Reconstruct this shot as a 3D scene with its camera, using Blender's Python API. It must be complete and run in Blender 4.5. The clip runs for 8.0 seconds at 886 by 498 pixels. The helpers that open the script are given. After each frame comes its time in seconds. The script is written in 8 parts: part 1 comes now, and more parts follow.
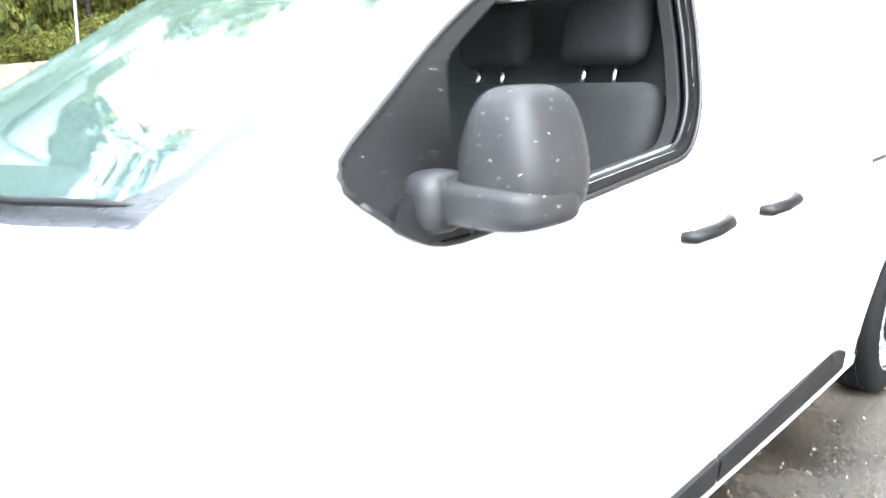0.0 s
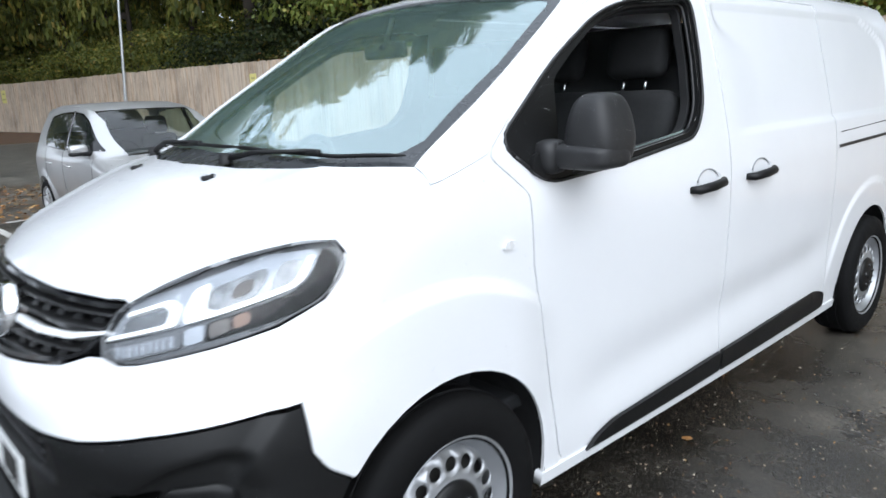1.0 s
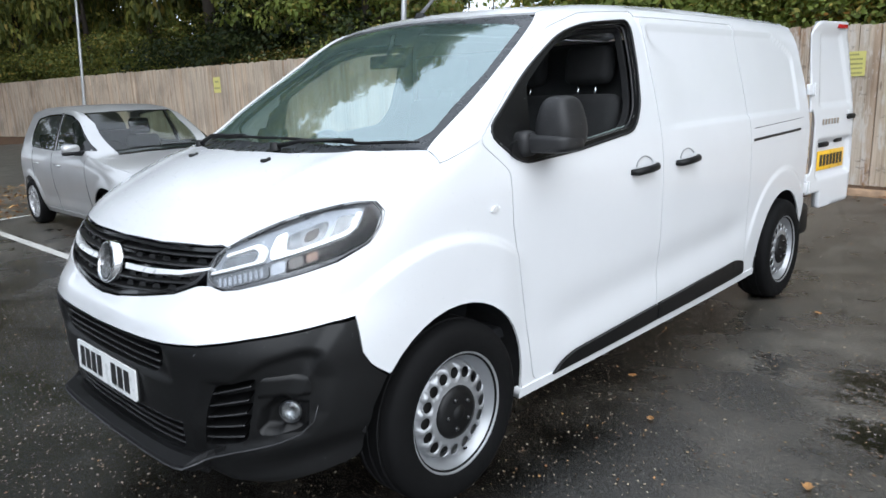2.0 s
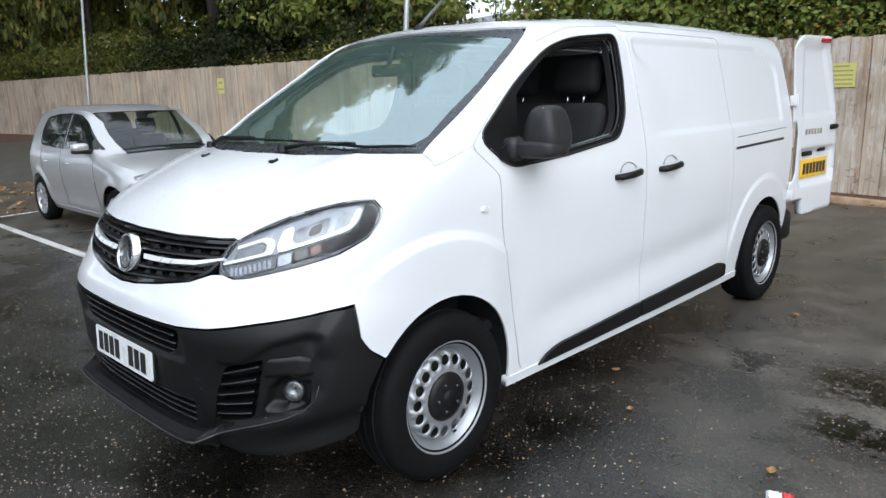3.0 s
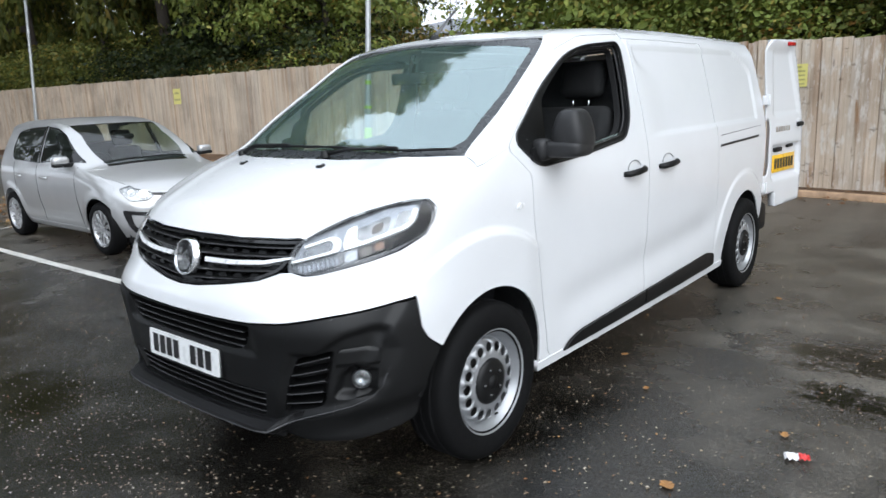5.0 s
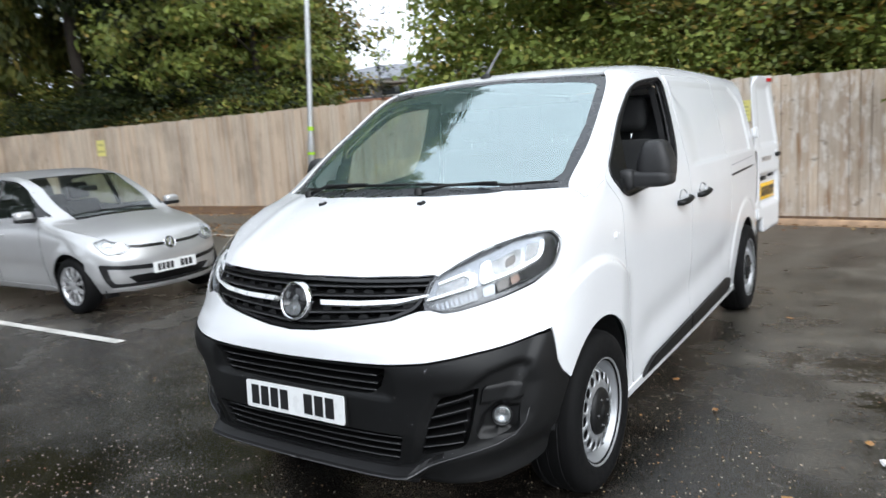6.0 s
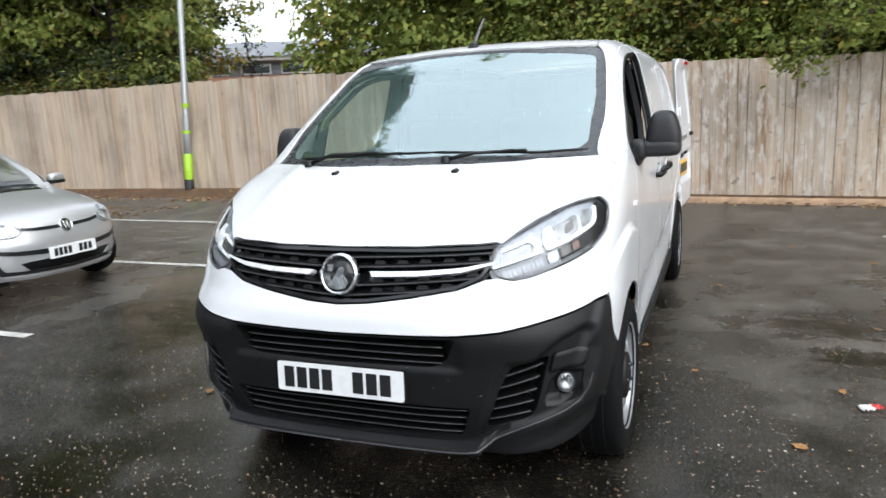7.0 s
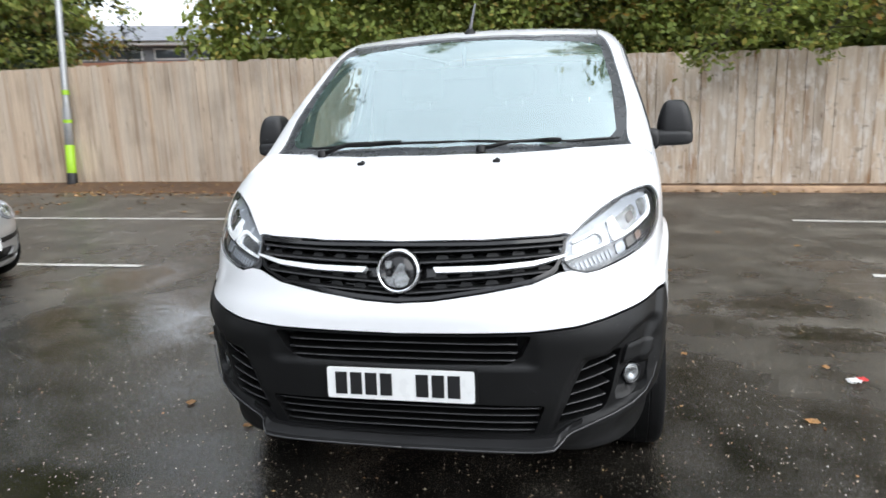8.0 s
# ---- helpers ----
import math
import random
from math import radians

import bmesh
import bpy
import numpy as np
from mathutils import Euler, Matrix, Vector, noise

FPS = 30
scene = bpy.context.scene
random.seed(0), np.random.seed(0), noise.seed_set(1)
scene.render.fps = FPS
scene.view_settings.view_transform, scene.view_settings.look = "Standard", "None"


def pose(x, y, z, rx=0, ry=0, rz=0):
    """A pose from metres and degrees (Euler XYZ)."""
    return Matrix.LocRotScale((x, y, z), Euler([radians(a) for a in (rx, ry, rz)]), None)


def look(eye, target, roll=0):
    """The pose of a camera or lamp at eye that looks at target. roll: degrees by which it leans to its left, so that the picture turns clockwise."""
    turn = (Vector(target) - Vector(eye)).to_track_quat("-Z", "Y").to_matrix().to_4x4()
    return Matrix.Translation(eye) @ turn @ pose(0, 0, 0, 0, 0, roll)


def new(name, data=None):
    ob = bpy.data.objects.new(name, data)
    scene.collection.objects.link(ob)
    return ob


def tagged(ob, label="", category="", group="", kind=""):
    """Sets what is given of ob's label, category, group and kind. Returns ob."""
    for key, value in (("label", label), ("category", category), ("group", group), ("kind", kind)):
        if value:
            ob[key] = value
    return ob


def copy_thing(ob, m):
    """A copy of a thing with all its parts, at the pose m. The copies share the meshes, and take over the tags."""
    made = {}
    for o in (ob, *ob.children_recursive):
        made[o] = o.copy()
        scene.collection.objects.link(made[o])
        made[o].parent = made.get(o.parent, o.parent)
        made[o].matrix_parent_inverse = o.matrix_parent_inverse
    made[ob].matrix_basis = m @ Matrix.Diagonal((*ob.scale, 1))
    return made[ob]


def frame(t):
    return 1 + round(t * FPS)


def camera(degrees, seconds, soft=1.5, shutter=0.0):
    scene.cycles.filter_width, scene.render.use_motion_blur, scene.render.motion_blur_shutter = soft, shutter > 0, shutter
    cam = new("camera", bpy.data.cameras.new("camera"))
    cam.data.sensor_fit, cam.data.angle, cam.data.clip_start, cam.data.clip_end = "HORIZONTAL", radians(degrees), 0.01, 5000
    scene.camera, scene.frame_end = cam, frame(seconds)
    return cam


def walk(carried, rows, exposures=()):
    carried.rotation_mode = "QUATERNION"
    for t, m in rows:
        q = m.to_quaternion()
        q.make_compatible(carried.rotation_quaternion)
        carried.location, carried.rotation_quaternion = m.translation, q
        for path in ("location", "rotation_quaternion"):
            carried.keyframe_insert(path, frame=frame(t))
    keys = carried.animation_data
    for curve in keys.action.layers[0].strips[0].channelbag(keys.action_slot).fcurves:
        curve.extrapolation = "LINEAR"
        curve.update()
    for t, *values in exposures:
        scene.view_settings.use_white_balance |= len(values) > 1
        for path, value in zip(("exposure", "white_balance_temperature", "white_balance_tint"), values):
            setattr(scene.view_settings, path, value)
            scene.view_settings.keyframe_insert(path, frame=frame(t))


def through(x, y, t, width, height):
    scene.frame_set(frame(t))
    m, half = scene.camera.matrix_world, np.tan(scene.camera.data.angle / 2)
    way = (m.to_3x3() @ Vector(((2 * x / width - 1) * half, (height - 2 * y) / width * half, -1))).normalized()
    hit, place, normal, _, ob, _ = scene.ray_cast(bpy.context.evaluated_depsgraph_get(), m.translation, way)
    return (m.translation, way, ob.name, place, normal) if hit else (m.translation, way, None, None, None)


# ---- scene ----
cam = camera(63.9, 8.0, shutter=0.5)
PATH = [
    (0, (1.698, 0.566, 1.468), (0.298, 1.916, 1.0), -1.5),
    (0.5, (1.935, 0.13, 1.47), (0.514, 1.457, 1.001), -2.6),
    (0.7, (2.045, -0.023, 1.466), (0.626, 1.303, 0.988), -2.8),
    (1, (2.197, -0.28, 1.485), (0.751, 1.029, 1.043), -2.3),
    (1.2, (2.265, -0.432, 1.478), (0.851, 0.913, 1.039), -2.9),
    (1.5, (2.369, -0.626, 1.494), (0.997, 0.749, 1.019), -2.4),
    (1.7, (2.455, -0.731, 1.49), (1.09, 0.661, 1.043), -2.5),
    (2.8, (2.738, -0.985, 1.511), (1.372, 0.41, 1.076), -1.4),
    (3, (2.74, -0.986, 1.512), (1.373, 0.41, 1.084), -1.4),
    (3.5, (2.749, -0.999, 1.512), (1.385, 0.4, 1.086), -2.1),
    (4, (2.741, -1.02, 1.515), (1.38, 0.39, 1.11), -2.0),
    (4.2, (2.736, -1.039, 1.51), (1.379, 0.373, 1.108), -2.2),
    (5.3, (2.47, -1.541, 1.529), (1.234, -0.021, 1.13), -2.9),
    (5.5, (2.332, -1.632, 1.516), (1.092, -0.094, 1.204), -3.6),
    (5.7, (2.182, -1.721, 1.51), (0.975, -0.158, 1.193), -4.6),
    (6, (1.979, -1.844, 1.527), (0.885, -0.199, 1.219), -3.9),
    (6.5, (1.673, -2.079, 1.539), (0.78, -0.328, 1.167), -2.9),
    (7, (1.301, -2.107, 1.495), (0.559, -0.288, 1.12), -3.0),
    (7.5, (0.975, -2.139, 1.501), (0.374, -0.267, 1.133), -2.5),
    (8, (0.658, -2.176, 1.509), (0.234, -0.265, 1.094), -2.5),
]
EXPOSURES = [(0.0, 3.5, 6100, 8), (0.3, 2.9, 6050, 8), (0.5, 2.2, 6000, 8), (0.8, 1.45, 5950, 8), (1.0, 1.1, 5950, 8), (1.3, 0.98, 5950, 8), (1.6, 0.93, 5960, 8), (4.2, 0.89, 6030, 8), (5.5, 1.05, 6120, 8), (8.0, 1.18, 6300, 9)]
walk(cam, [(t, look(eye, target, roll)) for t, eye, target, roll in PATH], EXPOSURES)

# ---------------------------------------------------------------- world and light: a bright overcast day
SUN_DIR = (radians(44), radians(120))  # elevation, bearing
world = bpy.data.worlds.new("overcast_sky")
scene.world = world
world.use_nodes = True
wn, wl = world.node_tree.nodes, world.node_tree.links
wn.clear()
w_out = wn.new("ShaderNodeOutputWorld")
w_bg = wn.new("ShaderNodeBackground")
w_sky = wn.new("ShaderNodeTexSky")
w_sky.sky_type = 'NISHITA'
w_sky.sun_disc = False
w_sky.sun_elevation, w_sky.sun_rotation = SUN_DIR[0], radians(180) - SUN_DIR[1]
w_sky.air_density, w_sky.dust_density, w_sky.ozone_density = 1.0, 4.0, 1.0
w_sat = wn.new("ShaderNodeHueSaturation")
w_sat.inputs["Saturation"].default_value = 0.22
w_mix = wn.new("ShaderNodeMix")
w_mix.data_type = 'RGBA'
w_mix.inputs["Factor"].default_value = 0.6
w_mix.inputs["B"].default_value = (10.6, 11.1, 11.9, 1)  # the cloud layer
wl.new(w_sky.outputs["Color"], w_sat.inputs["Color"])
wl.new(w_sat.outputs["Color"], w_mix.inputs["A"])
wl.new(w_mix.outputs["Result"], w_bg.inputs["Color"])
w_bg.inputs["Strength"].default_value = 0.11
wl.new(w_bg.outputs["Background"], w_out.inputs["Surface"])

sun_data = bpy.data.lights.new("sun", 'SUN')
sun_data.energy, sun_data.angle, sun_data.color = 1.15, radians(60), (1.0, 0.97, 0.93)
sun = new("sun", sun_data)
sun.matrix_world = look((20 * math.sin(SUN_DIR[1]), 20 * math.cos(SUN_DIR[1]), 20 * math.tan(SUN_DIR[0])), (0, 0, 0))

# ---------------------------------------------------------------- materials
def material(name):
    m = bpy.data.materials.new(name)
    m.use_nodes = True
    nt = m.node_tree
    return m, nt.nodes, nt.links, nt.nodes["Principled BSDF"]


def noise_node(n, l, scale, detail=4, rough=0.55, stretch=(1, 1, 1), where="Object", dist=0.0):
    tc = n.new("ShaderNodeTexCoord")
    mp = n.new("ShaderNodeMapping")
    mp.inputs["Scale"].default_value = stretch
    tx = n.new("ShaderNodeTexNoise")
    tx.inputs["Scale"].default_value, tx.inputs["Detail"].default_value = scale, detail
    tx.inputs["Roughness"].default_value, tx.inputs["Distortion"].default_value = rough, dist
    l.new(tc.outputs[where], mp.inputs["Vector"])
    l.new(mp.outputs["Vector"], tx.inputs["Vector"])
    return tx.outputs["Fac"]


def ramp(n, l, fac, stops):
    r = n.new("ShaderNodeValToRGB")
    while len(r.color_ramp.elements) < len(stops):
        r.color_ramp.elements.new(0.5)
    for e, (p, c) in zip(r.color_ramp.elements, stops):
        e.position = p
        e.color = (*c, 1) if len(c) == 3 else c
    l.new(fac, r.inputs["Fac"])
    return r.outputs["Color"]


def grey(v):
    return (v, v, v)


def bump(n, l, p, height, strength, distance):
    b = n.new("ShaderNodeBump")
    b.inputs["Strength"].default_value, b.inputs["Distance"].default_value = strength, distance
    l.new(height, b.inputs["Height"])
    l.new(b.outputs["Normal"], p.inputs["Normal"])
    return b


def mixc(n, l, fac, a, b, mode='MIX'):
    m = n.new("ShaderNodeMix")
    m.data_type, m.blend_type = 'RGBA', mode
    for key, v in (("Factor", fac), ("A", a), ("B", b)):
        if hasattr(v, "is_linked"):
            l.new(v, m.inputs[key])
        elif key == "Factor":
            m.inputs[key].default_value = v
        else:
            m.inputs[key].default_value = (*v, 1)
    return m.outputs["Result"]


def plain(name, colour, rough=0.5, metal=0.0, grain=0.06, scale=14.0, relief=0.0, coat=0.0, spec=0.5):
    """A surface with a slight mottle at two scales, and fine relief."""
    m, n, l, p = material(name)
    a = noise_node(n, l, scale, 5)
    b = noise_node(n, l, scale * 0.12, 3)
    f = mixc(n, l, 0.5, a, b)
    lo, hi = [max(0, c * (1 - grain * 2.2)) for c in colour], [min(1, c * (1 + grain * 2.2)) for c in colour]
    l.new(ramp(n, l, f, [(0.3, lo), (0.7, hi)]), p.inputs["Base Color"])
    l.new(ramp(n, l, a, [(0.3, grey(max(0.02, rough - 0.07))), (0.7, grey(min(1, rough + 0.07)))]), p.inputs["Roughness"])
    p.inputs["Metallic"].default_value, p.inputs["Coat Weight"].default_value = metal, coat
    p.inputs["Coat Roughness"].default_value = 0.06
    p.inputs["Specular IOR Level"].default_value = spec
    if relief:
        bump(n, l, p, noise_node(n, l, scale * 12, 3), relief, 0.002)
    return m


def droplets(n, l, scale, cover):
    """Height of small water beads: rounded cells, thinned out by a slow noise."""
    tc = n.new("ShaderNodeTexCoord")
    vo = n.new("ShaderNodeTexVoronoi")
    vo.inputs["Scale"].default_value, vo.inputs["Randomness"].default_value = scale, 1.0
    l.new(tc.outputs["Object"], vo.inputs["Vector"])
    bead = ramp(n, l, vo.outputs["Distance"], [(0.0, grey(1)), (0.16, grey(0.8)), (0.26, grey(0))])
    some = ramp(n, l, noise_node(n, l, scale * 0.3, 3), [(1 - cover, grey(0)), (1.02 - cover, grey(1))])
    return mixc(n, l, 1.0, bead, some, 'MULTIPLY')


def wet_paint(name, colour, metal=0.0, rough=0.22, cover=0.34, mottle=0.03):
    m, n, l, p = material(name)
    a = noise_node(n, l, 3.0, 4)
    l.new(ramp(n, l, a, [(0.3, [c * (1 - mottle) for c in colour]), (0.7, colour)]), p.inputs["Base Color"])
    l.new(ramp(n, l, noise_node(n, l, 1.3, 2), [(0.3, grey(rough - 0.03)), (0.75, grey(rough + 0.04))]), p.inputs["Roughness"])
    p.inputs["Metallic"].default_value = metal
    p.inputs["Coat Weight"].default_value, p.inputs["Coat Roughness"].default_value = 0.6, 0.05
    if cover:
        bump(n, l, p, droplets(n, l, 90, cover), 0.12, 0.0015)
    return m


WHITE = wet_paint("white_paint", (0.735, 0.745, 0.765), cover=0)
SILVER = wet_paint("silver_paint", (0.50, 0.50, 0.505), metal=0.55, rough=0.32, mottle=0.06, cover=0)
WHITE_IN = plain("white_inner_metal", (0.72, 0.73, 0.74), 0.4)


def black_plastic(name, base, rough, cover, spec=0.22):
    m, n, l, p = material(name)
    a = noise_node(n, l, 6, 4)
    l.new(ramp(n, l, a, [(0.3, [c * 0.85 for c in base]), (0.7, [c * 1.2 for c in base])]), p.inputs["Base Color"])
    p.inputs["Specular IOR Level"].default_value = spec
    wet = droplets(n, l, 80, cover)
    grain = noise_node(n, l, 420, 2)
    l.new(mixc(n, l, wet, grey(rough), grey(0.08)), p.inputs["Roughness"])
    b1 = n.new("ShaderNodeBump")
    b1.inputs["Strength"].default_value, b1.inputs["Distance"].default_value = 0.25, 0.0008
    l.new(grain, b1.inputs["Height"])
    b2 = n.new("ShaderNodeBump")
    b2.inputs["Strength"].default_value, b2.inputs["Distance"].default_value = 0.5, 0.003
    l.new(wet, b2.inputs["Height"])
    l.new(b1.outputs["Normal"], b2.inputs["Normal"])
    l.new(b2.outputs["Normal"], p.inputs["Normal"])
    return m


PLASTIC = black_plastic("black_bumper_plastic", (0.0060, 0.0061, 0.0064), 0.44, 0.30, 0.30)
MIRROR_SHELL = black_plastic("mirror_shell_plastic", (0.020, 0.020, 0.021), 0.48, 0.3, 0.35)
# paler plastic that stands for the wet highlight on black edges
EDGE_GLINT = black_plastic("edge_glint_plastic", (0.035, 0.035, 0.037), 0.25, 0.2, 0.6)
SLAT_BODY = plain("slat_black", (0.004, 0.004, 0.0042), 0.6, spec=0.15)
LAMP_BLACK = plain("lamp_black", (0.006, 0.006, 0.0065), 0.5, spec=0.12)
GLOSS_BLACK = plain("gloss_black", (0.012, 0.012, 0.013), 0.12, spec=0.5)
DARK = plain("dark_cavity", (0.010, 0.010, 0.011), 0.8)
TRIM = plain("dark_grey_trim", (0.022, 0.023, 0.025), 0.7, relief=0.15, spec=0.25)
CLOTH = plain("charcoal_seat_cloth", (0.013, 0.0135, 0.0145), 0.95, grain=0.12, scale=60, relief=0.4)
GREY_TRIM = plain("grey_cabin_trim", (0.10, 0.104, 0.108), 0.65, relief=0.2)
RUBBER = plain("tyre_rubber", (0.0045, 0.0045, 0.0048), 0.75, grain=0.15, scale=25, relief=0.35, spec=0.14)
SEAL = plain("rubber_seal", (0.012, 0.012, 0.013), 0.45)
STEEL = plain("silver_wheel_paint", (0.36, 0.37, 0.385), 0.36, metal=0.55, grain=0.05)
ALLOY = plain("alloy_wheel", (0.46, 0.46, 0.47), 0.3, metal=0.7)
CHROME = plain("chrome", (0.80, 0.81, 0.82), 0.07, metal=1.0, grain=0.01)
SATIN = plain("satin_chrome", (0.82, 0.83, 0.84), 0.3, metal=0.25, grain=0.02)
PLATE_WHITE = plain("white_number_plate", (0.80, 0.81, 0.81), 0.3, grain=0.02)
PLATE_YELLOW = plain("yellow_number_plate", (0.85, 0.50, 0.03), 0.3, grain=0.02)
INK = plain("black_ink", (0.012, 0.012, 0.013), 0.4)
RED_LAMP = plain("red_lamp", (0.45, 0.012, 0.015), 0.12, grain=0.04)
AMBER = plain("amber_lamp", (0.75, 0.28, 0.10), 0.2, grain=0.05)
ORANGE_IN = plain("amber_reflector", (0.16, 0.10, 0.075), 0.3, metal=0.3)
DULL_CHROME = plain("dull_chrome", (0.36, 0.37, 0.38), 0.22, metal=1.0, grain=0.05)
MIRROR = plain("mirror_glass", (0.85, 0.86, 0.87), 0.02, metal=1.0, grain=0.0)


def glass(name, tint, gloss_ior, haze=0.0, haze_colour=(0.7, 0.75, 0.78), wet=0.0, rough=0.02, sheen=(1, 1, 1)):
    """A thin pane: clear and tinted, with reflections by Fresnel, a film of wet and mist, and beads of rain."""
    m, n, l, p = material(name)
    n.remove(p)
    out = [q for q in n if q.type == 'OUTPUT_MATERIAL'][0]
    tr = n.new("ShaderNodeBsdfTransparent")
    tr.inputs["Color"].default_value = (*tint, 1)
    gl = n.new("ShaderNodeBsdfGlossy")
    gl.inputs["Roughness"].default_value = rough
    gl.inputs["Color"].default_value = (*sheen, 1)
    lw = n.new("ShaderNodeLayerWeight")
    lw.inputs["Blend"].default_value = 0.5
    pw = n.new("ShaderNodeMath")
    pw.operation = 'POWER'
    pw.inputs[1].default_value = 5.0
    l.new(lw.outputs["Facing"], pw.inputs[0])
    f0 = ((gloss_ior - 1) / (gloss_ior + 1)) ** 2
    fr = n.new("ShaderNodeMath")
    fr.operation = 'MULTIPLY_ADD'
    fr.inputs[1].default_value, fr.inputs[2].default_value = 1 - f0, f0
    l.new(pw.outputs[0], fr.inputs[0])
    mx = n.new("ShaderNodeMixShader")
    l.new(tr.outputs["BSDF"], mx.inputs[1])
    l.new(gl.outputs["BSDF"], mx.inputs[2])
    l.new(fr.outputs[0], mx.inputs["Fac"])
    last = mx.outputs["Shader"]
    if haze:
        di = n.new("ShaderNodeBsdfDiffuse")
        di.inputs["Color"].default_value = (*haze_colour, 1)
        hz = n.new("ShaderNodeMixShader")
        l.new(ramp(n, l, noise_node(n, l, 3.5, 5), [(0.25, grey(haze * 0.7)), (0.8, grey(haze * 1.3))]), hz.inputs["Fac"])
        l.new(last, hz.inputs[1])
        l.new(di.outputs["BSDF"], hz.inputs[2])
        last = hz.outputs["Shader"]
    if wet:
        b = n.new("ShaderNodeBump")
        b.inputs["Strength"].default_value, b.inputs["Distance"].default_value = wet, 0.003
        run = noise_node(n, l, 40, 3, stretch=(1, 0.35, 0.35))
        both = mixc(n, l, 0.25, droplets(n, l, 120, 0.42), run)
        l.new(both, b.inputs["Height"])
        l.new(b.outputs["Normal"], gl.inputs["Normal"])
    l.new(last, out.inputs["Surface"])
    return m


SCREEN = glass("windscreen_glass", (0.84, 0.96, 0.92), 3.8, 0.06, (0.50, 0.78, 0.72), wet=0.04, sheen=(0.84, 0.97, 1.0))
TINT = glass("window_glass", (0.80, 0.85, 0.83), 1.5)
CAR_GLASS = glass("car_window_glass", (0.50, 0.58, 0.53), 1.6, 0.02, (0.35, 0.42, 0.38))
CAR_SCREEN = glass("car_windscreen_glass", (0.62, 0.72, 0.67), 1.65, 0.006, wet=0.08)
LENS = glass("lamp_lens", (0.97, 0.98, 0.98), 1.32, 0.008, (0.8, 0.82, 0.84), wet=0.06)
WATER = glass("rain_water", (0.90, 0.92, 0.93), 1.75)
REFLECTOR = plain("lamp_reflector", (0.90, 0.91, 0.92), 0.22, metal=0.75, grain=0.04, scale=40, relief=0.5)
LAMP_BASE = plain("lamp_inner_grey", (0.13, 0.135, 0.145), 0.30, metal=0.4)
DRL = plain("light_guide", (0.86, 0.87, 0.88), 0.25)


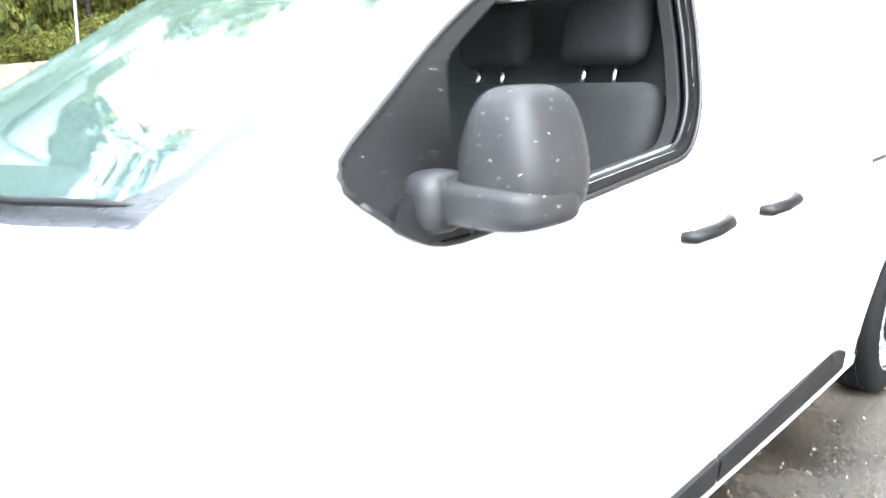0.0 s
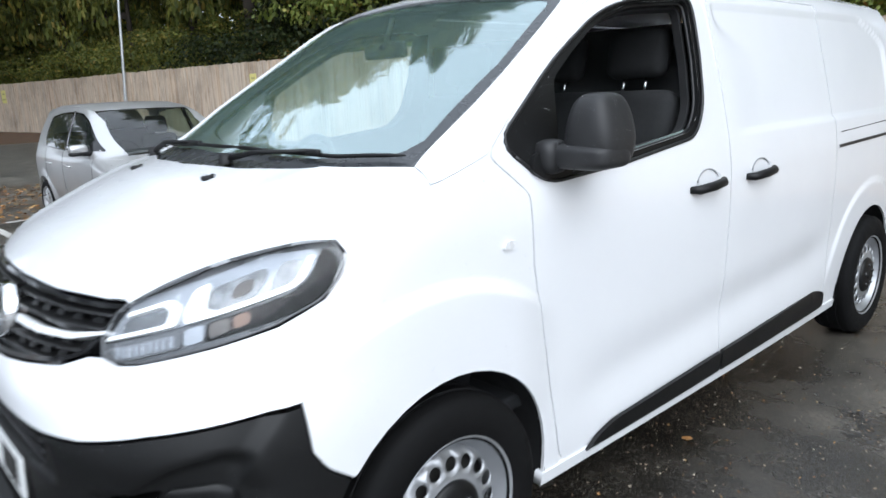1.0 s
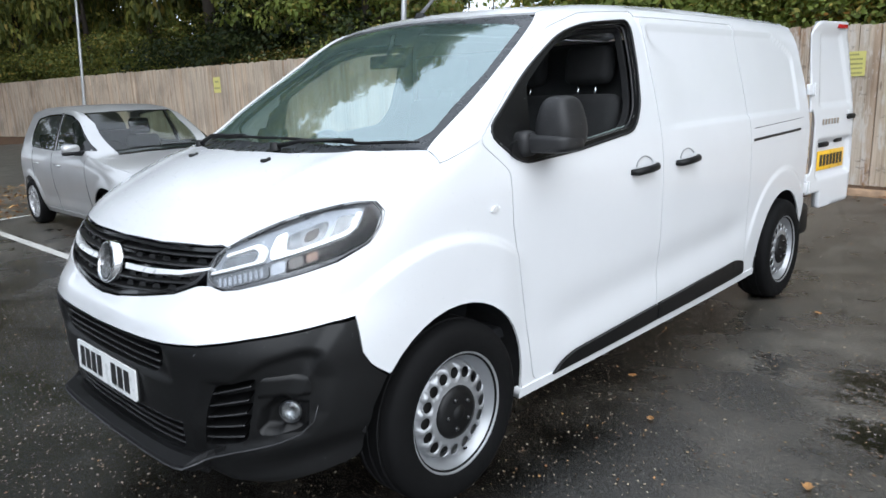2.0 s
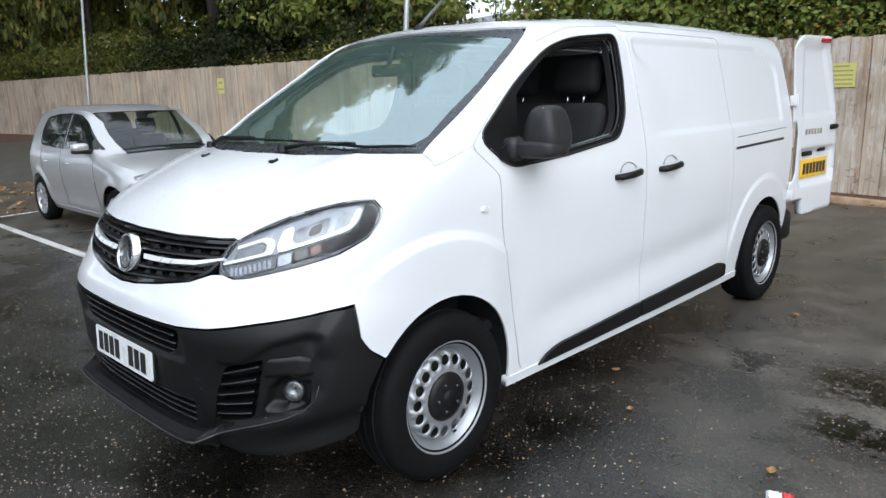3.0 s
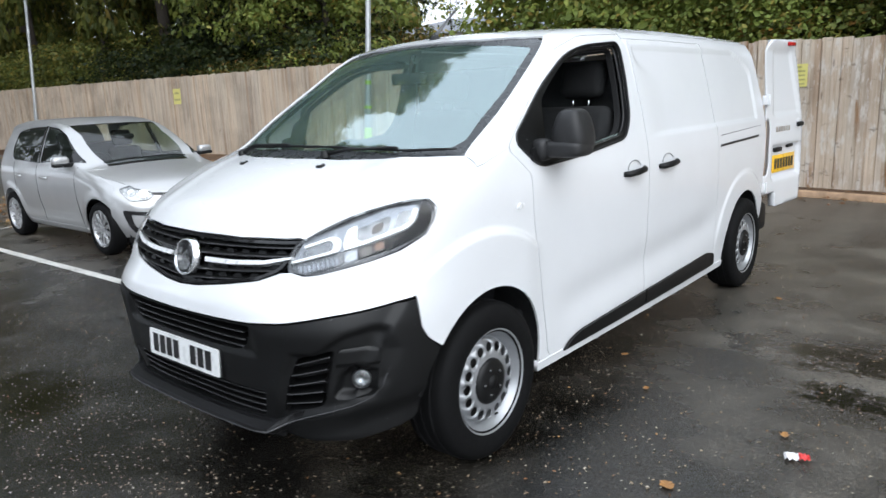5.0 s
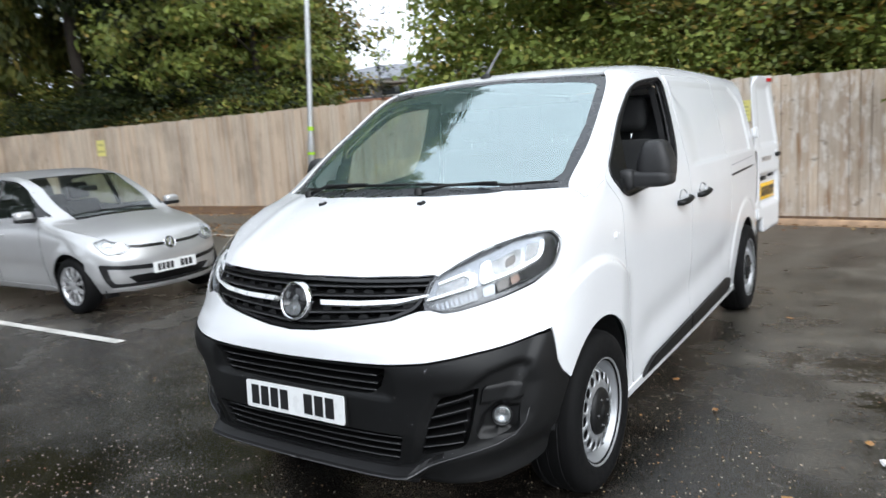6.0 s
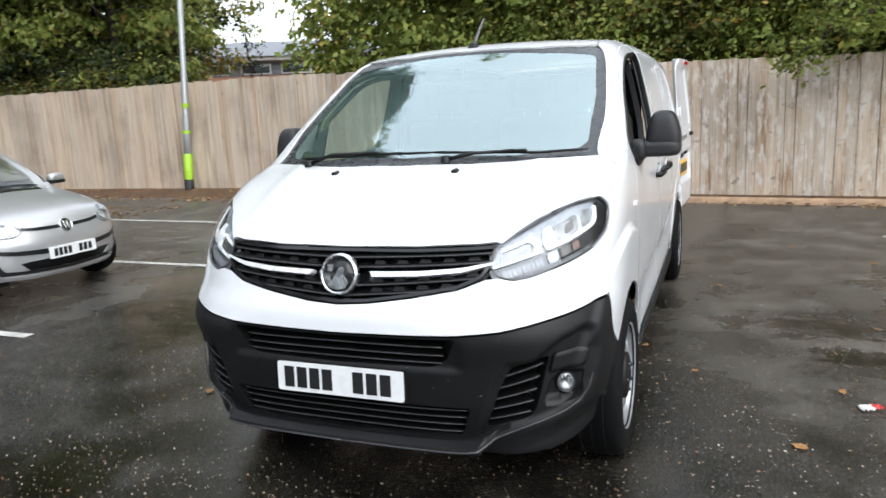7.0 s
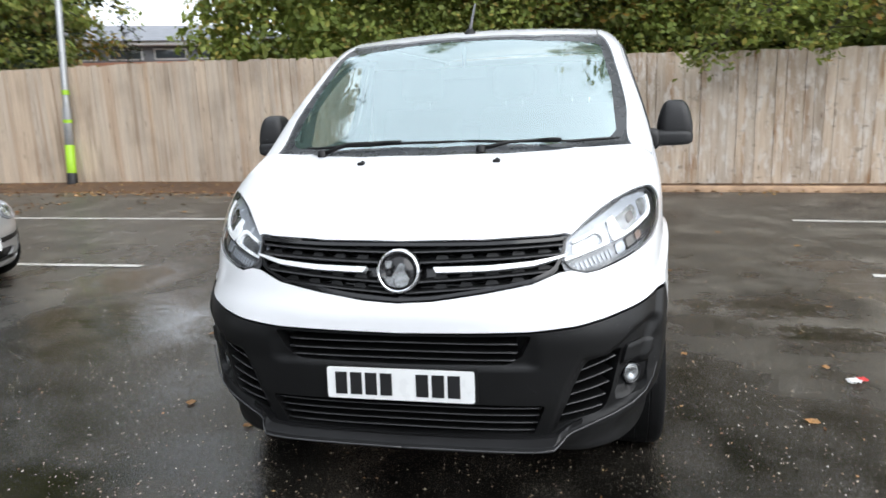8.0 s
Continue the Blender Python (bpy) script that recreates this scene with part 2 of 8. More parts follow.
def asphalt():
    """Rained-on asphalt: brown-grey stone, damp and dull in places, filmed with water or standing in puddles in others."""
    m, n, l, p = material("wet_asphalt")
    tc = n.new("ShaderNodeTexCoord")
    big = noise_node(n, l, 0.32, 5, 0.6, dist=0.6)
    mid = noise_node(n, l, 2.2, 6)
    fine = noise_node(n, l, 60, 4)
    grit = noise_node(n, l, 170, 2)
    tone = ramp(n, l, mixc(n, l, 0.5, mid, fine), [(0.34, (0.0070, 0.0064, 0.0054)), (0.5, (0.029, 0.0262, 0.0220)), (0.66, (0.120, 0.108, 0.089))])
    # shade round the van and sky sheen in the lanes beside it, painted in
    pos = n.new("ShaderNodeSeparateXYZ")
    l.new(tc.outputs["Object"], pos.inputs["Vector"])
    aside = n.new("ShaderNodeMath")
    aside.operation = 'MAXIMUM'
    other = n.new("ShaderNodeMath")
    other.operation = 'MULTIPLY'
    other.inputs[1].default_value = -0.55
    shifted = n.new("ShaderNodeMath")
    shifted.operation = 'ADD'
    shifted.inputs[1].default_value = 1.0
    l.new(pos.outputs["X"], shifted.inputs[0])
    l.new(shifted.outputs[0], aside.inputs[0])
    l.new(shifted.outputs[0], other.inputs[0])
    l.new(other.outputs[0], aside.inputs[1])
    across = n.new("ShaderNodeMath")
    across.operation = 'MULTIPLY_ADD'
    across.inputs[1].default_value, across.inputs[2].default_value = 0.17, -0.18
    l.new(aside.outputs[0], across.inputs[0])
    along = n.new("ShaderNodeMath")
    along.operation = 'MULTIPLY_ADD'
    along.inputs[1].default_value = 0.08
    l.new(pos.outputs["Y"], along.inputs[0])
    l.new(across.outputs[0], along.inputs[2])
    van_fade = mixc(n, l, 0.5, along.outputs[0], big)
    # base colour scaled down by the van, up away from it, as painted shade
    shade_tone = ramp(n, l, van_fade, [(0.30, grey(0.35)), (0.41, grey(0.60)), (0.49, grey(1.35)), (0.62, grey(1.7))])
    base = mixc(n, l, 1.0, tone, shade_tone, 'MULTIPLY')
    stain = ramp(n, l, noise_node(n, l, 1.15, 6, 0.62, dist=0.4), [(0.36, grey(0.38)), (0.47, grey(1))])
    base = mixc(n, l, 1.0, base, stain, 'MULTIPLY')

    def specks(scale, size, lo, hi, colour, base):
        vo = n.new("ShaderNodeTexVoronoi")
        vo.inputs["Scale"].default_value = scale
        l.new(tc.outputs["Object"], vo.inputs["Vector"])
        dot = ramp(n, l, vo.outputs["Distance"], [(0.0, grey(1)), (size * 0.7, grey(0.7)), (size, grey(0))])
        few = ramp(n, l, noise_node(n, l, scale * 0.35, 3), [(lo, grey(0)), (hi, grey(0.8))])
        return mixc(n, l, mixc(n, l, 1.0, dot, few, 'MULTIPLY'), base, colour)
    base = specks(85, 0.22, 0.44, 0.56, (0.19, 0.17, 0.14), base)
    base = specks(38, 0.10, 0.55, 0.63, (0.22, 0.20, 0.16), base)
    # puddles
    wob = mixc(n, l, 0.5, big, mid)
    pool = None
    for c, r in (((-2.75, 2.25, 0), 0.95), ((-3.6, 3.3, 0), 0.7), ((-1.6, -0.2, 0), 0.55), ((2.9, 3.4, 0), 0.6), ((0.2, -1.0, 0), 0.5)):
        d = n.new("ShaderNodeVectorMath")
        d.operation = 'DISTANCE'
        d.inputs[1].default_value = c
        l.new(tc.outputs["Object"], d.inputs[0])
        q = n.new("ShaderNodeMath")
        q.operation = 'DIVIDE'
        q.inputs[1].default_value = r
        l.new(d.outputs["Value"], q.inputs[0])
        if pool is None:
            pool = q.outputs[0]
        else:
            k = n.new("ShaderNodeMath")
            k.operation = 'MINIMUM'
            l.new(pool, k.inputs[0])
            l.new(q.outputs[0], k.inputs[1])
            pool = k.outputs[0]
    edge = n.new("ShaderNodeMath")
    edge.operation = 'MULTIPLY_ADD'
    edge.inputs[1].default_value = 2.6
    l.new(wob, edge.inputs[0])
    l.new(pool, edge.inputs[2])
    dry = ramp(n, l, edge.outputs[0], [(0.0, grey(0)), (1.0, grey(1))])
    rng_ = n.new("ShaderNodeMapRange")
    rng_.inputs["From Min"].default_value, rng_.inputs["From Max"].default_value = 1.75, 2.35
    l.new(edge.outputs[0], rng_.inputs["Value"])
    dry = rng_.outputs["Result"]
    # small soaked hollows with ragged rims, dark and smooth
    ragged = mixc(n, l, 0.4, noise_node(n, l, 4.5, 6, 0.7, stretch=(0.6, 1.6, 1)), noise_node(n, l, 22, 4))
    soak = None
    for c, r in (((1.78, 2.93, 0), 0.34), ((2.05, 2.88, 0), 0.26), ((1.93, 2.36, 0), 0.24), ((2.16, 2.34, 0), 0.22), ((1.36, 2.92, 0), 0.20), ((2.6, 4.2, 0), 0.4), ((2.2, 0.4, 0), 0.22)):
        d = n.new("ShaderNodeVectorMath")
        d.operation = 'DISTANCE'
        d.inputs[1].default_value = c
        l.new(tc.outputs["Object"], d.inputs[0])
        q = n.new("ShaderNodeMath")
        q.operation = 'DIVIDE'
        q.inputs[1].default_value = r
        l.new(d.outputs["Value"], q.inputs[0])
        if soak is None:
            soak = q.outputs[0]
        else:
            k = n.new("ShaderNodeMath")
            k.operation = 'MINIMUM'
            l.new(soak, k.inputs[0])
            l.new(q.outputs[0], k.inputs[1])
            soak = k.outputs[0]
    rim = n.new("ShaderNodeMath")
    rim.operation = 'MULTIPLY_ADD'
    rim.inputs[1].default_value = 5.0
    l.new(ragged, rim.inputs[0])
    l.new(soak, rim.inputs[2])
    firm = n.new("ShaderNodeMapRange")
    firm.inputs["From Min"].default_value, firm.inputs["From Max"].default_value = 2.95, 3.35
    l.new(rim.outputs[0], firm.inputs["Value"])
    firm = firm.outputs["Result"]
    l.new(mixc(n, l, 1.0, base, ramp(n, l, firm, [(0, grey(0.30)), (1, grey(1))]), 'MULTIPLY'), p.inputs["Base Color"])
    film = ramp(n, l, mixc(n, l, 0.45, van_fade, mid), [(0.30, grey(0.12)), (0.44, grey(0.25)), (0.64, grey(0.40))])
    film = mixc(n, l, firm, grey(0.10), film)
    l.new(mixc(n, l, dry, grey(0.04), film), p.inputs["Roughness"])
    ripple = noise_node(n, l, 7, 4, stretch=(0.5, 1.6, 1))
    p.inputs["Specular IOR Level"].default_value = 0.85
    flat = mixc(n, l, dry, grey(0.10), ramp(n, l, mixc(n, l, 0.5, van_fade, mid), [(0.35, grey(0.30)), (0.58, grey(1))]))
    flat = mixc(n, l, firm, grey(0.12), flat)
    h = mixc(n, l, 1.0, mixc(n, l, 0.5, fine, grit), flat, 'MULTIPLY')
    h = mixc(n, l, mixc(n, l, dry, grey(0.22), grey(0)), h, ripple)
    bump(n, l, p, h, 0.9, 0.011)
    return m


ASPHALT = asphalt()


def soil():
    m, n, l, p = material("leaf_strewn_soil")
    a, b = noise_node(n, l, 1.2, 5), noise_node(n, l, 35, 5)
    l.new(ramp(n, l, mixc(n, l, 0.6, a, b), [(0.3, (0.035, 0.020, 0.012)), (0.5, (0.10, 0.055, 0.028)), (0.7, (0.20, 0.105, 0.045))]), p.inputs["Base Color"])
    p.inputs["Roughness"].default_value = 0.75
    bump(n, l, p, b, 0.8, 0.03)
    return m


SOIL = soil()


def line_paint():
    m, n, l, p = material("worn_line_paint")
    a, b = noise_node(n, l, 30, 5), noise_node(n, l, 2.5, 4)
    l.new(ramp(n, l, mixc(n, l, 0.55, a, b), [(0.32, (0.10, 0.10, 0.095)), (0.45, (0.50, 0.49, 0.46)), (0.7, (0.66, 0.65, 0.62))]), p.inputs["Base Color"])
    p.inputs["Roughness"].default_value = 0.35
    bump(n, l, p, a, 0.4, 0.003)
    return m


LINE = line_paint()


def fence_wood():
    m, n, l, p = material("weathered_fence_board")
    oi = n.new("ShaderNodeObjectInfo")
    geo = n.new("ShaderNodeNewGeometry")
    rnd = n.new("ShaderNodeMath")
    rnd.operation = 'ADD'
    l.new(oi.outputs["Random"], rnd.inputs[0])
    l.new(geo.outputs["Random Per Island"], rnd.inputs[1])
    fr = n.new("ShaderNodeMath")
    fr.operation = 'FRACT'
    l.new(rnd.outputs[0], fr.inputs[0])
    tc = n.new("ShaderNodeTexCoord")
    off = n.new("ShaderNodeVectorMath")
    off.operation = 'ADD'
    sc = n.new("ShaderNodeCombineXYZ")
    big = n.new("ShaderNodeMath")
    big.operation = 'MULTIPLY'
    big.inputs[1].default_value = 37.0
    l.new(fr.outputs[0], big.inputs[0])
    l.new(big.outputs[0], sc.inputs["X"])
    l.new(big.outputs[0], sc.inputs["Z"])
    l.new(tc.outputs["Object"], off.inputs[0])
    l.new(sc.outputs["Vector"], off.inputs[1])

    def grain(scale, stretch, detail=5):
        mp = n.new("ShaderNodeMapping")
        mp.inputs["Scale"].default_value = stretch
        tx = n.new("ShaderNodeTexNoise")
        tx.inputs["Scale"].default_value, tx.inputs["Detail"].default_value = scale, detail
        l.new(off.outputs[0], mp.inputs["Vector"])
        l.new(mp.outputs["Vector"], tx.inputs["Vector"])
        return tx.outputs["Fac"]
    streak, broad, blot = grain(60, (1, 1, 0.04)), grain(9, (1, 1, 0.12)), grain(2.2, (1, 1, 0.6))
    col = ramp(n, l, mixc(n, l, 0.4, streak, broad), [(0.31, (0.43, 0.34, 0.255)), (0.48, (0.60, 0.51, 0.41)), (0.67, (0.72, 0.635, 0.535))])
    tint = ramp(n, l, fr.outputs[0], [(0.0, (0.90, 0.885, 0.87)), (0.35, (1.0, 0.98, 0.95)), (0.7, (1.05, 0.985, 0.91)), (1.0, (0.95, 0.955, 0.96))])
    col = mixc(n, l, 1.0, col, tint, 'MULTIPLY')
    wash = ramp(n, l, grain(5, (1, 1, 0.05)), [(0.54, grey(0)), (0.64, grey(0.38))])
    col = mixc(n, l, wash, col, (0.36, 0.19, 0.085))
    stain = ramp(n, l, blot, [(0.57, grey(0)), (0.69, grey(0.36))])
    col = mixc(n, l, stain, col, (0.17, 0.10, 0.055))
    # grey weathering and damp that run over several boards
    wx = n.new("ShaderNodeTexNoise")
    wx.inputs["Scale"].default_value, wx.inputs["Detail"].default_value = 0.9, 5
    l.new(geo.outputs["Position"], wx.inputs["Vector"])
    col = mixc(n, l, ramp(n, l, wx.outputs["Fac"], [(0.46, grey(0)), (0.66, grey(0.75))]), col, mixc(n, l, 1.0, col, (0.66, 0.64, 0.63), 'MULTIPLY'))
    # the older stretch: rusty runs, grey flakes and darker damp, worn across the boards
    sep = n.new("ShaderNodeSeparateXYZ")
    l.new(geo.outputs["Position"], sep.inputs["Vector"])
    old = n.new("ShaderNodeMapRange")
    old.inputs["From Min"].default_value, old.inputs["From Max"].default_value = -7.0, -0.5
    l.new(sep.outputs["X"], old.inputs["Value"])

    def worn(stretch, scale, lo, hi, top, detail=5):
        mp = n.new("ShaderNodeMapping")
        mp.inputs["Scale"].default_value = stretch
        tx = n.new("ShaderNodeTexNoise")
        tx.inputs["Scale"].default_value, tx.inputs["Detail"].default_value, tx.inputs["Roughness"].default_value = scale, detail, 0.65
        l.new(geo.outputs["Position"], mp.inputs["Vector"])
        l.new(mp.outputs["Vector"], tx.inputs["Vector"])
        return mixc(n, l, 1.0, ramp(n, l, tx.outputs["Fac"], [(lo, grey(0)), (hi, grey(top))]), old.outputs["Result"], 'MULTIPLY')
    col = mixc(n, l, worn((1, 1, 0.10), 5.5, 0.56, 0.66, 0.85), col, (0.30, 0.15, 0.06))
    col = mixc(n, l, worn((1, 1, 0.30), 13.0, 0.50, 0.62, 0.75, 7), col, (0.72, 0.67, 0.61))
    col = mixc(n, l, worn((1, 1, 1.6), 6.0, 0.60, 0.68, 0.7, 7), col, (0.21, 0.16, 0.12))
    # knots
    vo = n.new("ShaderNodeTexVoronoi")
    mp = n.new("ShaderNodeMapping")
    mp.inputs["Scale"].default_value = (1, 1, 0.45)
    l.new(off.outputs[0], mp.inputs["Vector"])
    l.new(mp.outputs["Vector"], vo.inputs["Vector"])
    vo.inputs["Scale"].default_value = 7
    knot = ramp(n, l, vo.outputs["Distance"], [(0.0, grey(0.8)), (0.07, grey(0.5)), (0.11, grey(0))])
    col = mixc(n, l, knot, col, (0.12, 0.065, 0.035))
    l.new(col, p.inputs["Base Color"])
    p.inputs["Roughness"].default_value = 0.8
    bump(n, l, p, streak, 0.4, 0.004)
    return m


WOOD = fence_wood()
KERB = plain("timber_edging", (0.44, 0.29, 0.18), 0.7, grain=0.2, scale=8, relief=0.4)


def leaf_material(name, stops, rough=0.45, through=0.35, gloss=0.5):
    m, n, l, p = material(name)
    p.inputs["Specular IOR Level"].default_value = gloss
    geo = n.new("ShaderNodeNewGeometry")
    oi = n.new("ShaderNodeObjectInfo")
    c = ramp(n, l, geo.outputs["Random Per Island"], stops)
    slow = ramp(n, l, noise_node(n, l, 0.7, 3), [(0.35, grey(0.65)), (0.65, grey(1.25))])
    c = mixc(n, l, 1.0, c, slow, 'MULTIPLY')
    each = ramp(n, l, oi.outputs["Random"], [(0, grey(0.8)), (1, grey(1.15))])
    c = mixc(n, l, 1.0, c, each, 'MULTIPLY')
    l.new(c, p.inputs["Base Color"])
    p.inputs["Roughness"].default_value = rough
    tr = n.new("ShaderNodeBsdfTranslucent")
    l.new(c, tr.inputs["Color"])
    mx = n.new("ShaderNodeMixShader")
    mx.inputs["Fac"].default_value = through
    out = [q for q in n if q.type == 'OUTPUT_MATERIAL'][0]
    l.new(p.outputs["BSDF"], mx.inputs[1])
    l.new(tr.outputs["BSDF"], mx.inputs[2])
    l.new(mx.outputs["Shader"], out.inputs["Surface"])
    return m


# dark green, with the shade under the canopy put into the colour
LEAF_SHADED = leaf_material("shaded_green_leaves", [(0, (0.012, 0.020, 0.007)), (0.5, (0.022, 0.034, 0.009)), (0.85, (0.040, 0.053, 0.013)), (1, (0.08, 0.072, 0.016))], 0.6, gloss=0.25)
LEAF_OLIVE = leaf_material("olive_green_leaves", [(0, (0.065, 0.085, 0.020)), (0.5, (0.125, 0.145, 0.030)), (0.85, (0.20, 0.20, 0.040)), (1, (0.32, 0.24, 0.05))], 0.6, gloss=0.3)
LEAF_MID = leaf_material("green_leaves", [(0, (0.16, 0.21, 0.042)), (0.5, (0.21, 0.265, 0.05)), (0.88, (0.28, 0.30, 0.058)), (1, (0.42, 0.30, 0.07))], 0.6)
LEAF_GOLD = leaf_material("turning_leaves", [(0, (0.06, 0.09, 0.018)), (0.4, (0.13, 0.15, 0.03)), (0.75, (0.27, 0.21, 0.035)), (1, (0.33, 0.15, 0.03))])
FALLEN = leaf_material("fallen_leaves", [(0, (0.10, 0.045, 0.018)), (0.4, (0.24, 0.11, 0.035)), (0.75, (0.36, 0.20, 0.07)), (1, (0.48, 0.34, 0.16))], 0.4, 0.05)
GRIT = leaf_material("pale_grit", [(0, (0.10, 0.06, 0.035)), (0.35, (0.26, 0.19, 0.12)), (0.7, (0.34, 0.28, 0.20)), (1, (0.50, 0.46, 0.37))], 0.5, 0.02)
BARK = plain("dark_bark", (0.045, 0.036, 0.028), 0.9, grain=0.25, scale=10, relief=0.8)
GALV = plain("galvanised_steel", (0.42, 0.43, 0.44), 0.45, metal=0.6, grain=0.1)
LIME = plain("lime_green_band", (0.36, 0.62, 0.03), 0.45)
POLE_BASE = plain("black_pole_base", (0.02, 0.02, 0.022), 0.5)
SIGN_YELLOW = plain("yellow_sign", (0.74, 0.68, 0.22), 0.45, grain=0.03)
SIGN_INK = plain("sign_print", (0.46, 0.42, 0.15), 0.5)
BRICK = plain("orange_brick", (0.40, 0.20, 0.13), 0.85, grain=0.15, scale=6)
SLATE = plain("grey_roof", (0.16, 0.17, 0.19), 0.6, grain=0.12)
FAR_GLASS = plain("dark_far_window", (0.05, 0.06, 0.07), 0.1)
CLADDING = plain("pale_cladding", (0.55, 0.56, 0.56), 0.6)
PAPER = plain("white_paper", (0.75, 0.74, 0.73), 0.6)
PAPER_RED = plain("red_paper", (0.65, 0.06, 0.06), 0.5)

# ---------------------------------------------------------------- the van's outer form
# Van frame: nose at y = 0 looking towards -y, x across, z up, wheels on z = 0.
def curve(points):
    """A smooth monotone curve through (u, v) pairs, as a vectorised function."""
    u = np.array([p[0] for p in points], float)
    v = np.array([p[1] for p in points], float)
    h, d = np.diff(u), np.diff(v) / np.diff(u)
    m = np.zeros(len(u))
    m[0], m[-1] = d[0], d[-1]
    for i in range(1, len(u) - 1):
        if d[i - 1] * d[i] > 0:
            w1, w2 = 2 * h[i] + h[i - 1], h[i] + 2 * h[i - 1]
            m[i] = (w1 + w2) / (w1 / d[i - 1] + w2 / d[i])

    def at(q):
        q = np.clip(np.asarray(q, float), u[0], u[-1])
        i = np.clip(np.searchsorted(u, q) - 1, 0, len(h) - 1)
        s = (q - u[i]) / h[i]
        return ((1 + 2 * s) * (1 - s) ** 2 * v[i] + s * (1 - s) ** 2 * h[i] * m[i]
                + s * s * (3 - 2 * s) * v[i + 1] + s * s * (s - 1) * h[i] * m[i + 1])
    return at


def ease(q, a, b):
    s = np.clip((q - a) / (b - a), 0, 1)
    return s * s * (3 - 2 * s)


def smax(p, q, k):
    h = np.maximum(k - np.abs(p - q), 0) / k
    return np.maximum(p, q) + h * h * k / 4


HALF = curve([(0.15, 0.86), (0.22, 0.872), (0.30, 0.884), (0.45, 0.897), (0.62, 0.905), (0.80, 0.912), (0.98, 0.918), (1.10, 0.917),
              (1.22, 0.906), (1.35, 0.882), (1.55, 0.838), (1.75, 0.79), (1.95, 0.73), (2.2, 0.65)])
NOSE = curve([(0.15, 0.14), (0.24, 0.07), (0.30, 0.045), (0.36, 0.05), (0.50, 0.025), (0.61, 0.02), (0.72, 0.01), (0.80, 0.02),
              (0.86, 0.05), (0.94, 0.085), (1.03, 0.13), (1.12, 0.19), (1.3, 0.34), (2.0, 1.0)])
TOP = curve([(-0.2, 0.75), (0.0, 0.95), (0.10, 1.035), (0.20, 1.105), (0.35, 1.18), (0.55, 1.262), (0.70, 1.305), (0.745, 1.322), (1.0, 1.478), (1.3, 1.655),
             (1.50, 1.772), (1.60, 1.817), (1.75, 1.852), (2.2, 1.885), (3.0, 1.90), (4.2, 1.888), (4.9, 1.86), (5.2, 1.85)])


def body(x, y, z):
    """Below zero inside the van, about metres."""
    x = np.abs(x)
    a = HALF(z) * (1 - 0.03 * np.clip((y - 2.5) / 2.3, 0, 2) ** 2)
    # raised rings round the wheel arches and the hollow along the lower doors
    for cy, r, up in ((0.865, 0.668, 0.020), (4.14, 0.57, 0.009)):
        d = np.hypot(y - cy, (z - 0.335) * 1.02)
        a = a + up * ease(d, r + 0.016, r - 0.016) * ease(z, 0.35, 0.6) * (ease(y, 1.36, 1.12) if cy < 2 else 1)
    a = a - 0.014 * np.exp(-((z - 0.50 - 0.05 * (y - 1.4)) / 0.10) ** 2) * ease(y, 1.3, 1.7) * ease(y, 3.7, 3.3)
    # the pressed-in field of the load bay's side
    rec = ease(z, 1.260, 1.280) * ease(z, 1.770, 1.746) * ease(y, 2.43, 2.46 + 0.30 * ease(z, 1.72, 1.55)) * ease(y - (4.45 - 0.38 * ease(z, 1.58, 1.80) ** 1.4), 0.0, -0.038)
    a = a - 0.012 * rec
    f, dep, n = NOSE(z), 0.80, 3.0 + 0.5 * ease(z, 0.86, 0.70)
    qy = np.clip((f + dep - y) / dep, 0, None)
    r = ((x / a) ** n + qy ** n) ** (1 / n)
    wall = (r - 1) * 0.92
    ys = y - 0.24 * x * x
    top = z - (TOP(ys) - 0.05 * x * x)
    slope = (TOP(ys + 0.01) - TOP(ys - 0.01)) / 0.02
    top = top / np.sqrt(1 + slope ** 2)
    k = 0.07 + 0.07 * ease(y, 1.2, 1.9)
    back = y - (4.86 - 0.10 * ease(z, 1.0, 1.9))
    return np.maximum(smax(smax(wall, top, k), back, 0.05), 0.16 - z)


def cast(o, d, near=0.0, far=3.0, steps=240, lift=0.0, form=body):
    """Where rays first meet an outer form: o + s d for the least s with form below lift."""
    o, d = np.atleast_2d(o).astype(float), np.atleast_2d(d).astype(float)
    o, d = np.broadcast_arrays(o, d)
    lo, hi = np.full(len(o), float(near)), np.full(len(o), float(far))
    found = np.zeros(len(o), bool)
    s0 = near
    for s1 in np.linspace(near, far, steps)[1:]:
        p = o + s1 * d
        new_hit = (~found) & (form(p[:, 0], p[:, 1], p[:, 2]) < lift)
        lo[new_hit], hi[new_hit] = s0, s1
        found |= new_hit
        s0 = s1
    for _ in range(18):
        mid = (lo + hi) / 2
        p = o + mid[:, None] * d
        inside = form(p[:, 0], p[:, 1], p[:, 2]) < lift
        hi, lo = np.where(inside, mid, hi), np.where(inside, lo, mid)
    p = o + hi[:, None] * d
    p[~found] = np.nan
    return p

# ---------------------------------------------------------------- building helpers
from mathutils.geometry import delaunay_2d_cdt


def mesh(name, verts, faces, smooth=True):
    me = bpy.data.meshes.new(name)
    me.from_pydata([tuple(map(float, v)) for v in verts], [], [tuple(map(int, f)) for f in faces])
    if smooth:
        me.polygons.foreach_set("use_smooth", [True] * len(me.polygons))
    me.update()
    return me


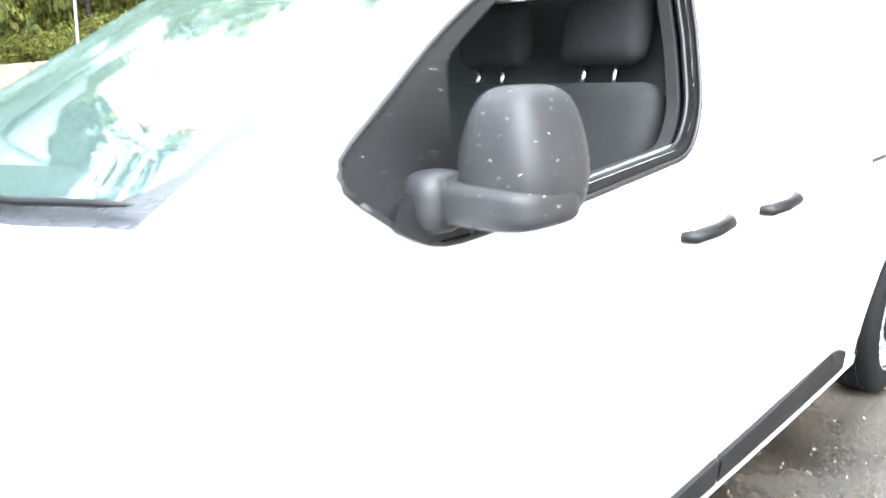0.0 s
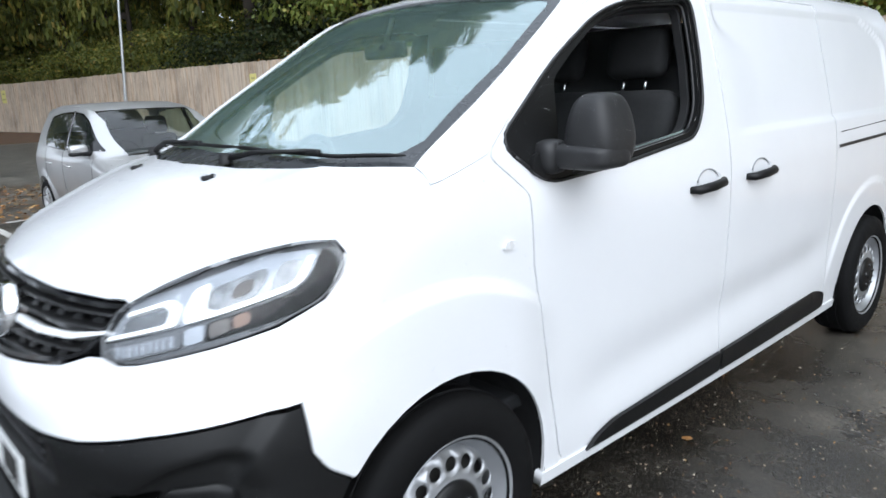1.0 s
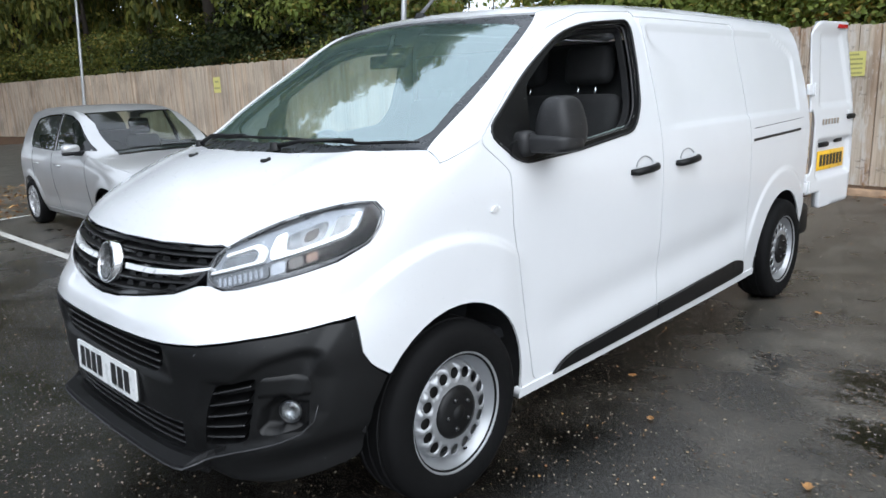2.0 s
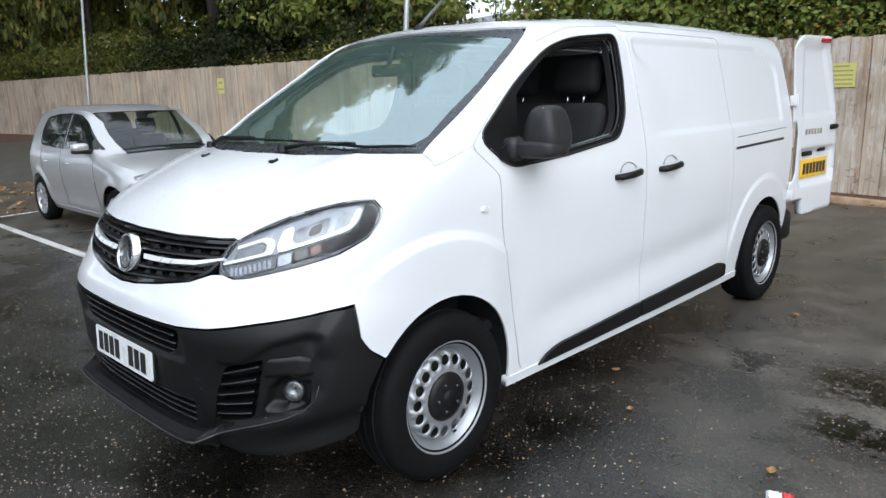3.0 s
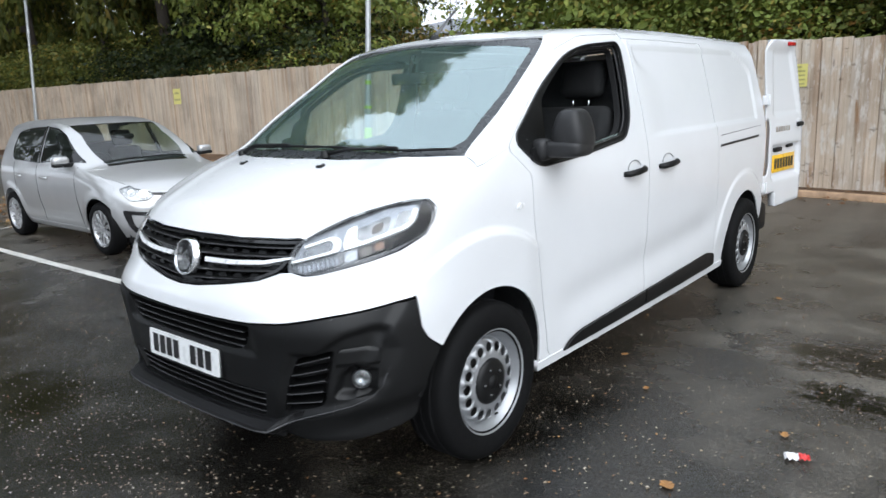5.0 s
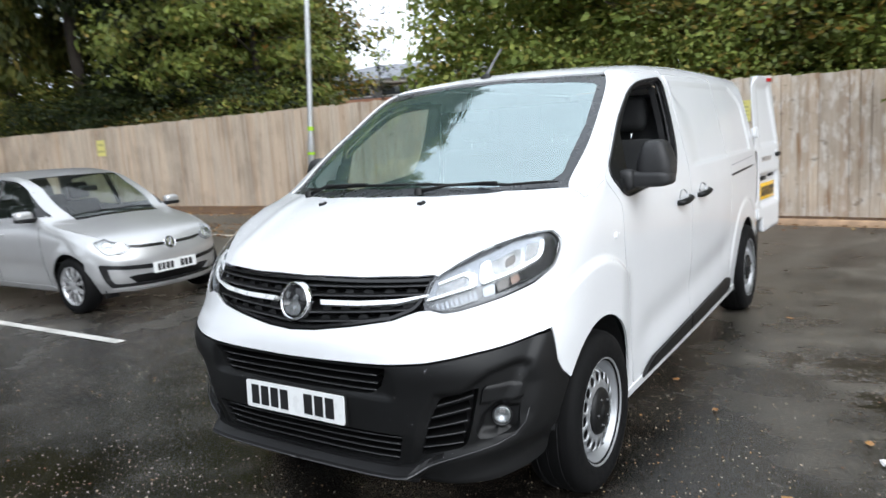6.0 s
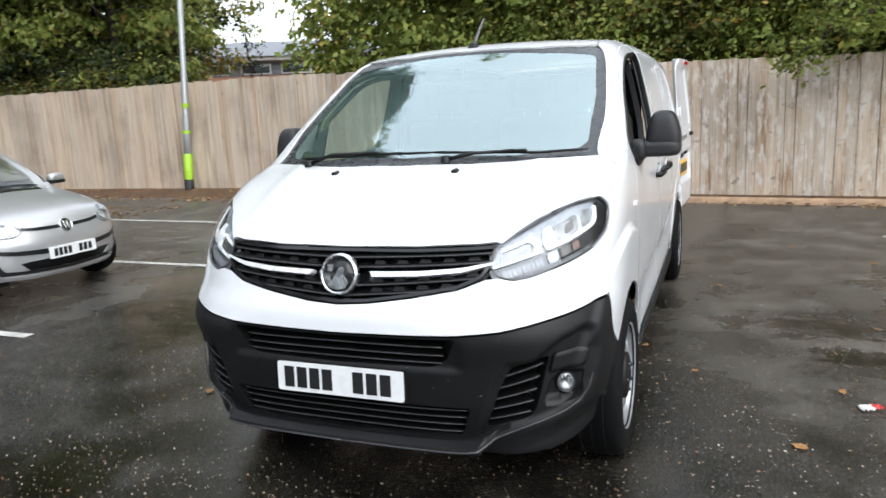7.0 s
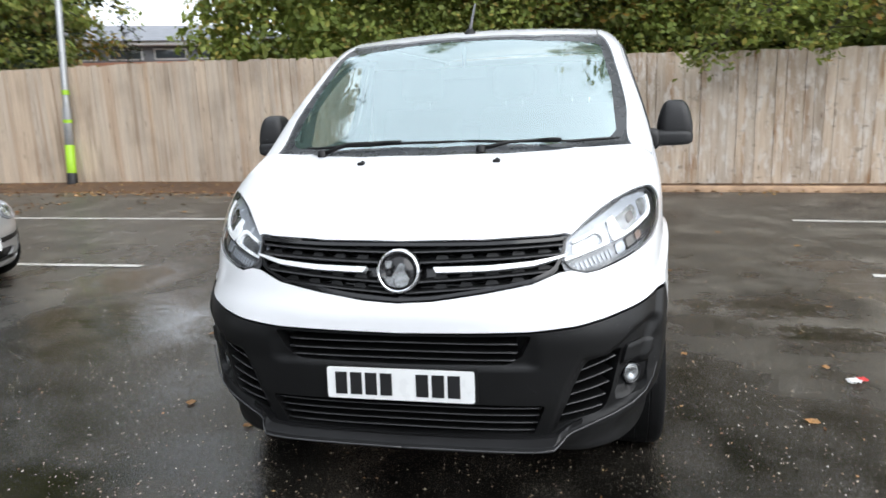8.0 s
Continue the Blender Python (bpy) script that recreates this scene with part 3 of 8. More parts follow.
def part(name, data, mat, parent=None, label="", at=None, smooth=True):
    """One mesh object out of (verts, faces), a bmesh or a mesh; under parent where there is one."""
    if isinstance(data, tuple):
        me = mesh(name, data[0], data[1], smooth)
    elif isinstance(data, bmesh.types.BMesh):
        me = bpy.data.meshes.new(name)
        data.to_mesh(me)
        data.free()
        if smooth:
            me.polygons.foreach_set("use_smooth", [True] * len(me.polygons))
    else:
        me = data
    if mat and not me.materials:
        me.materials.append(mat)
    ob = new(name, me)
    if parent:
        ob.parent = parent
    if at is not None:
        ob.matrix_basis = at if isinstance(at, Matrix) else Matrix.Translation(at)
    return tagged(ob, label)


def thing(name, label, category, at=None, group="", kind=""):
    ob = new(name)
    ob.empty_display_size = 0.2
    if at is not None:
        ob.matrix_basis = at
    return tagged(ob, label, category, group, kind)


def join(*pieces):
    verts, faces = [], []
    for v, f in pieces:
        k = len(verts)
        verts += [tuple(p) for p in v]
        faces += [tuple(i + k for i in q) for q in f]
    return verts, faces


def moved(piece, m):
    return [tuple(m @ Vector(v)) for v in piece[0]], piece[1]


def flipped(piece):
    """The mirror image across x = 0."""
    return [(-v[0], v[1], v[2]) for v in piece[0]], [tuple(reversed(f)) for f in piece[1]]


def block(lo, hi, r=0.01, seg=2):
    """A box between two corners with rounded edges."""
    bm = bmesh.new()
    bmesh.ops.create_cube(bm, size=1)
    lo, hi = Vector(lo), Vector(hi)
    for v in bm.verts:
        v.co = Vector((lo[i] + (v.co[i] + 0.5) * (hi[i] - lo[i]) for i in range(3)))
    if r:
        bmesh.ops.bevel(bm, geom=bm.edges[:], offset=min(r, 0.49 * min(hi - lo)), segments=seg, affect='EDGES', profile=0.5)
    out = [tuple(v.co) for v in bm.verts], [[v.index for v in f.verts] for f in bm.faces]
    bm.free()
    return out


def tube(points, radius, n=8, caps=True):
    """A round bar along points; radius is one number or one for each point."""
    pts = [Vector(p) for p in points]
    rad = [radius] * len(pts) if isinstance(radius, (int, float)) else list(radius)
    verts, faces = [], []
    up = Vector((0, 0, 1))
    for i, p in enumerate(pts):
        d = (pts[min(i + 1, len(pts) - 1)] - pts[max(i - 1, 0)]).normalized()
        a = d.cross(up)
        if a.length < 0.05:
            a = d.cross(Vector((0, 1, 0)))
        a.normalize()
        b = d.cross(a)
        for k in range(n):
            t = 2 * math.pi * k / n
            verts.append(tuple(p + rad[i] * (math.cos(t) * a + math.sin(t) * b)))
    for i in range(len(pts) - 1):
        for k in range(n):
            faces.append((i * n + k, i * n + (k + 1) % n, (i + 1) * n + (k + 1) % n, (i + 1) * n + k))
    if caps:
        faces.append(tuple(range(n - 1, -1, -1)))
        faces.append(tuple((len(pts) - 1) * n + k for k in range(n)))
    return verts, [tuple(reversed(f)) for f in faces]


def lathe(profile, n=32, axis="x"):
    """A turned form: profile of (radius, height) along the axis."""
    verts, faces = [], []
    for r, h in profile:
        for k in range(n):
            t = 2 * math.pi * k / n
            c, s = r * math.cos(t), r * math.sin(t)
            verts.append((h, c, s) if axis == "x" else (c, s, h) if axis == "z" else (s, h, c))
    for i in range(len(profile) - 1):
        for k in range(n):
            faces.append((i * n + k, i * n + (k + 1) % n, (i + 1) * n + (k + 1) % n, (i + 1) * n + k))
    return verts, faces


def rounded(pts, r=0.0, seg=4):
    """A closed outline with its corners rounded; a point may carry its own radius as a third number."""
    out = []
    n = len(pts)
    for i in range(n):
        p = np.array(pts[i][:2], float)
        rr = pts[i][2] if len(pts[i]) > 2 else r
        a, b = np.array(pts[i - 1][:2], float) - p, np.array(pts[(i + 1) % n][:2], float) - p
        la, lb = np.linalg.norm(a), np.linalg.norm(b)
        cut = min(rr, 0.45 * la, 0.45 * lb)
        if cut < 1e-4:
            out.append(p)
            continue
        p0, p1 = p + a / la * cut, p + b / lb * cut
        for k in range(seg + 1):
            s = k / seg
            out.append((1 - s) ** 2 * p0 + 2 * s * (1 - s) * p + s * s * p1)
    return np.array(out)


def resample(loop, step):
    out = []
    for i in range(len(loop)):
        a, b = loop[i], loop[(i + 1) % len(loop)]
        k = max(1, int(math.ceil(np.linalg.norm(b - a) / step)))
        out += [a + (b - a) * j / k for j in range(k)]
    return np.array(out)


def within(loop, q):
    x, y = q[:, 0], q[:, 1]
    odd = np.zeros(len(q), bool)
    for i in range(len(loop)):
        (x0, y0), (x1, y1) = loop[i - 1], loop[i]
        if y0 != y1:
            odd ^= ((y0 > y) != (y1 > y)) & (x < (x1 - x0) * (y - y0) / (y1 - y0) + x0)
    return odd


def shrink(loop, d):
    """An outline drawn in (or, below zero, out) by d."""
    area = 0.5 * sum(loop[i - 1][0] * loop[i][1] - loop[i][0] * loop[i - 1][1] for i in range(len(loop)))
    s = 1 if area > 0 else -1
    out = []
    for i in range(len(loop)):
        t = loop[(i + 1) % len(loop)] - loop[i - 1]
        ln = np.linalg.norm(t)
        out.append(loop[i] + (s * d * np.array((-t[1], t[0])) / ln if ln > 1e-9 else 0))
    return np.array(out)


def flat_mesh(loops, step, inset=0.0):
    """Triangles that fill an outline (loops[0]) less its holes, with points at about every step."""
    rings = [resample(np.asarray(l, float), step) for l in loops]
    if inset:
        rings = [shrink(r, inset if i == 0 else -inset) for i, r in enumerate(rings)]
    lo, hi = rings[0].min(0), rings[0].max(0)
    gu, gv = np.meshgrid(np.arange(lo[0] + step / 2, hi[0], step), np.arange(lo[1] + step / 2, hi[1], step))
    grid = np.stack([gu.ravel(), gv.ravel()], 1)
    if len(grid):
        keep = within(rings[0], grid)
        for r in rings[1:]:
            keep &= ~within(r, grid)
        grid = grid[keep]
        edge = np.concatenate(rings)
        far = np.ones(len(grid), bool)
        for i in range(0, len(grid), 2000):
            d = np.linalg.norm(grid[i:i + 2000, None] - edge[None], axis=2).min(1)
            far[i:i + 2000] = d > 0.55 * step
        grid = grid[far]
    pts, edges = [], []
    for r in rings:
        k = len(pts)
        pts += list(r)
        edges += [(k + i, k + (i + 1) % len(r)) for i in range(len(r))]
    pts += list(grid)
    v, _, f, *_ = delaunay_2d_cdt([Vector(p) for p in pts], edges, [], 0, 1e-6)
    v = np.array([tuple(p) for p in v])
    f = np.array([t for t in f if len(t) == 3])
    c = v[f].mean(1)
    keep = within(rings[0], c)
    for r in rings[1:]:
        keep &= ~within(r, c)
    f = f[keep]
    # thin slivers along straight edges only spoil the shading
    e = v[f[:, [1, 2, 0]]] - v[f]
    area = np.abs(e[:, 0, 0] * e[:, 1, 1] - e[:, 0, 1] * e[:, 1, 0])
    return v, f[area / np.linalg.norm(e, axis=2).max(1) > 0.0006]


def gradient(form, p, e=0.002):
    g = np.stack([form(p[:, 0] + e * (i == 0), p[:, 1] + e * (i == 1), p[:, 2] + e * (i == 2))
                  - form(p[:, 0] - e * (i == 0), p[:, 1] - e * (i == 1), p[:, 2] - e * (i == 2)) for i in range(3)], 1)
    return g / np.maximum(np.linalg.norm(g, axis=1), 1e-9)[:, None]


SPAN = 0.9  # metres of outline to one radian


class Shell:
    """An outer form with three ways to lay a flat outline on it: hull (along the body, round it), front (round the nose, up), bow (across, over the bonnet)."""

    def __init__(self, form, hull_z, nose_y, bow):
        self.form, self.hull_z, self.nose_y, self.bow_c = form, hull_z, nose_y, bow

    def rays(self, way, uv):
        u, v = uv[:, 0], uv[:, 1]
        one, nil = np.ones(len(u)), np.zeros(len(u))
        if way == "hull":
            d = np.stack([np.sin(v / SPAN), nil, np.cos(v / SPAN)], 1)
            o = np.stack([nil, u, self.hull_z * one], 1)
        elif way == "front":
            d = np.stack([np.sin(u / SPAN), -np.cos(u / SPAN), nil], 1)
            o = np.stack([nil, self.nose_y * one, v], 1)
        else:
            d = np.stack([nil, -np.cos(v / SPAN), np.sin(v / SPAN)], 1)
            o = np.stack([u, self.bow_c[0] * one, self.bow_c[1] * one], 1)
        return o + 2.2 * d, -d

    def flat(self, way, pts):
        """Points on the form (x, y, z) as outline points of one way; a fourth number, a corner's radius, is kept."""
        out = []
        for p in pts:
            x, y, z = p[:3]
            if way == "hull":
                q = (y, math.atan2(x, z - self.hull_z) * SPAN)
            elif way == "front":
                q = (math.atan2(x, self.nose_y - y) * SPAN, z)
            else:
                q = (x, math.atan2(z - self.bow_c[1], self.bow_c[0] - y) * SPAN)
            out.append((*q, *p[3:]))
        return out

    def side(self, pts):
        """Points given as (y, z) in the side view, as outline points of the hull way."""
        o = np.array([(1.6, p[0], p[1]) for p in pts])
        hit = cast(o, np.array([(-1.0, 0, 0)]), 0, 1.6, 160, form=self.form)
        for _ in range(30):  # a point just over the edge slides down on to the form
            bad = np.isnan(hit[:, 0])
            if not bad.any():
                break
            o[bad, 2] -= 0.005
            hit[bad] = cast(o[bad], np.array([(-1.0, 0, 0)]), 0, 1.6, 160, form=self.form)
        return self.flat("hull", [(*h, *p[2:]) for h, p in zip(hit, pts)])

    def lay(self, way, uv, lift=0.0):
        o, d = self.rays(way, uv)
        p = cast(o, d, 0, 2.15, 220, form=self.form)
        bad = np.isnan(p[:, 0])
        if bad.any():
            good = np.where(~bad)[0]
            for i in np.where(bad)[0]:
                p[i] = p[good[np.argmin(((uv[good] - uv[i]) ** 2).sum(1))]]
        n = gradient(self.form, p)
        return p + n * lift, n

    def sheet(self, way, loops, step=0.03, lift=0.0, thick=0.010, inset=0.0014, dish=None):
        """A panel on the form: skin, and a rim that turns in by thick. dish(p) sinks or raises the skin."""
        uv, f = flat_mesh(loops, step, inset)
        p, n = self.lay(way, uv, lift)
        if dish is not None:
            p = p + n * dish(p)[:, None]
        fn = np.cross(p[f[:, 1]] - p[f[:, 0]], p[f[:, 2]] - p[f[:, 0]])
        if (fn * n[f[:, 0]]).sum() < 0:
            f = f[:, ::-1]
        verts, faces = [tuple(q) for q in p], [tuple(t) for t in f]
        if thick:
            count = {}
            for t in faces:
                for i in range(3):
                    e = (t[i], t[(i + 1) % 3])
                    count[e] = count.get(e, 0) + 1
            ring = {}

            def twin(i):
                if i not in ring:
                    ring[i] = len(verts)
                    verts.append(tuple(p[i]))
                    verts.append(tuple(p[i] - n[i] * thick))
                return ring[i]
            for a, b in list(count):
                if (b, a) not in count:
                    i, j = twin(a), twin(b)
                    faces.append((i, i + 1, j + 1, j))
        return verts, faces

    def line(self, way, uv, radius, lift=0.0, n=6):
        """A thin bar that follows the form."""
        p, _ = self.lay(way, np.asarray(uv, float), lift)
        return tube(p, radius, n)


def disc_loop(cx, cy, r, n=24):
    return np.array([(cx + r * math.cos(2 * math.pi * k / n), cy + r * math.sin(2 * math.pi * k / n)) for k in range(n)])


def plate_of(loops, step, depth, place):
    """A flat plate with holes: outline in (u, v), thickness depth to the back, placed by place(u, v, w)."""
    uv, f = flat_mesh(loops, step)
    k = len(uv)
    verts = [place(u, v, 0) for u, v in uv] + [place(u, v, -depth) for u, v in uv]
    a = [Vector(verts[i]) for i in f[0]]
    want = Vector(place(0, 0, 1)) - Vector(place(0, 0, 0))
    if (a[1] - a[0]).cross(a[2] - a[0]).dot(want) < 0:
        f = f[:, ::-1]
    faces = [tuple(t) for t in f] + [tuple(k + i for i in reversed(t)) for t in f]
    have = {(t[i], t[(i + 1) % 3]) for t in f for i in range(3)}
    extra = {}

    def twin(i):
        if i not in extra:
            extra[i] = len(verts)
            verts.append(verts[i])
            verts.append(verts[k + i])
        return extra[i]
    for a, b in have:
        if (b, a) not in have:
            i, j = twin(a), twin(b)
            faces.append((i, i + 1, j + 1, j))
    return verts, faces


def bars(width, height, count, gap, place, thick=0.001):
    """Plain bars in a row, where there is writing."""
    w = (width - gap * (count - 1)) / count
    out = []
    for i in range(count):
        u0 = -width / 2 + i * (w + gap)
        v = [place(u, q, d) for d in (0, thick) for u, q in ((u0, -height / 2), (u0 + w, -height / 2), (u0 + w, height / 2), (u0, height / 2))]
        out.append((v, [(4, 5, 6, 7), (0, 1, 5, 4), (1, 2, 6, 5), (2, 3, 7, 6), (3, 0, 4, 7)]))
    return join(*out)

# ---------------------------------------------------------------- the white van
VAN = Shell(body, 1.2, 0.95, (1.3, 0.5))
van = thing("van", "wet white panel van with black bumper and open rear door", "van")

ARCH_F, ARCH_R, ARCH_RAD = (0.89, 0.345), (4.17, 0.34), 0.405


def arch(centre, r, a0, a1, n=16):
    return [(centre[0] + r * math.cos(radians(a0 + (a1 - a0) * k / n)), centre[1] + r * math.sin(radians(a0 + (a1 - a0) * k / n))) for k in range(n + 1)]


# outlines in the side view, (y, z) and at times a corner's radius
WINDOW = [(1.120, 1.335, 0.07), (1.42, 1.553, 0.12), (1.69, 1.70, 0.16), (1.90, 1.752, 0.1), (2.285, 1.782, 0.05), (2.275, 1.56), (2.245, 1.385, 0.1), (2.16, 1.276, 0.06),
          (1.70, 1.229), (1.295, 1.207, 0.07)]
OPENING = [(1.405, 1.50, 0.03), (1.55, 1.598, 0.08), (1.72, 1.696, 0.12), (1.91, 1.745, 0.08), (2.266, 1.768, 0.04), (2.256, 1.55), (2.226, 1.385, 0.09), (2.145, 1.297, 0.05),
           (1.70, 1.254), (1.37, 1.242, 0.02)]
DOOR = [(1.385, 0.285, 0.04), (1.352, 0.42), (1.312, 0.57), (1.265, 0.78), (1.228, 0.98), (1.222, 1.185, 0.02), (1.075, 1.305, 0.04), (1.245, 1.445), (1.44, 1.59, 0.1), (1.66, 1.728, 0.15), (1.92, 1.80, 0.1),
        (2.36, 1.825, 0.06), (2.405, 1.40), (2.41, 0.85), (2.425, 0.285, 0.04)]
SLIDING = [(2.43, 0.285, 0.03), (2.415, 0.85), (2.41, 1.40), (2.40, 1.80, 0.05), (3.50, 1.80, 0.06), (3.53, 1.10), (3.55, 0.72, 0.05), (3.57, 0.285, 0.04)]
WING = ([(0.455, 0.816), (0.466, 0.700), (0.499, 0.648, 0.02), (0.566, 0.598)] + arch(ARCH_F, ARCH_RAD, 141, 0)
        + [(1.295, 0.275), (1.381, 0.275), (1.348, 0.42), (1.308, 0.57), (1.261, 0.78), (1.224, 0.98), (1.218, 1.19, 0.02),
           (1.07, 1.306), (1.0, 1.283), (0.92, 1.258), (0.862, 1.244), (0.796, 1.211), (0.691, 1.181), (0.604, 1.163), (0.618, 1.124), (0.596, 1.082), (0.549, 1.035), (0.446, 0.992)])
QUARTER = ([(3.575, 0.275)] + [(3.765, 0.275)] + arch(ARCH_R, ARCH_RAD, 180, 12)
           + [(4.60, 0.44), (4.615, 0.62), (4.625, 0.80), (4.64, 1.22), (4.63, 1.45), (4.60, 1.66), (4.56, 1.80, 0.05), (4.53, 1.835), (3.0, 1.84), (2.37, 1.84), (2.375, 1.806), (3.51, 1.806), (3.535, 1.10), (3.555, 0.72)])


def both_sides(name, way, loops, mat, label="", names=None, parent=None, **kw):
    """A panel on the left flank and its mirror image on the right."""
    piece = VAN.sheet(way, loops, **kw)
    a = part(name, piece, mat, parent or van, label)
    b = part(name, flipped(piece), mat, parent or van, label)
    return a, b


def r_(pts, r=0.0):
    return rounded(pts, r)


# dark inner skin behind the gaps between the panels
inner = (arch(ARCH_F, ARCH_RAD + 0.012, 141, 0) + [(1.31, 0.28), (3.75, 0.28)] + arch(ARCH_R, ARCH_RAD + 0.012, 180, 12) + [(4.58, 0.45), (4.60, 1.2), (4.54, 1.78), (4.4, 1.82), (1.95, 1.828),
         (1.66, 1.765), (1.42, 1.61), (1.22, 1.472), (1.02, 1.335), (0.86, 1.25), (0.62, 1.14), (0.52, 0.98), (0.50, 0.80), (0.56, 0.62)])
GREY_JOINT = plain("grey_joint", (0.66, 0.66, 0.665), 0.7)
both_sides("inner_skin", "hull", [r_(VAN.side(inner)), r_(VAN.side([(p[0], p[1]) for p in OPENING]))], GREY_JOINT, step=0.025, lift=-0.007, thick=0.0, inset=0)

both_sides("front_wing", "hull", [r_(VAN.side(WING))], WHITE, "white steel front wing with flared arch", step=0.009)
door_l, door_r = both_sides("front_door", "hull", [r_(VAN.side(DOOR)), r_(VAN.side(WINDOW))], WHITE, "white front door", step=0.025)
slide_l, slide_r = both_sides("sliding_door", "hull", [r_(VAN.side(SLIDING))], WHITE, "white sliding load door", step=0.014, inset=0.0003)
quarter_l, quarter_r = both_sides("rear_quarter", "hull", [r_(VAN.side(QUARTER))], WHITE, "white rear quarter panel", step=0.014, inset=0.0001)

# windscreen surround: pillars and roof edge
ws_edge = [(0.805, 0.90, 1.292), (0.775, 1.083, 1.404), (0.752, 1.377, 1.590), (0.702, 1.640, 1.757)]
pillar = VAN.flat("hull", ws_edge) + VAN.flat("hull", [(0.66, 1.72, 1.80), (0.62, 2.0, 1.86), (0.62, 2.365, 1.87)]) + VAN.side([(2.365, 1.83)]) + VAN.side([(1.92, 1.803), (1.66, 1.731), (1.44, 1.594), (1.245, 1.449), (1.075, 1.311), (1.0, 1.2845), (0.92, 1.2595), (0.885, 1.2525)])
both_sides("windscreen_pillar", "hull", [np.array([p[:2] for p in pillar])], WHITE, "white windscreen pillar", step=0.022, inset=0.0003)

roof_edge = [(0.58, 1.69, 1.79), (0.655, 1.725, 1.80), (0.618, 2.0, 1.86), (0.618, 2.37, 1.868)]
half = VAN.flat("hull", [(0.0, 1.585, 1.81), (0.35, 1.61, 1.80)] + roof_edge)
qt = VAN.side([(2.37, 1.843), (3.0, 1.843), (4.53, 1.838)])
half = half[:-1] + [(2.363, half[-1][1])] + [(2.367, qt[0][1])] + qt[1:] + VAN.flat("hull", [(0.5, 4.62, 1.83), (0.0, 4.64, 1.84)])
roof_loop = np.array([h[:2] for h in half] + [(h[0], -h[1]) for h in reversed(half[1:-1])])
part("roof", VAN.sheet("hull", [roof_loop], step=0.04), WHITE, van, "white steel roof with wet sheen")

# bonnet
hood_half = [(0.0, 0.132, 1.036), (0.28, 0.150, 1.036), (0.50, 0.20, 1.040), (0.570, 0.236, 1.042), (0.690, 0.393, 1.128), (0.803, 0.543, 1.165), (0.850, 0.600, 1.168),
             (0.873, 0.691, 1.184), (0.884, 0.796, 1.214), (0.872, 0.846, 1.246), (0.860, 0.872, 1.258), (0.803, 0.890, 1.290), (0.55, 0.748, 1.290), (0.30, 0.660, 1.284), (0.0, 0.630, 1.285)]
hh = VAN.flat("bow", hood_half)
hood_loop = np.array([h[:2] for h in hh] + [(-h[0], h[1]) for h in reversed(hh[1:-1])])


def widened(loop, d, beyond):
    """An outline drawn out by d where it lies further out than a given width."""
    r = resample(loop, 0.02)
    return np.where(np.abs(r[:, :1]) > beyond, shrink(r, -d), r)


def hood_form(p):
    x = np.abs(p[:, 0])
    return 0.006 * np.exp(-((x - 0.50 - 0.1 * (p[:, 1] - 0.2)) / 0.05) ** 2) * ease(p[:, 1], 0.15, 0.35)


bonnet = part("bonnet", VAN.sheet("bow", [widened(hood_loop, 0.007, 0.56)], step=0.025, lift=0.0008, dish=hood_form), WHITE, van, "white bonnet, beaded with rain")
for sx in (-1, 1):
    o = np.array([(sx * 0.276, 0.575, 1.6)])
    p = cast(o, np.array([(0, 0, -1.0)]), 0, 1, 100)[0]
    part("washer_jet", join(block((p[0] - 0.014, p[1] - 0.014, p[2] - 0.004), (p[0] + 0.014, p[1] + 0.02, p[2] + 0.010), 0.005), block((p[0] - 0.006, p[1] + 0.012, p[2] + 0.0), (p[0] + 0.006, p[1] + 0.024, p[2] + 0.014), 0.003)),
         PLASTIC, bonnet, "small black washer jet")

# body under the corner where wing, bonnet and pillar meet
both_sides("cowl_corner", "bow", [np.array([q[:2] for q in VAN.flat("bow", [(0.785, 0.835, 1.262), (0.872, 0.80, 1.215), (0.868, 0.90, 1.262), (0.835, 0.935, 1.292), (0.808, 0.90, 1.286)])])], WHITE, "white body corner below the windscreen", step=0.02, lift=-0.0095, thick=0, inset=0)

# inner dark skin of the nose, so that joints are dark
nose_in = np.array([(-0.95, 0.24), (0.95, 0.24), (0.95, 1.06), (-0.95, 1.06)])
part("engine_bay_lining", VAN.sheet("front", [nose_in], step=0.08, lift=-0.09, thick=0, inset=0), DARK, van)
bow_in = np.array([q[:2] for q in VAN.flat("bow", [(-0.45, 0.25, 1.07), (0.45, 0.25, 1.07), (0.62, 0.44, 1.15), (0.78, 0.66, 1.19), (0.80, 0.76, 1.225), (0.55, 0.65, 1.25), (0.0, 0.56, 1.26), (-0.55, 0.65, 1.25), (-0.80, 0.76, 1.225), (-0.78, 0.66, 1.19), (-0.62, 0.44, 1.15)])])
part("bonnet_lining", VAN.sheet("bow", [bow_in], step=0.08, lift=-0.03, thick=0, inset=0), GREY_JOINT, van)

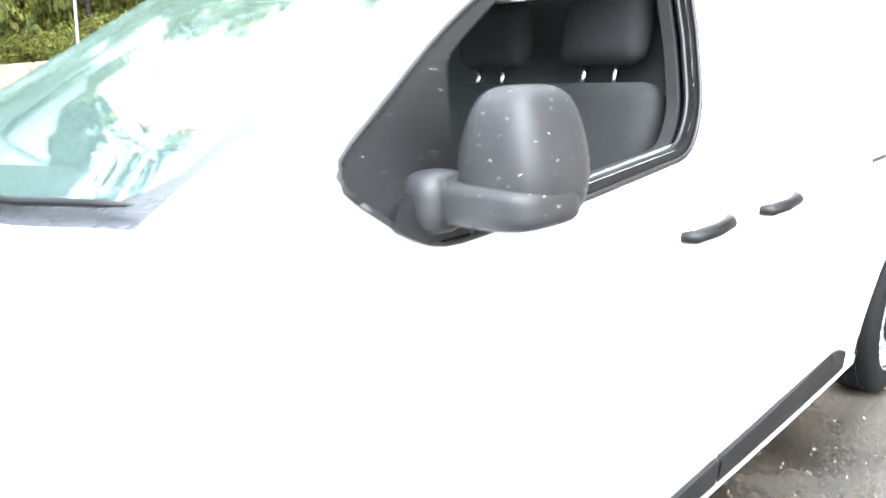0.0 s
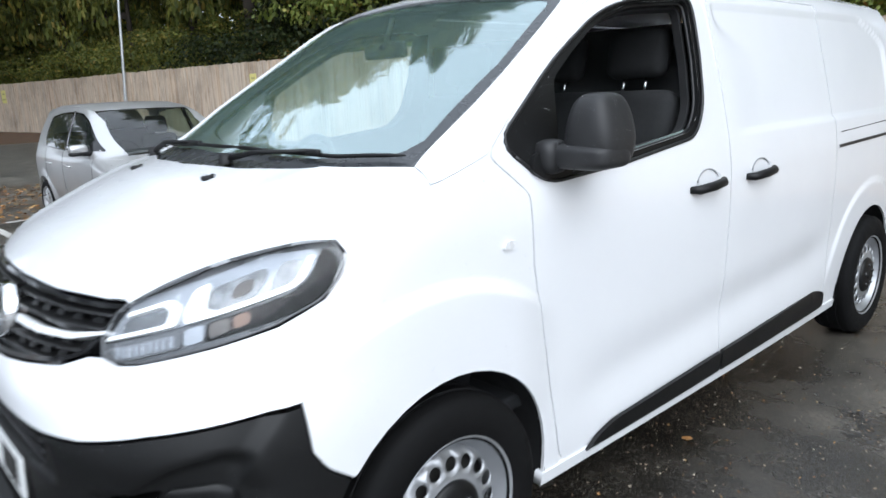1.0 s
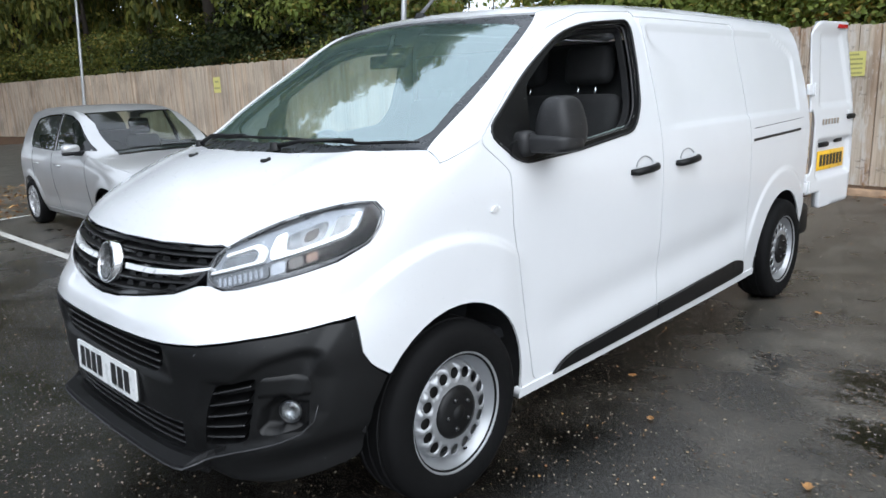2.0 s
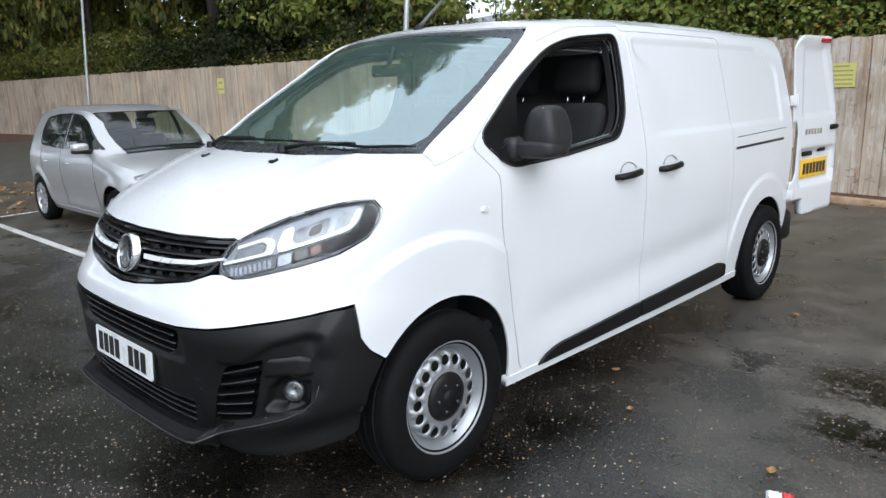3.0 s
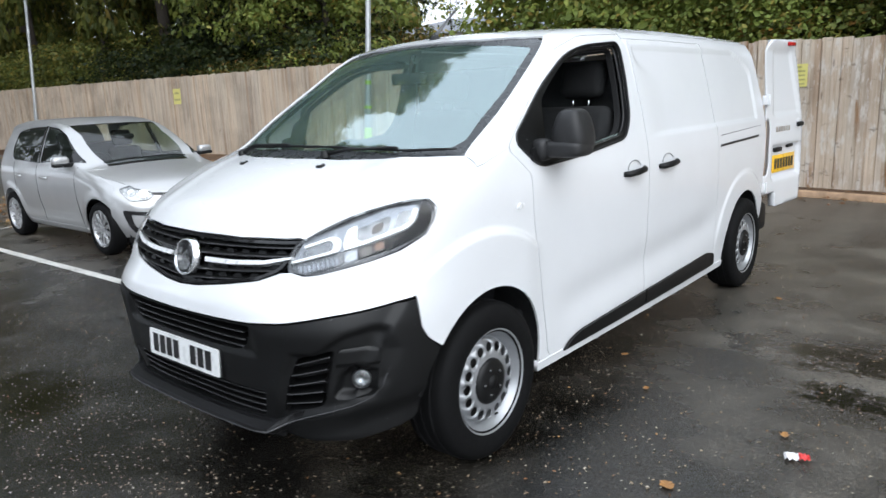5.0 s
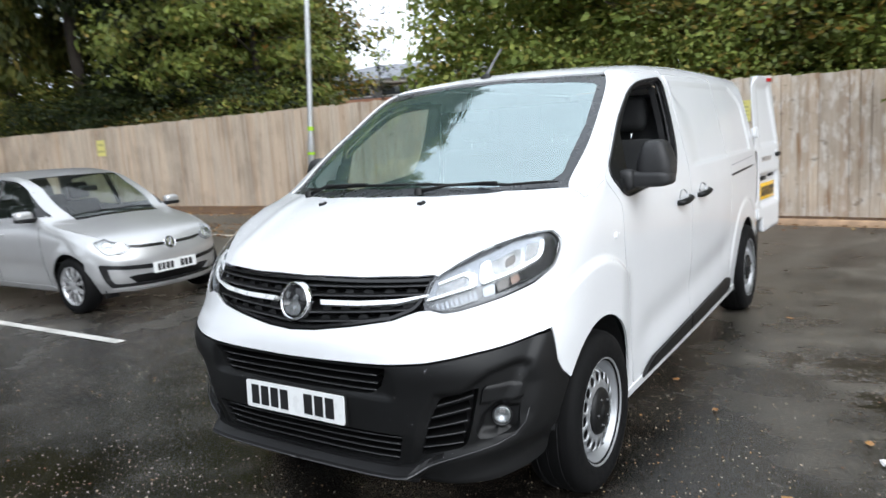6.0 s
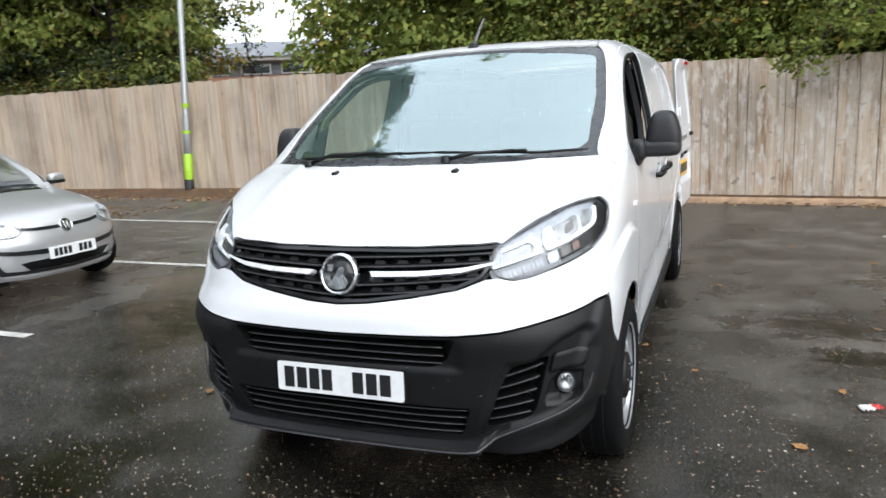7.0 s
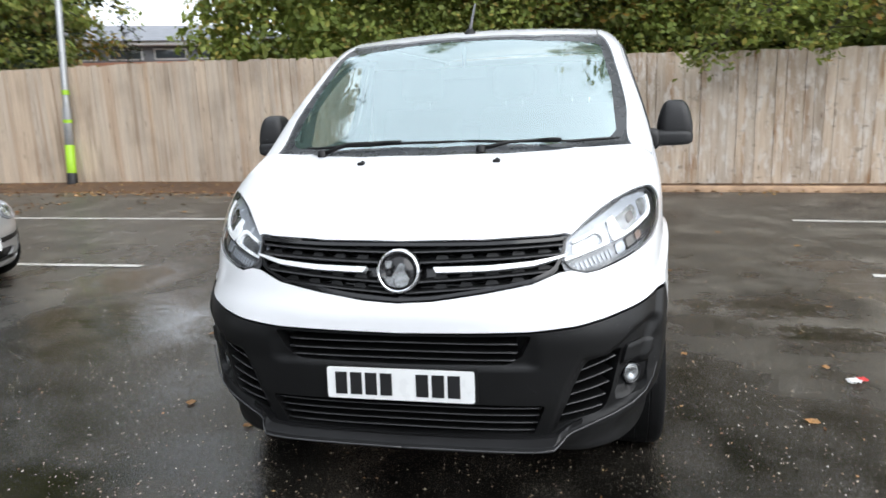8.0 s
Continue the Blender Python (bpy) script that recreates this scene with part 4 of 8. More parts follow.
# windscreen: glass with a black printed border, cowl below
glass_half = [(0.0, 0.735, 1.317), (0.45, 0.790, 1.318), (0.700, 0.900, 1.322, 0.05), (0.738, 0.985, 1.355), (0.722, 1.30, 1.555), (0.672, 1.610, 1.752, 0.03), (0.40, 1.565, 1.778), (0.0, 1.545, 1.788)]
outer_half = [(0.0, 0.640, 1.287), (0.30, 0.668, 1.286), (0.55, 0.757, 1.292), (0.797, 0.897, 1.297), (0.822, 0.938, 1.310), (0.800, 1.083, 1.40), (0.775, 1.377, 1.586), (0.715, 1.672, 1.764, 0.01), (0.60, 1.715, 1.80), (0.40, 1.645, 1.805), (0.0, 1.60, 1.814)]


def whole(pts):
    q = VAN.flat("bow", pts)
    return rounded(q + [(-p[0], *p[1:]) for p in reversed(q[1:-1])])


windscreen = part("windscreen", VAN.sheet("bow", [whole(glass_half)], step=0.03, lift=-0.009, thick=0.0, inset=-0.004), SCREEN, van, "large raked windscreen, misted and beaded with rain")
windscreen.visible_shadow = False
part("windscreen_border", VAN.sheet("bow", [whole(outer_half), whole(glass_half)], step=0.025, lift=-0.008, thick=0.008), plain("black_printed_border", (0.035, 0.038, 0.042), 0.28), windscreen, "dark printed border of the glass")
mirror_in = join(block((-0.12, 1.44, 1.60), (0.12, 1.47, 1.66), 0.012), tube([(0, 1.46, 1.66), (0, 1.50, 1.75)], 0.012))
part("rear_view_mirror", mirror_in, GLOSS_BLACK, windscreen)


def wiper(x0, x1, pivot):
    xs = np.linspace(x0, x1, 15)
    y = np.interp(np.abs(xs), [0, 0.3, 0.55, 0.78], [0.745, 0.762, 0.815, 0.925])
    p = cast(np.stack([xs, y, np.full(15, 1.9)], 1), np.array([(0, 0, -1.0)]), 0, 1, 120)
    blade = tube([(q[0], q[1], q[2] + 0.008) for q in p], [0.003] + [0.0065] * 13 + [0.003], 6)
    me = part("wiper", blade, PLASTIC, van, "black wiper arm and blade resting on the glass")
    mid = p[8]
    pv = cast(np.array([(pivot[0], pivot[1], 1.9)]), np.array([(0, 0, -1.0)]), 0, 1, 120)[0]
    armp = [Vector((pv[0], pv[1], pv[2] + 0.012)), Vector((pv[0] * 0.6 + mid[0] * 0.4, pv[1] * 0.6 + mid[1] * 0.4 - 0.012, max(pv[2], mid[2]) + 0.014)), Vector((mid[0], mid[1], mid[2] + 0.017))]
    part("wiper_arm", tube(armp, [0.010, 0.008, 0.006], 6), PLASTIC, me)
    part("wiper_clip", block((mid[0] - 0.045, mid[1] - 0.010, mid[2] + 0.004), (mid[0] + 0.045, mid[1] + 0.010, mid[2] + 0.022), 0.005), PLASTIC, me)
    part("pivot_cap", lathe([(0.0, 0.03), (0.018, 0.028), (0.022, 0.0)], 12, "z"), PLASTIC, me, at=(pv[0], pv[1], pv[2]))


wiper(-0.62, 0.12, (-0.50, 0.728))
wiper(0.10, 0.75, (0.20, 0.672))

# aerial on the roof
aer = part("aerial", lathe([(0.0, 0.03), (0.018, 0.026), (0.030, 0.01), (0.036, 0.0)], 14, "z"), PLASTIC, van, "short black roof aerial", at=(0, 1.68, 1.832))
part("aerial_rod", tube([(0, 0.0, 0.02), (0, 0.085, 0.09), (0, 0.19, 0.172)], [0.010, 0.008, 0.007], 8), plain("aerial_grey", (0.10, 0.10, 0.105), 0.3), aer)

# ------------------------------------------------ front end
GRILLE = [(0.0, 0.137, 1.030), (0.28, 0.148, 1.030), (0.50, 0.188, 1.034), (0.562, 0.224, 1.037, 0.008), (0.553, 0.176, 0.982), (0.528, 0.138, 0.933, 0.03), (0.446, 0.101, 0.901), (0.281, 0.065, 0.874), (0.12, 0.05, 0.852), (0.0, 0.043, 0.845)]
LAMP = [(0.548, 0.163, 0.965, 0.01), (0.575, 0.157, 0.936, 0.01), (0.622, 0.172, 0.924, 0.01), (0.665, 0.203, 0.929), (0.787, 0.330, 0.965), (0.848, 0.440, 0.994), (0.884, 0.545, 1.036, 0.02), (0.888, 0.592, 1.082, 0.02),
        (0.882, 0.612, 1.122, 0.02), (0.850, 0.596, 1.164, 0.02), (0.806, 0.540, 1.161), (0.690, 0.390, 1.124), (0.617, 0.277, 1.072), (0.566, 0.228, 1.040, 0.01), (0.552, 0.205, 1.018)]
BUMPER_TOP = [(0.0, 0.011, 0.739), (0.449, 0.033, 0.747), (0.593, 0.074, 0.757), (0.739, 0.177, 0.782), (0.866, 0.376, 0.804), (0.903, 0.455, 0.816)]


def mirrored(way, pts):
    q = VAN.flat(way, pts)
    return q + [(-p[0], *p[1:]) for p in reversed(q[1:-1])]


lamp_u = VAN.flat("front", LAMP)
grille_loop = rounded(mirrored("front", GRILLE))
bt = VAN.flat("front", BUMPER_TOP)
# white band between lamps, grille and bumper
band_half = (VAN.flat("front", [(0.0, 0.042, 0.840), (0.12, 0.048, 0.847), (0.281, 0.064, 0.869), (0.446, 0.099, 0.896), (0.535, 0.138, 0.928), (0.575, 0.155, 0.931), (0.622, 0.171, 0.919), (0.665, 0.202, 0.924), (0.787, 0.330, 0.960), (0.849, 0.446, 0.990), (0.858, 0.461, 0.992)])
             + [(VAN.flat("front", [(0.895, 0.448, 0.822)])[0][0] + 0.012, 0.822)] + [(p[0], p[1] + 0.005) for p in reversed(bt[:-1])])
band = np.array([p[:2] for p in band_half] + [(-p[0], p[1]) for p in reversed(band_half[1:-1])])
part("front_panel", VAN.sheet("front", [band], step=0.022, lift=0.0008), WHITE, van, "white painted front panel")

# black bumper with its openings
UP_GRILLE = [(0.0, 0.012, 0.731), (0.448, 0.034, 0.738, 0.01), (0.418, 0.030, 0.664), (0.375, 0.028, 0.633, 0.02), (0.0, 0.02, 0.628)]
LOW_GRILLE = [(0.0, 0.03, 0.497), (0.489, 0.055, 0.486, 0.01), (0.452, 0.071, 0.378, 0.01), (0.0, 0.05, 0.366)]
SIDE_GRILLE = [(0.755, 0.170, 0.655, 0.01), (0.632, 0.092, 0.625, 0.02), (0.587, 0.078, 0.535), (0.536, 0.085, 0.398, 0.01), (0.691, 0.155, 0.432, 0.03), (0.724, 0.155, 0.520)]
FOG_POD = [(0.768, 0.182, 0.659, 0.015), (0.856, 0.290, 0.662, 0.03), (0.860, 0.302, 0.63), (0.838, 0.295, 0.472, 0.03), (0.740, 0.175, 0.455, 0.02), (0.733, 0.165, 0.500)]
bum_half = bt[:-1] + VAN.flat("front", [(0.900, 0.456, 0.812), (0.914, 0.467, 0.697), (0.916, 0.499, 0.645, 0.02), (0.915, 0.560, 0.597), (0.905, 0.505, 0.50), (0.895, 0.487, 0.40), (0.880, 0.485, 0.315, 0.04), (0.74, 0.245, 0.270), (0.56, 0.15, 0.270), (0.0, 0.075, 0.276)])
bum_loop = rounded(bum_half + [(-p[0], *p[1:]) for p in reversed(bum_half[1:-1])])
sg, fp = VAN.flat("front", SIDE_GRILLE), VAN.flat("front", FOG_POD)


def neg(pts):
    return [(-p[0], *p[1:]) for p in pts]


def poly_distance(q, poly):
    """Signed distance of points to a closed outline, below zero inside."""
    d = np.full(len(q), 9.0)
    for i in range(len(poly)):
        a, b = np.array(poly[i - 1]), np.array(poly[i])
        t = np.clip(((q - a) @ (b - a)) / ((b - a) @ (b - a)), 0, 1)
        d = np.minimum(d, np.linalg.norm(q - (a + t[:, None] * (b - a)), axis=1))
    return np.where(within(poly, q), -d, d)


LIP = curve([(0.0, 0.334), (0.42, 0.337), (0.515, 0.343), (0.56, 0.366), (0.61, 0.388), (0.76, 0.425), (0.95, 0.49)])
LIP_Y = curve([(0.0, -0.002), (0.30, 0.002), (0.46, 0.010), (0.518, 0.018), (0.540, 0.050), (0.575, 0.115), (0.61, 0.16), (0.70, 0.27)])
POCKET = [(0.51, 0.356), (0.61, 0.398), (0.70, 0.420), (0.77, 0.438), (0.83, 0.470), (0.862, 0.53), (0.882, 0.645), (0.874, 0.722), (0.842, 0.733), (0.785, 0.712), (0.70, 0.645), (0.62, 0.64), (0.57, 0.55)]


def bumper_form(p):
    """The sharp lower lip, the pocket round grille and fog lamp, the shelf over the plate."""
    x, z = np.abs(p[:, 0]), p[:, 2]
    zl = LIP(x)
    side = ease(x, 0.46, 0.64)
    under = -0.055 * ease(z, zl - 0.004, zl - 0.040) * (1 - side) - 0.032 * ease(z, zl - 0.002, zl - 0.10) * side * ease(x, 0.95, 0.85)
    pocket = -0.022 * ease(poly_distance(np.stack([x, z], 1), POCKET), 0.015, -0.015)
    shelf = -0.014 * ease(z, 0.615, 0.635) * ease(z, 0.75, 0.70) * ease(x, 0.49, 0.43)
    return under + pocket + shelf


bumper = part("front_bumper", VAN.sheet("front", [bum_loop, rounded(mirrored("front", UP_GRILLE)), rounded(mirrored("front", LOW_GRILLE)), rounded(sg), rounded(neg(sg)), rounded(fp), rounded(neg(fp))], step=0.010, thick=0.045, dish=bumper_form),
              PLASTIC, van, "textured black plastic front bumper")
part("bumper_undertray", VAN.sheet("front", [np.array([(-0.48, 0.272), (0.48, 0.272), (0.48, 0.30), (-0.48, 0.30)])], step=0.05, lift=-0.03, thick=0.06, inset=0), DARK, bumper)


def slat(z, x_end, depth, height, z_end=None, name="slat", parent=bumper, mat=EDGE_GLINT, x_start=None, lift=-0.012):
    """A blade across an opening, following the nose."""
    xs = np.linspace(-x_end if x_start is None else x_start, x_end, 25)
    zz = np.full(25, z) if z_end is None else z + (z_end - z) * (np.abs(xs - xs[0]) / (xs[-1] - xs[0]) if x_start is not None else np.abs(xs) / x_end)
    us = xs_to_u(xs, zz)
    p, n = VAN.lay("front", np.stack([us, zz], 1), lift)
    verts, faces = [], []
    for q, m in zip(p, n):
        m = np.array((m[0], m[1], 0)) / np.hypot(m[0], m[1])
        for d, h in ((0, -height / 2), (0.004, 0), (0, height / 2), (-depth, height / 2 + 0.006), (-depth, -height / 2 + 0.006)):
            verts.append(tuple(q + m * d + np.array((0, 0, h))))
    for i in range(24):
        for k in range(5):
            faces.append((i * 5 + k, i * 5 + (k + 1) % 5, (i + 1) * 5 + (k + 1) % 5, (i + 1) * 5 + k))
    faces += [(0, 1, 2, 3, 4), (124, 123, 122, 121, 120)]
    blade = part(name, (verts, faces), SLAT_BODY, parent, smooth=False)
    # highlight on the blade's front edge, drawn as a paler bar
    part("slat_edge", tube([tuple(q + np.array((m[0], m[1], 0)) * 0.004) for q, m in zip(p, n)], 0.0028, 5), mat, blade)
    return blade


def xs_to_u(xs, zz):
    o = np.stack([xs, np.full(len(xs), -0.6), zz], 1)
    p = cast(o, np.array([(0, 1.0, 0)]), 0, 2, 200)
    return np.array([q[0] for q in VAN.flat("front", p)])


# the sharp lower lip, swept round the nose
xs = np.linspace(-0.61, 0.61, 69)
zz = LIP(np.abs(xs))
lp, ln_ = VAN.lay("front", np.stack([xs_to_u(xs, zz), zz], 1), 0.0)
lv, lf = [], []
for i, q in enumerate(lp):
    out = max(0.0, float(q[1]) - float(LIP_Y(abs(xs[i]))))
    k = out / 0.06
    for d, h in ((out - 0.003, 0.0), (out - 0.007, 0.012), (0.4 * out - 0.004, 0.028), (-0.03, 0.030), (-0.05, -0.03), (out * 0.5 - 0.004, -0.020 * min(1, k))):
        lv.append(tuple(q + np.array((0, -d, h))))
for i in range(68):
    for k in range(6):
        lf.append((i * 6 + k, i * 6 + (k + 1) % 6, (i + 1) * 6 + (k + 1) % 6, (i + 1) * 6 + k))
lf += [(0, 1, 2, 3, 4, 5), tuple(68 * 6 + k for k in (5, 4, 3, 2, 1, 0))]
part("bumper_lip", (lv, lf), black_plastic("grey_black_lip", (0.008, 0.008, 0.0085), 0.4, 0.2, 0.3), bumper, "sharp grey-black lower lip", smooth=False)

# painted highlight: pale bar along the lip, then on under the side grille and the fog lamp
for sx in (-1, 1):
    rise = [(sx * x, z) for x, z in ((0.58, 0.376), (0.65, 0.403), (0.72, 0.425), (0.78, 0.445), (0.825, 0.470), (0.852, 0.51), (0.864, 0.56))]
    line = [Vector((x, float(LIP_Y(abs(x))) - 0.001, float(LIP(abs(x))) + 0.001)) for x in [sx * 0.01 * k for k in range(0, 53, 4)] + [sx * 0.52, sx * 0.54, sx * 0.56]]
    us = xs_to_u(np.array([q[0] for q in rise]), np.array([q[1] for q in rise]))
    on, _ = VAN.lay("front", np.stack([us, np.array([q[1] for q in rise])], 1), 0.003)
    part("bumper_edge", tube(line + [Vector(q) for q in on], [0.0036] * (len(line) + 2) + [0.0033, 0.0030, 0.0026, 0.0020, 0.0012], 6), EDGE_GLINT, bumper, "pale bar drawn as the highlight on the bumper's edge")
for z in (0.705, 0.673, 0.645):
    slat(z, 0.405, 0.05, 0.007, lift=-0.022)
for z, xe in ((0.470, 0.480), (0.441, 0.472), (0.412, 0.464), (0.384, 0.456)):
    slat(z, xe, 0.05, 0.007, lift=-0.016)
for sx in (-1, 1):
    for k in range(5):
        zi, xi, xo = 0.594 - 0.042 * k, 0.610 - 0.016 * k, 0.738 - 0.012 * k
        zo = zi + 0.034 - 0.003 * k
        slat(zi if sx > 0 else zo, sx * xo if sx > 0 else -xi, 0.05, 0.006, zo if sx > 0 else zi, x_start=xi if sx > 0 else -xo, lift=-0.030)
    # pod with the fog lamp, set back from the bumper's face
    pod = rounded(fp if sx > 0 else neg(fp))
    uc = VAN.flat("front", [(0.808, 0.232, 0.534)])[0]

    def pod_form(p, c=sx * 0.808):
        x, z = np.abs(p[:, 0]), p[:, 2]
        scoop = ease(poly_distance(np.stack([x, z], 1), [(0.745, 0.475), (0.83, 0.475), (0.845, 0.56), (0.80, 0.585), (0.765, 0.545)]), 0.018, -0.012)
        return -0.022 - 0.038 * scoop + 0.013 * ease(z, 0.590, 0.606) * ease(z, 0.672, 0.652)
    pod_ob = part("fog_lamp_pod", VAN.sheet("front", [pod], step=0.007, lift=0.0, thick=0.02, inset=-0.002, dish=pod_form), PLASTIC, bumper, "black fog lamp surround")
    c, cn = VAN.lay("front", np.array([(sx * uc[0], 0.534)]), -0.050)
    m = Matrix.Translation(c[0]) @ Vector(cn[0]).to_track_quat('Z', 'Y').to_matrix().to_4x4()
    fog = part("fog_lamp", lathe([(0.0, -0.010), (0.014, -0.006), (0.026, 0.002), (0.033, 0.0), (0.033, -0.02)], 24, "z"), DULL_CHROME, bumper, "round clear fog lamp", at=m)
    part("fog_lens", lathe([(0.0, 0.014), (0.016, 0.012), (0.027, 0.007), (0.034, 0.0)], 24, "z"), LENS, fog)
    part("fog_bezel", lathe([(0.033, 0.0), (0.035, 0.004), (0.038, 0.003), (0.040, -0.01)], 24, "z"), GLOSS_BLACK, fog)

# grille: back plate, ribs with small hollows, chrome bars and the round badge
grille = part("grille", VAN.sheet("front", [grille_loop], step=0.04, lift=-0.045, thick=0.0, inset=-0.004), GLOSS_BLACK, van, "black grille with chrome bars and a round badge")
part("grille_frame", VAN.sheet("front", [grille_loop, shrink(resample(grille_loop, 0.02), 0.012)], step=0.012, lift=-0.002, thick=0.045, inset=0.001), GLOSS_BLACK, grille)


def grille_row(zc0, zc1, xmax, h):
    """One row of the grille between the badge and the lamp: a shelf with trapezoid pads along it."""
    for sx in (-1, 1):
        xs = np.linspace(0.02, xmax, 22)
        zz = zc0 + (zc1 - zc0) * xs / 0.56
        us = xs_to_u(xs, zz)
        p, n = VAN.lay("front", np.stack([us, zz], 1), -0.010)
        v, f = [], []
        for q, m in zip(p, n):
            m = np.array((m[0], m[1], 0)) / np.hypot(m[0], m[1])
            for d, dz in ((0, 0.0), (0.004, 0.004), (0, 0.009), (-0.035, 0.012), (-0.035, 0.0)):
                v.append(tuple(q + m * d + np.array((0, 0, dz))))
        for i in range(21):
            for k in range(5):
                f.append((i * 5 + k, i * 5 + (k + 1) % 5, (i + 1) * 5 + (k + 1) % 5, (i + 1) * 5 + k))
        f += [(0, 1, 2, 3, 4), (109, 108, 107, 106, 105)]
        piece = (v, f)
        rib = part("grille_rib", piece if sx > 0 else flipped(piece), PLASTIC, grille, smooth=False)
        # the rib's highlight, a paler bar laid along its front
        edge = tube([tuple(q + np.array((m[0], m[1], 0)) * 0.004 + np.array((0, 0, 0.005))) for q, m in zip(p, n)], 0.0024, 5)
        part("rib_edge", edge if sx > 0 else flipped(edge), EDGE_GLINT, rib)
        for x in np.arange(0.145, xmax - 0.02, 0.088):
            zz1 = zc0 + (zc1 - zc0) * x / 0.56
            u0 = xs_to_u(np.array([x - 0.028, x + 0.028]), np.array([zz1, zz1]))
            outl = [(u0[0], zz1 + 0.009), (u0[0] + 0.012, zz1 + 0.009 + h * 0.62), (u0[1] - 0.012, zz1 + 0.009 + h * 0.62), (u0[1], zz1 + 0.009)]
            pad = VAN.sheet("front", [np.array(outl)], step=0.05, lift=-0.020, thick=0.02, inset=0)
            part("grille_pad", pad if sx > 0 else flipped(pad), PLASTIC, grille, smooth=False)


grille_row(0.996, 1.010, 0.555, 0.030)
grille_row(0.962, 0.982, 0.548, 0.032)
grille_row(0.898, 0.934, 0.520, 0.030)
grille_row(0.866, 0.905, 0.440, 0.030)
for sx in (-1, 1):
    top = [(0.118, 0.953), (0.30, 0.957), (0.45, 0.966), (0.560, 0.982)]
    bot = [(0.554, 0.974), (0.45, 0.952), (0.30, 0.941), (0.128, 0.936)]
    pts = np.array([(float(xs_to_u(np.array([x]), np.array([z]))[0]), z) for x, z in top + bot])
    piece = VAN.sheet("front", [pts], step=0.02, lift=0.003, thick=0.03, inset=0)
    part("chrome_bar", piece if sx > 0 else flipped(piece), SATIN, grille, "satin chrome bar")
DARK_CHROME = plain("dark_chrome", (0.34, 0.345, 0.35), 0.2, metal=1.0, grain=0.35, scale=26, relief=0.9)
bc, bn = VAN.lay("front", np.array([(0.0, 0.938)]), 0.012)
bm_ = Matrix.Translation(bc[0]) @ Vector((0, -0.97, 0.24)).to_track_quat('Z', 'Y').to_matrix().to_4x4()
badge = part("badge", lathe([(0.0, 0.0), (0.068, 0.0), (0.068, -0.03)], 40, "z"), GLOSS_BLACK, grille, "round chrome badge with a plain raised emblem", at=bm_)
part("badge_ring", lathe([(0.063, 0.0), (0.064, 0.006), (0.069, 0.010), (0.075, 0.006), (0.078, -0.02)], 48, "z"), CHROME, badge)
# emblem: a plain raised swoosh and wedge
emb = [(-0.052, -0.018), (-0.020, -0.020), (-0.006, 0.010), (0.010, 0.030), (0.030, 0.020), (0.022, 0.004), (0.044, -0.026), (0.034, -0.048), (0.0, -0.056), (-0.034, -0.048)]
part("emblem", plate_of([rounded(emb, 0.008)], 0.02, 0.006, lambda u, v, w: (u, v, 0.008 + w)), DARK_CHROME, badge)
part("emblem", plate_of([rounded([(-0.046, 0.034), (-0.018, 0.036), (-0.024, 0.010), (-0.042, 0.010)], 0.003)], 0.02, 0.005, lambda u, v, w: (u, v, 0.006 + w)), DARK_CHROME, badge)

# number plate with plain bars for its writing
PL = pose(0, 0.010, 0.559, 90 - 3, 0, 0)


def on_front(u, v, w):
    return tuple(PL @ Vector((u, v, w)))


plate = part("number_plate", plate_of([rounded([(-0.26, -0.0555), (0.26, -0.0555), (0.26, 0.0555), (-0.26, 0.0555)], 0.010)], 0.1, 0.006, on_front), PLATE_WHITE, van, "white front number plate with black bars")
for u0, wd, cnt in ((-0.128, 0.215, 4), (0.135, 0.165, 3)):
    for i in range(cnt):
        part("plate_bar", bars(wd / cnt - 0.012, 0.079, 1, 0.0, lambda u, v, w: on_front(u + u0 - wd / 2 + wd * (i + 0.5) / cnt, v, w + 0.0006)), INK, plate, smooth=False)
part("plate_backing", plate_of([rounded([(-0.27, -0.06), (0.27, -0.06), (0.27, 0.062), (-0.27, 0.062)], 0.012)], 0.1, 0.03, lambda u, v, w: on_front(u, v, w - 0.007)), PLASTIC, plate)

BOWL = plain("ribbed_chrome", (0.24, 0.245, 0.255), 0.14, metal=1.0, grain=0.30, scale=30, relief=0.8)
LAMP_DARK = plain("lamp_shadow_grey", (0.10, 0.09, 0.085), 0.35)
UPPER_GREY = plain("lamp_upper_grey", (0.34, 0.36, 0.40), 0.22, metal=0.2, grain=0.12, scale=18)
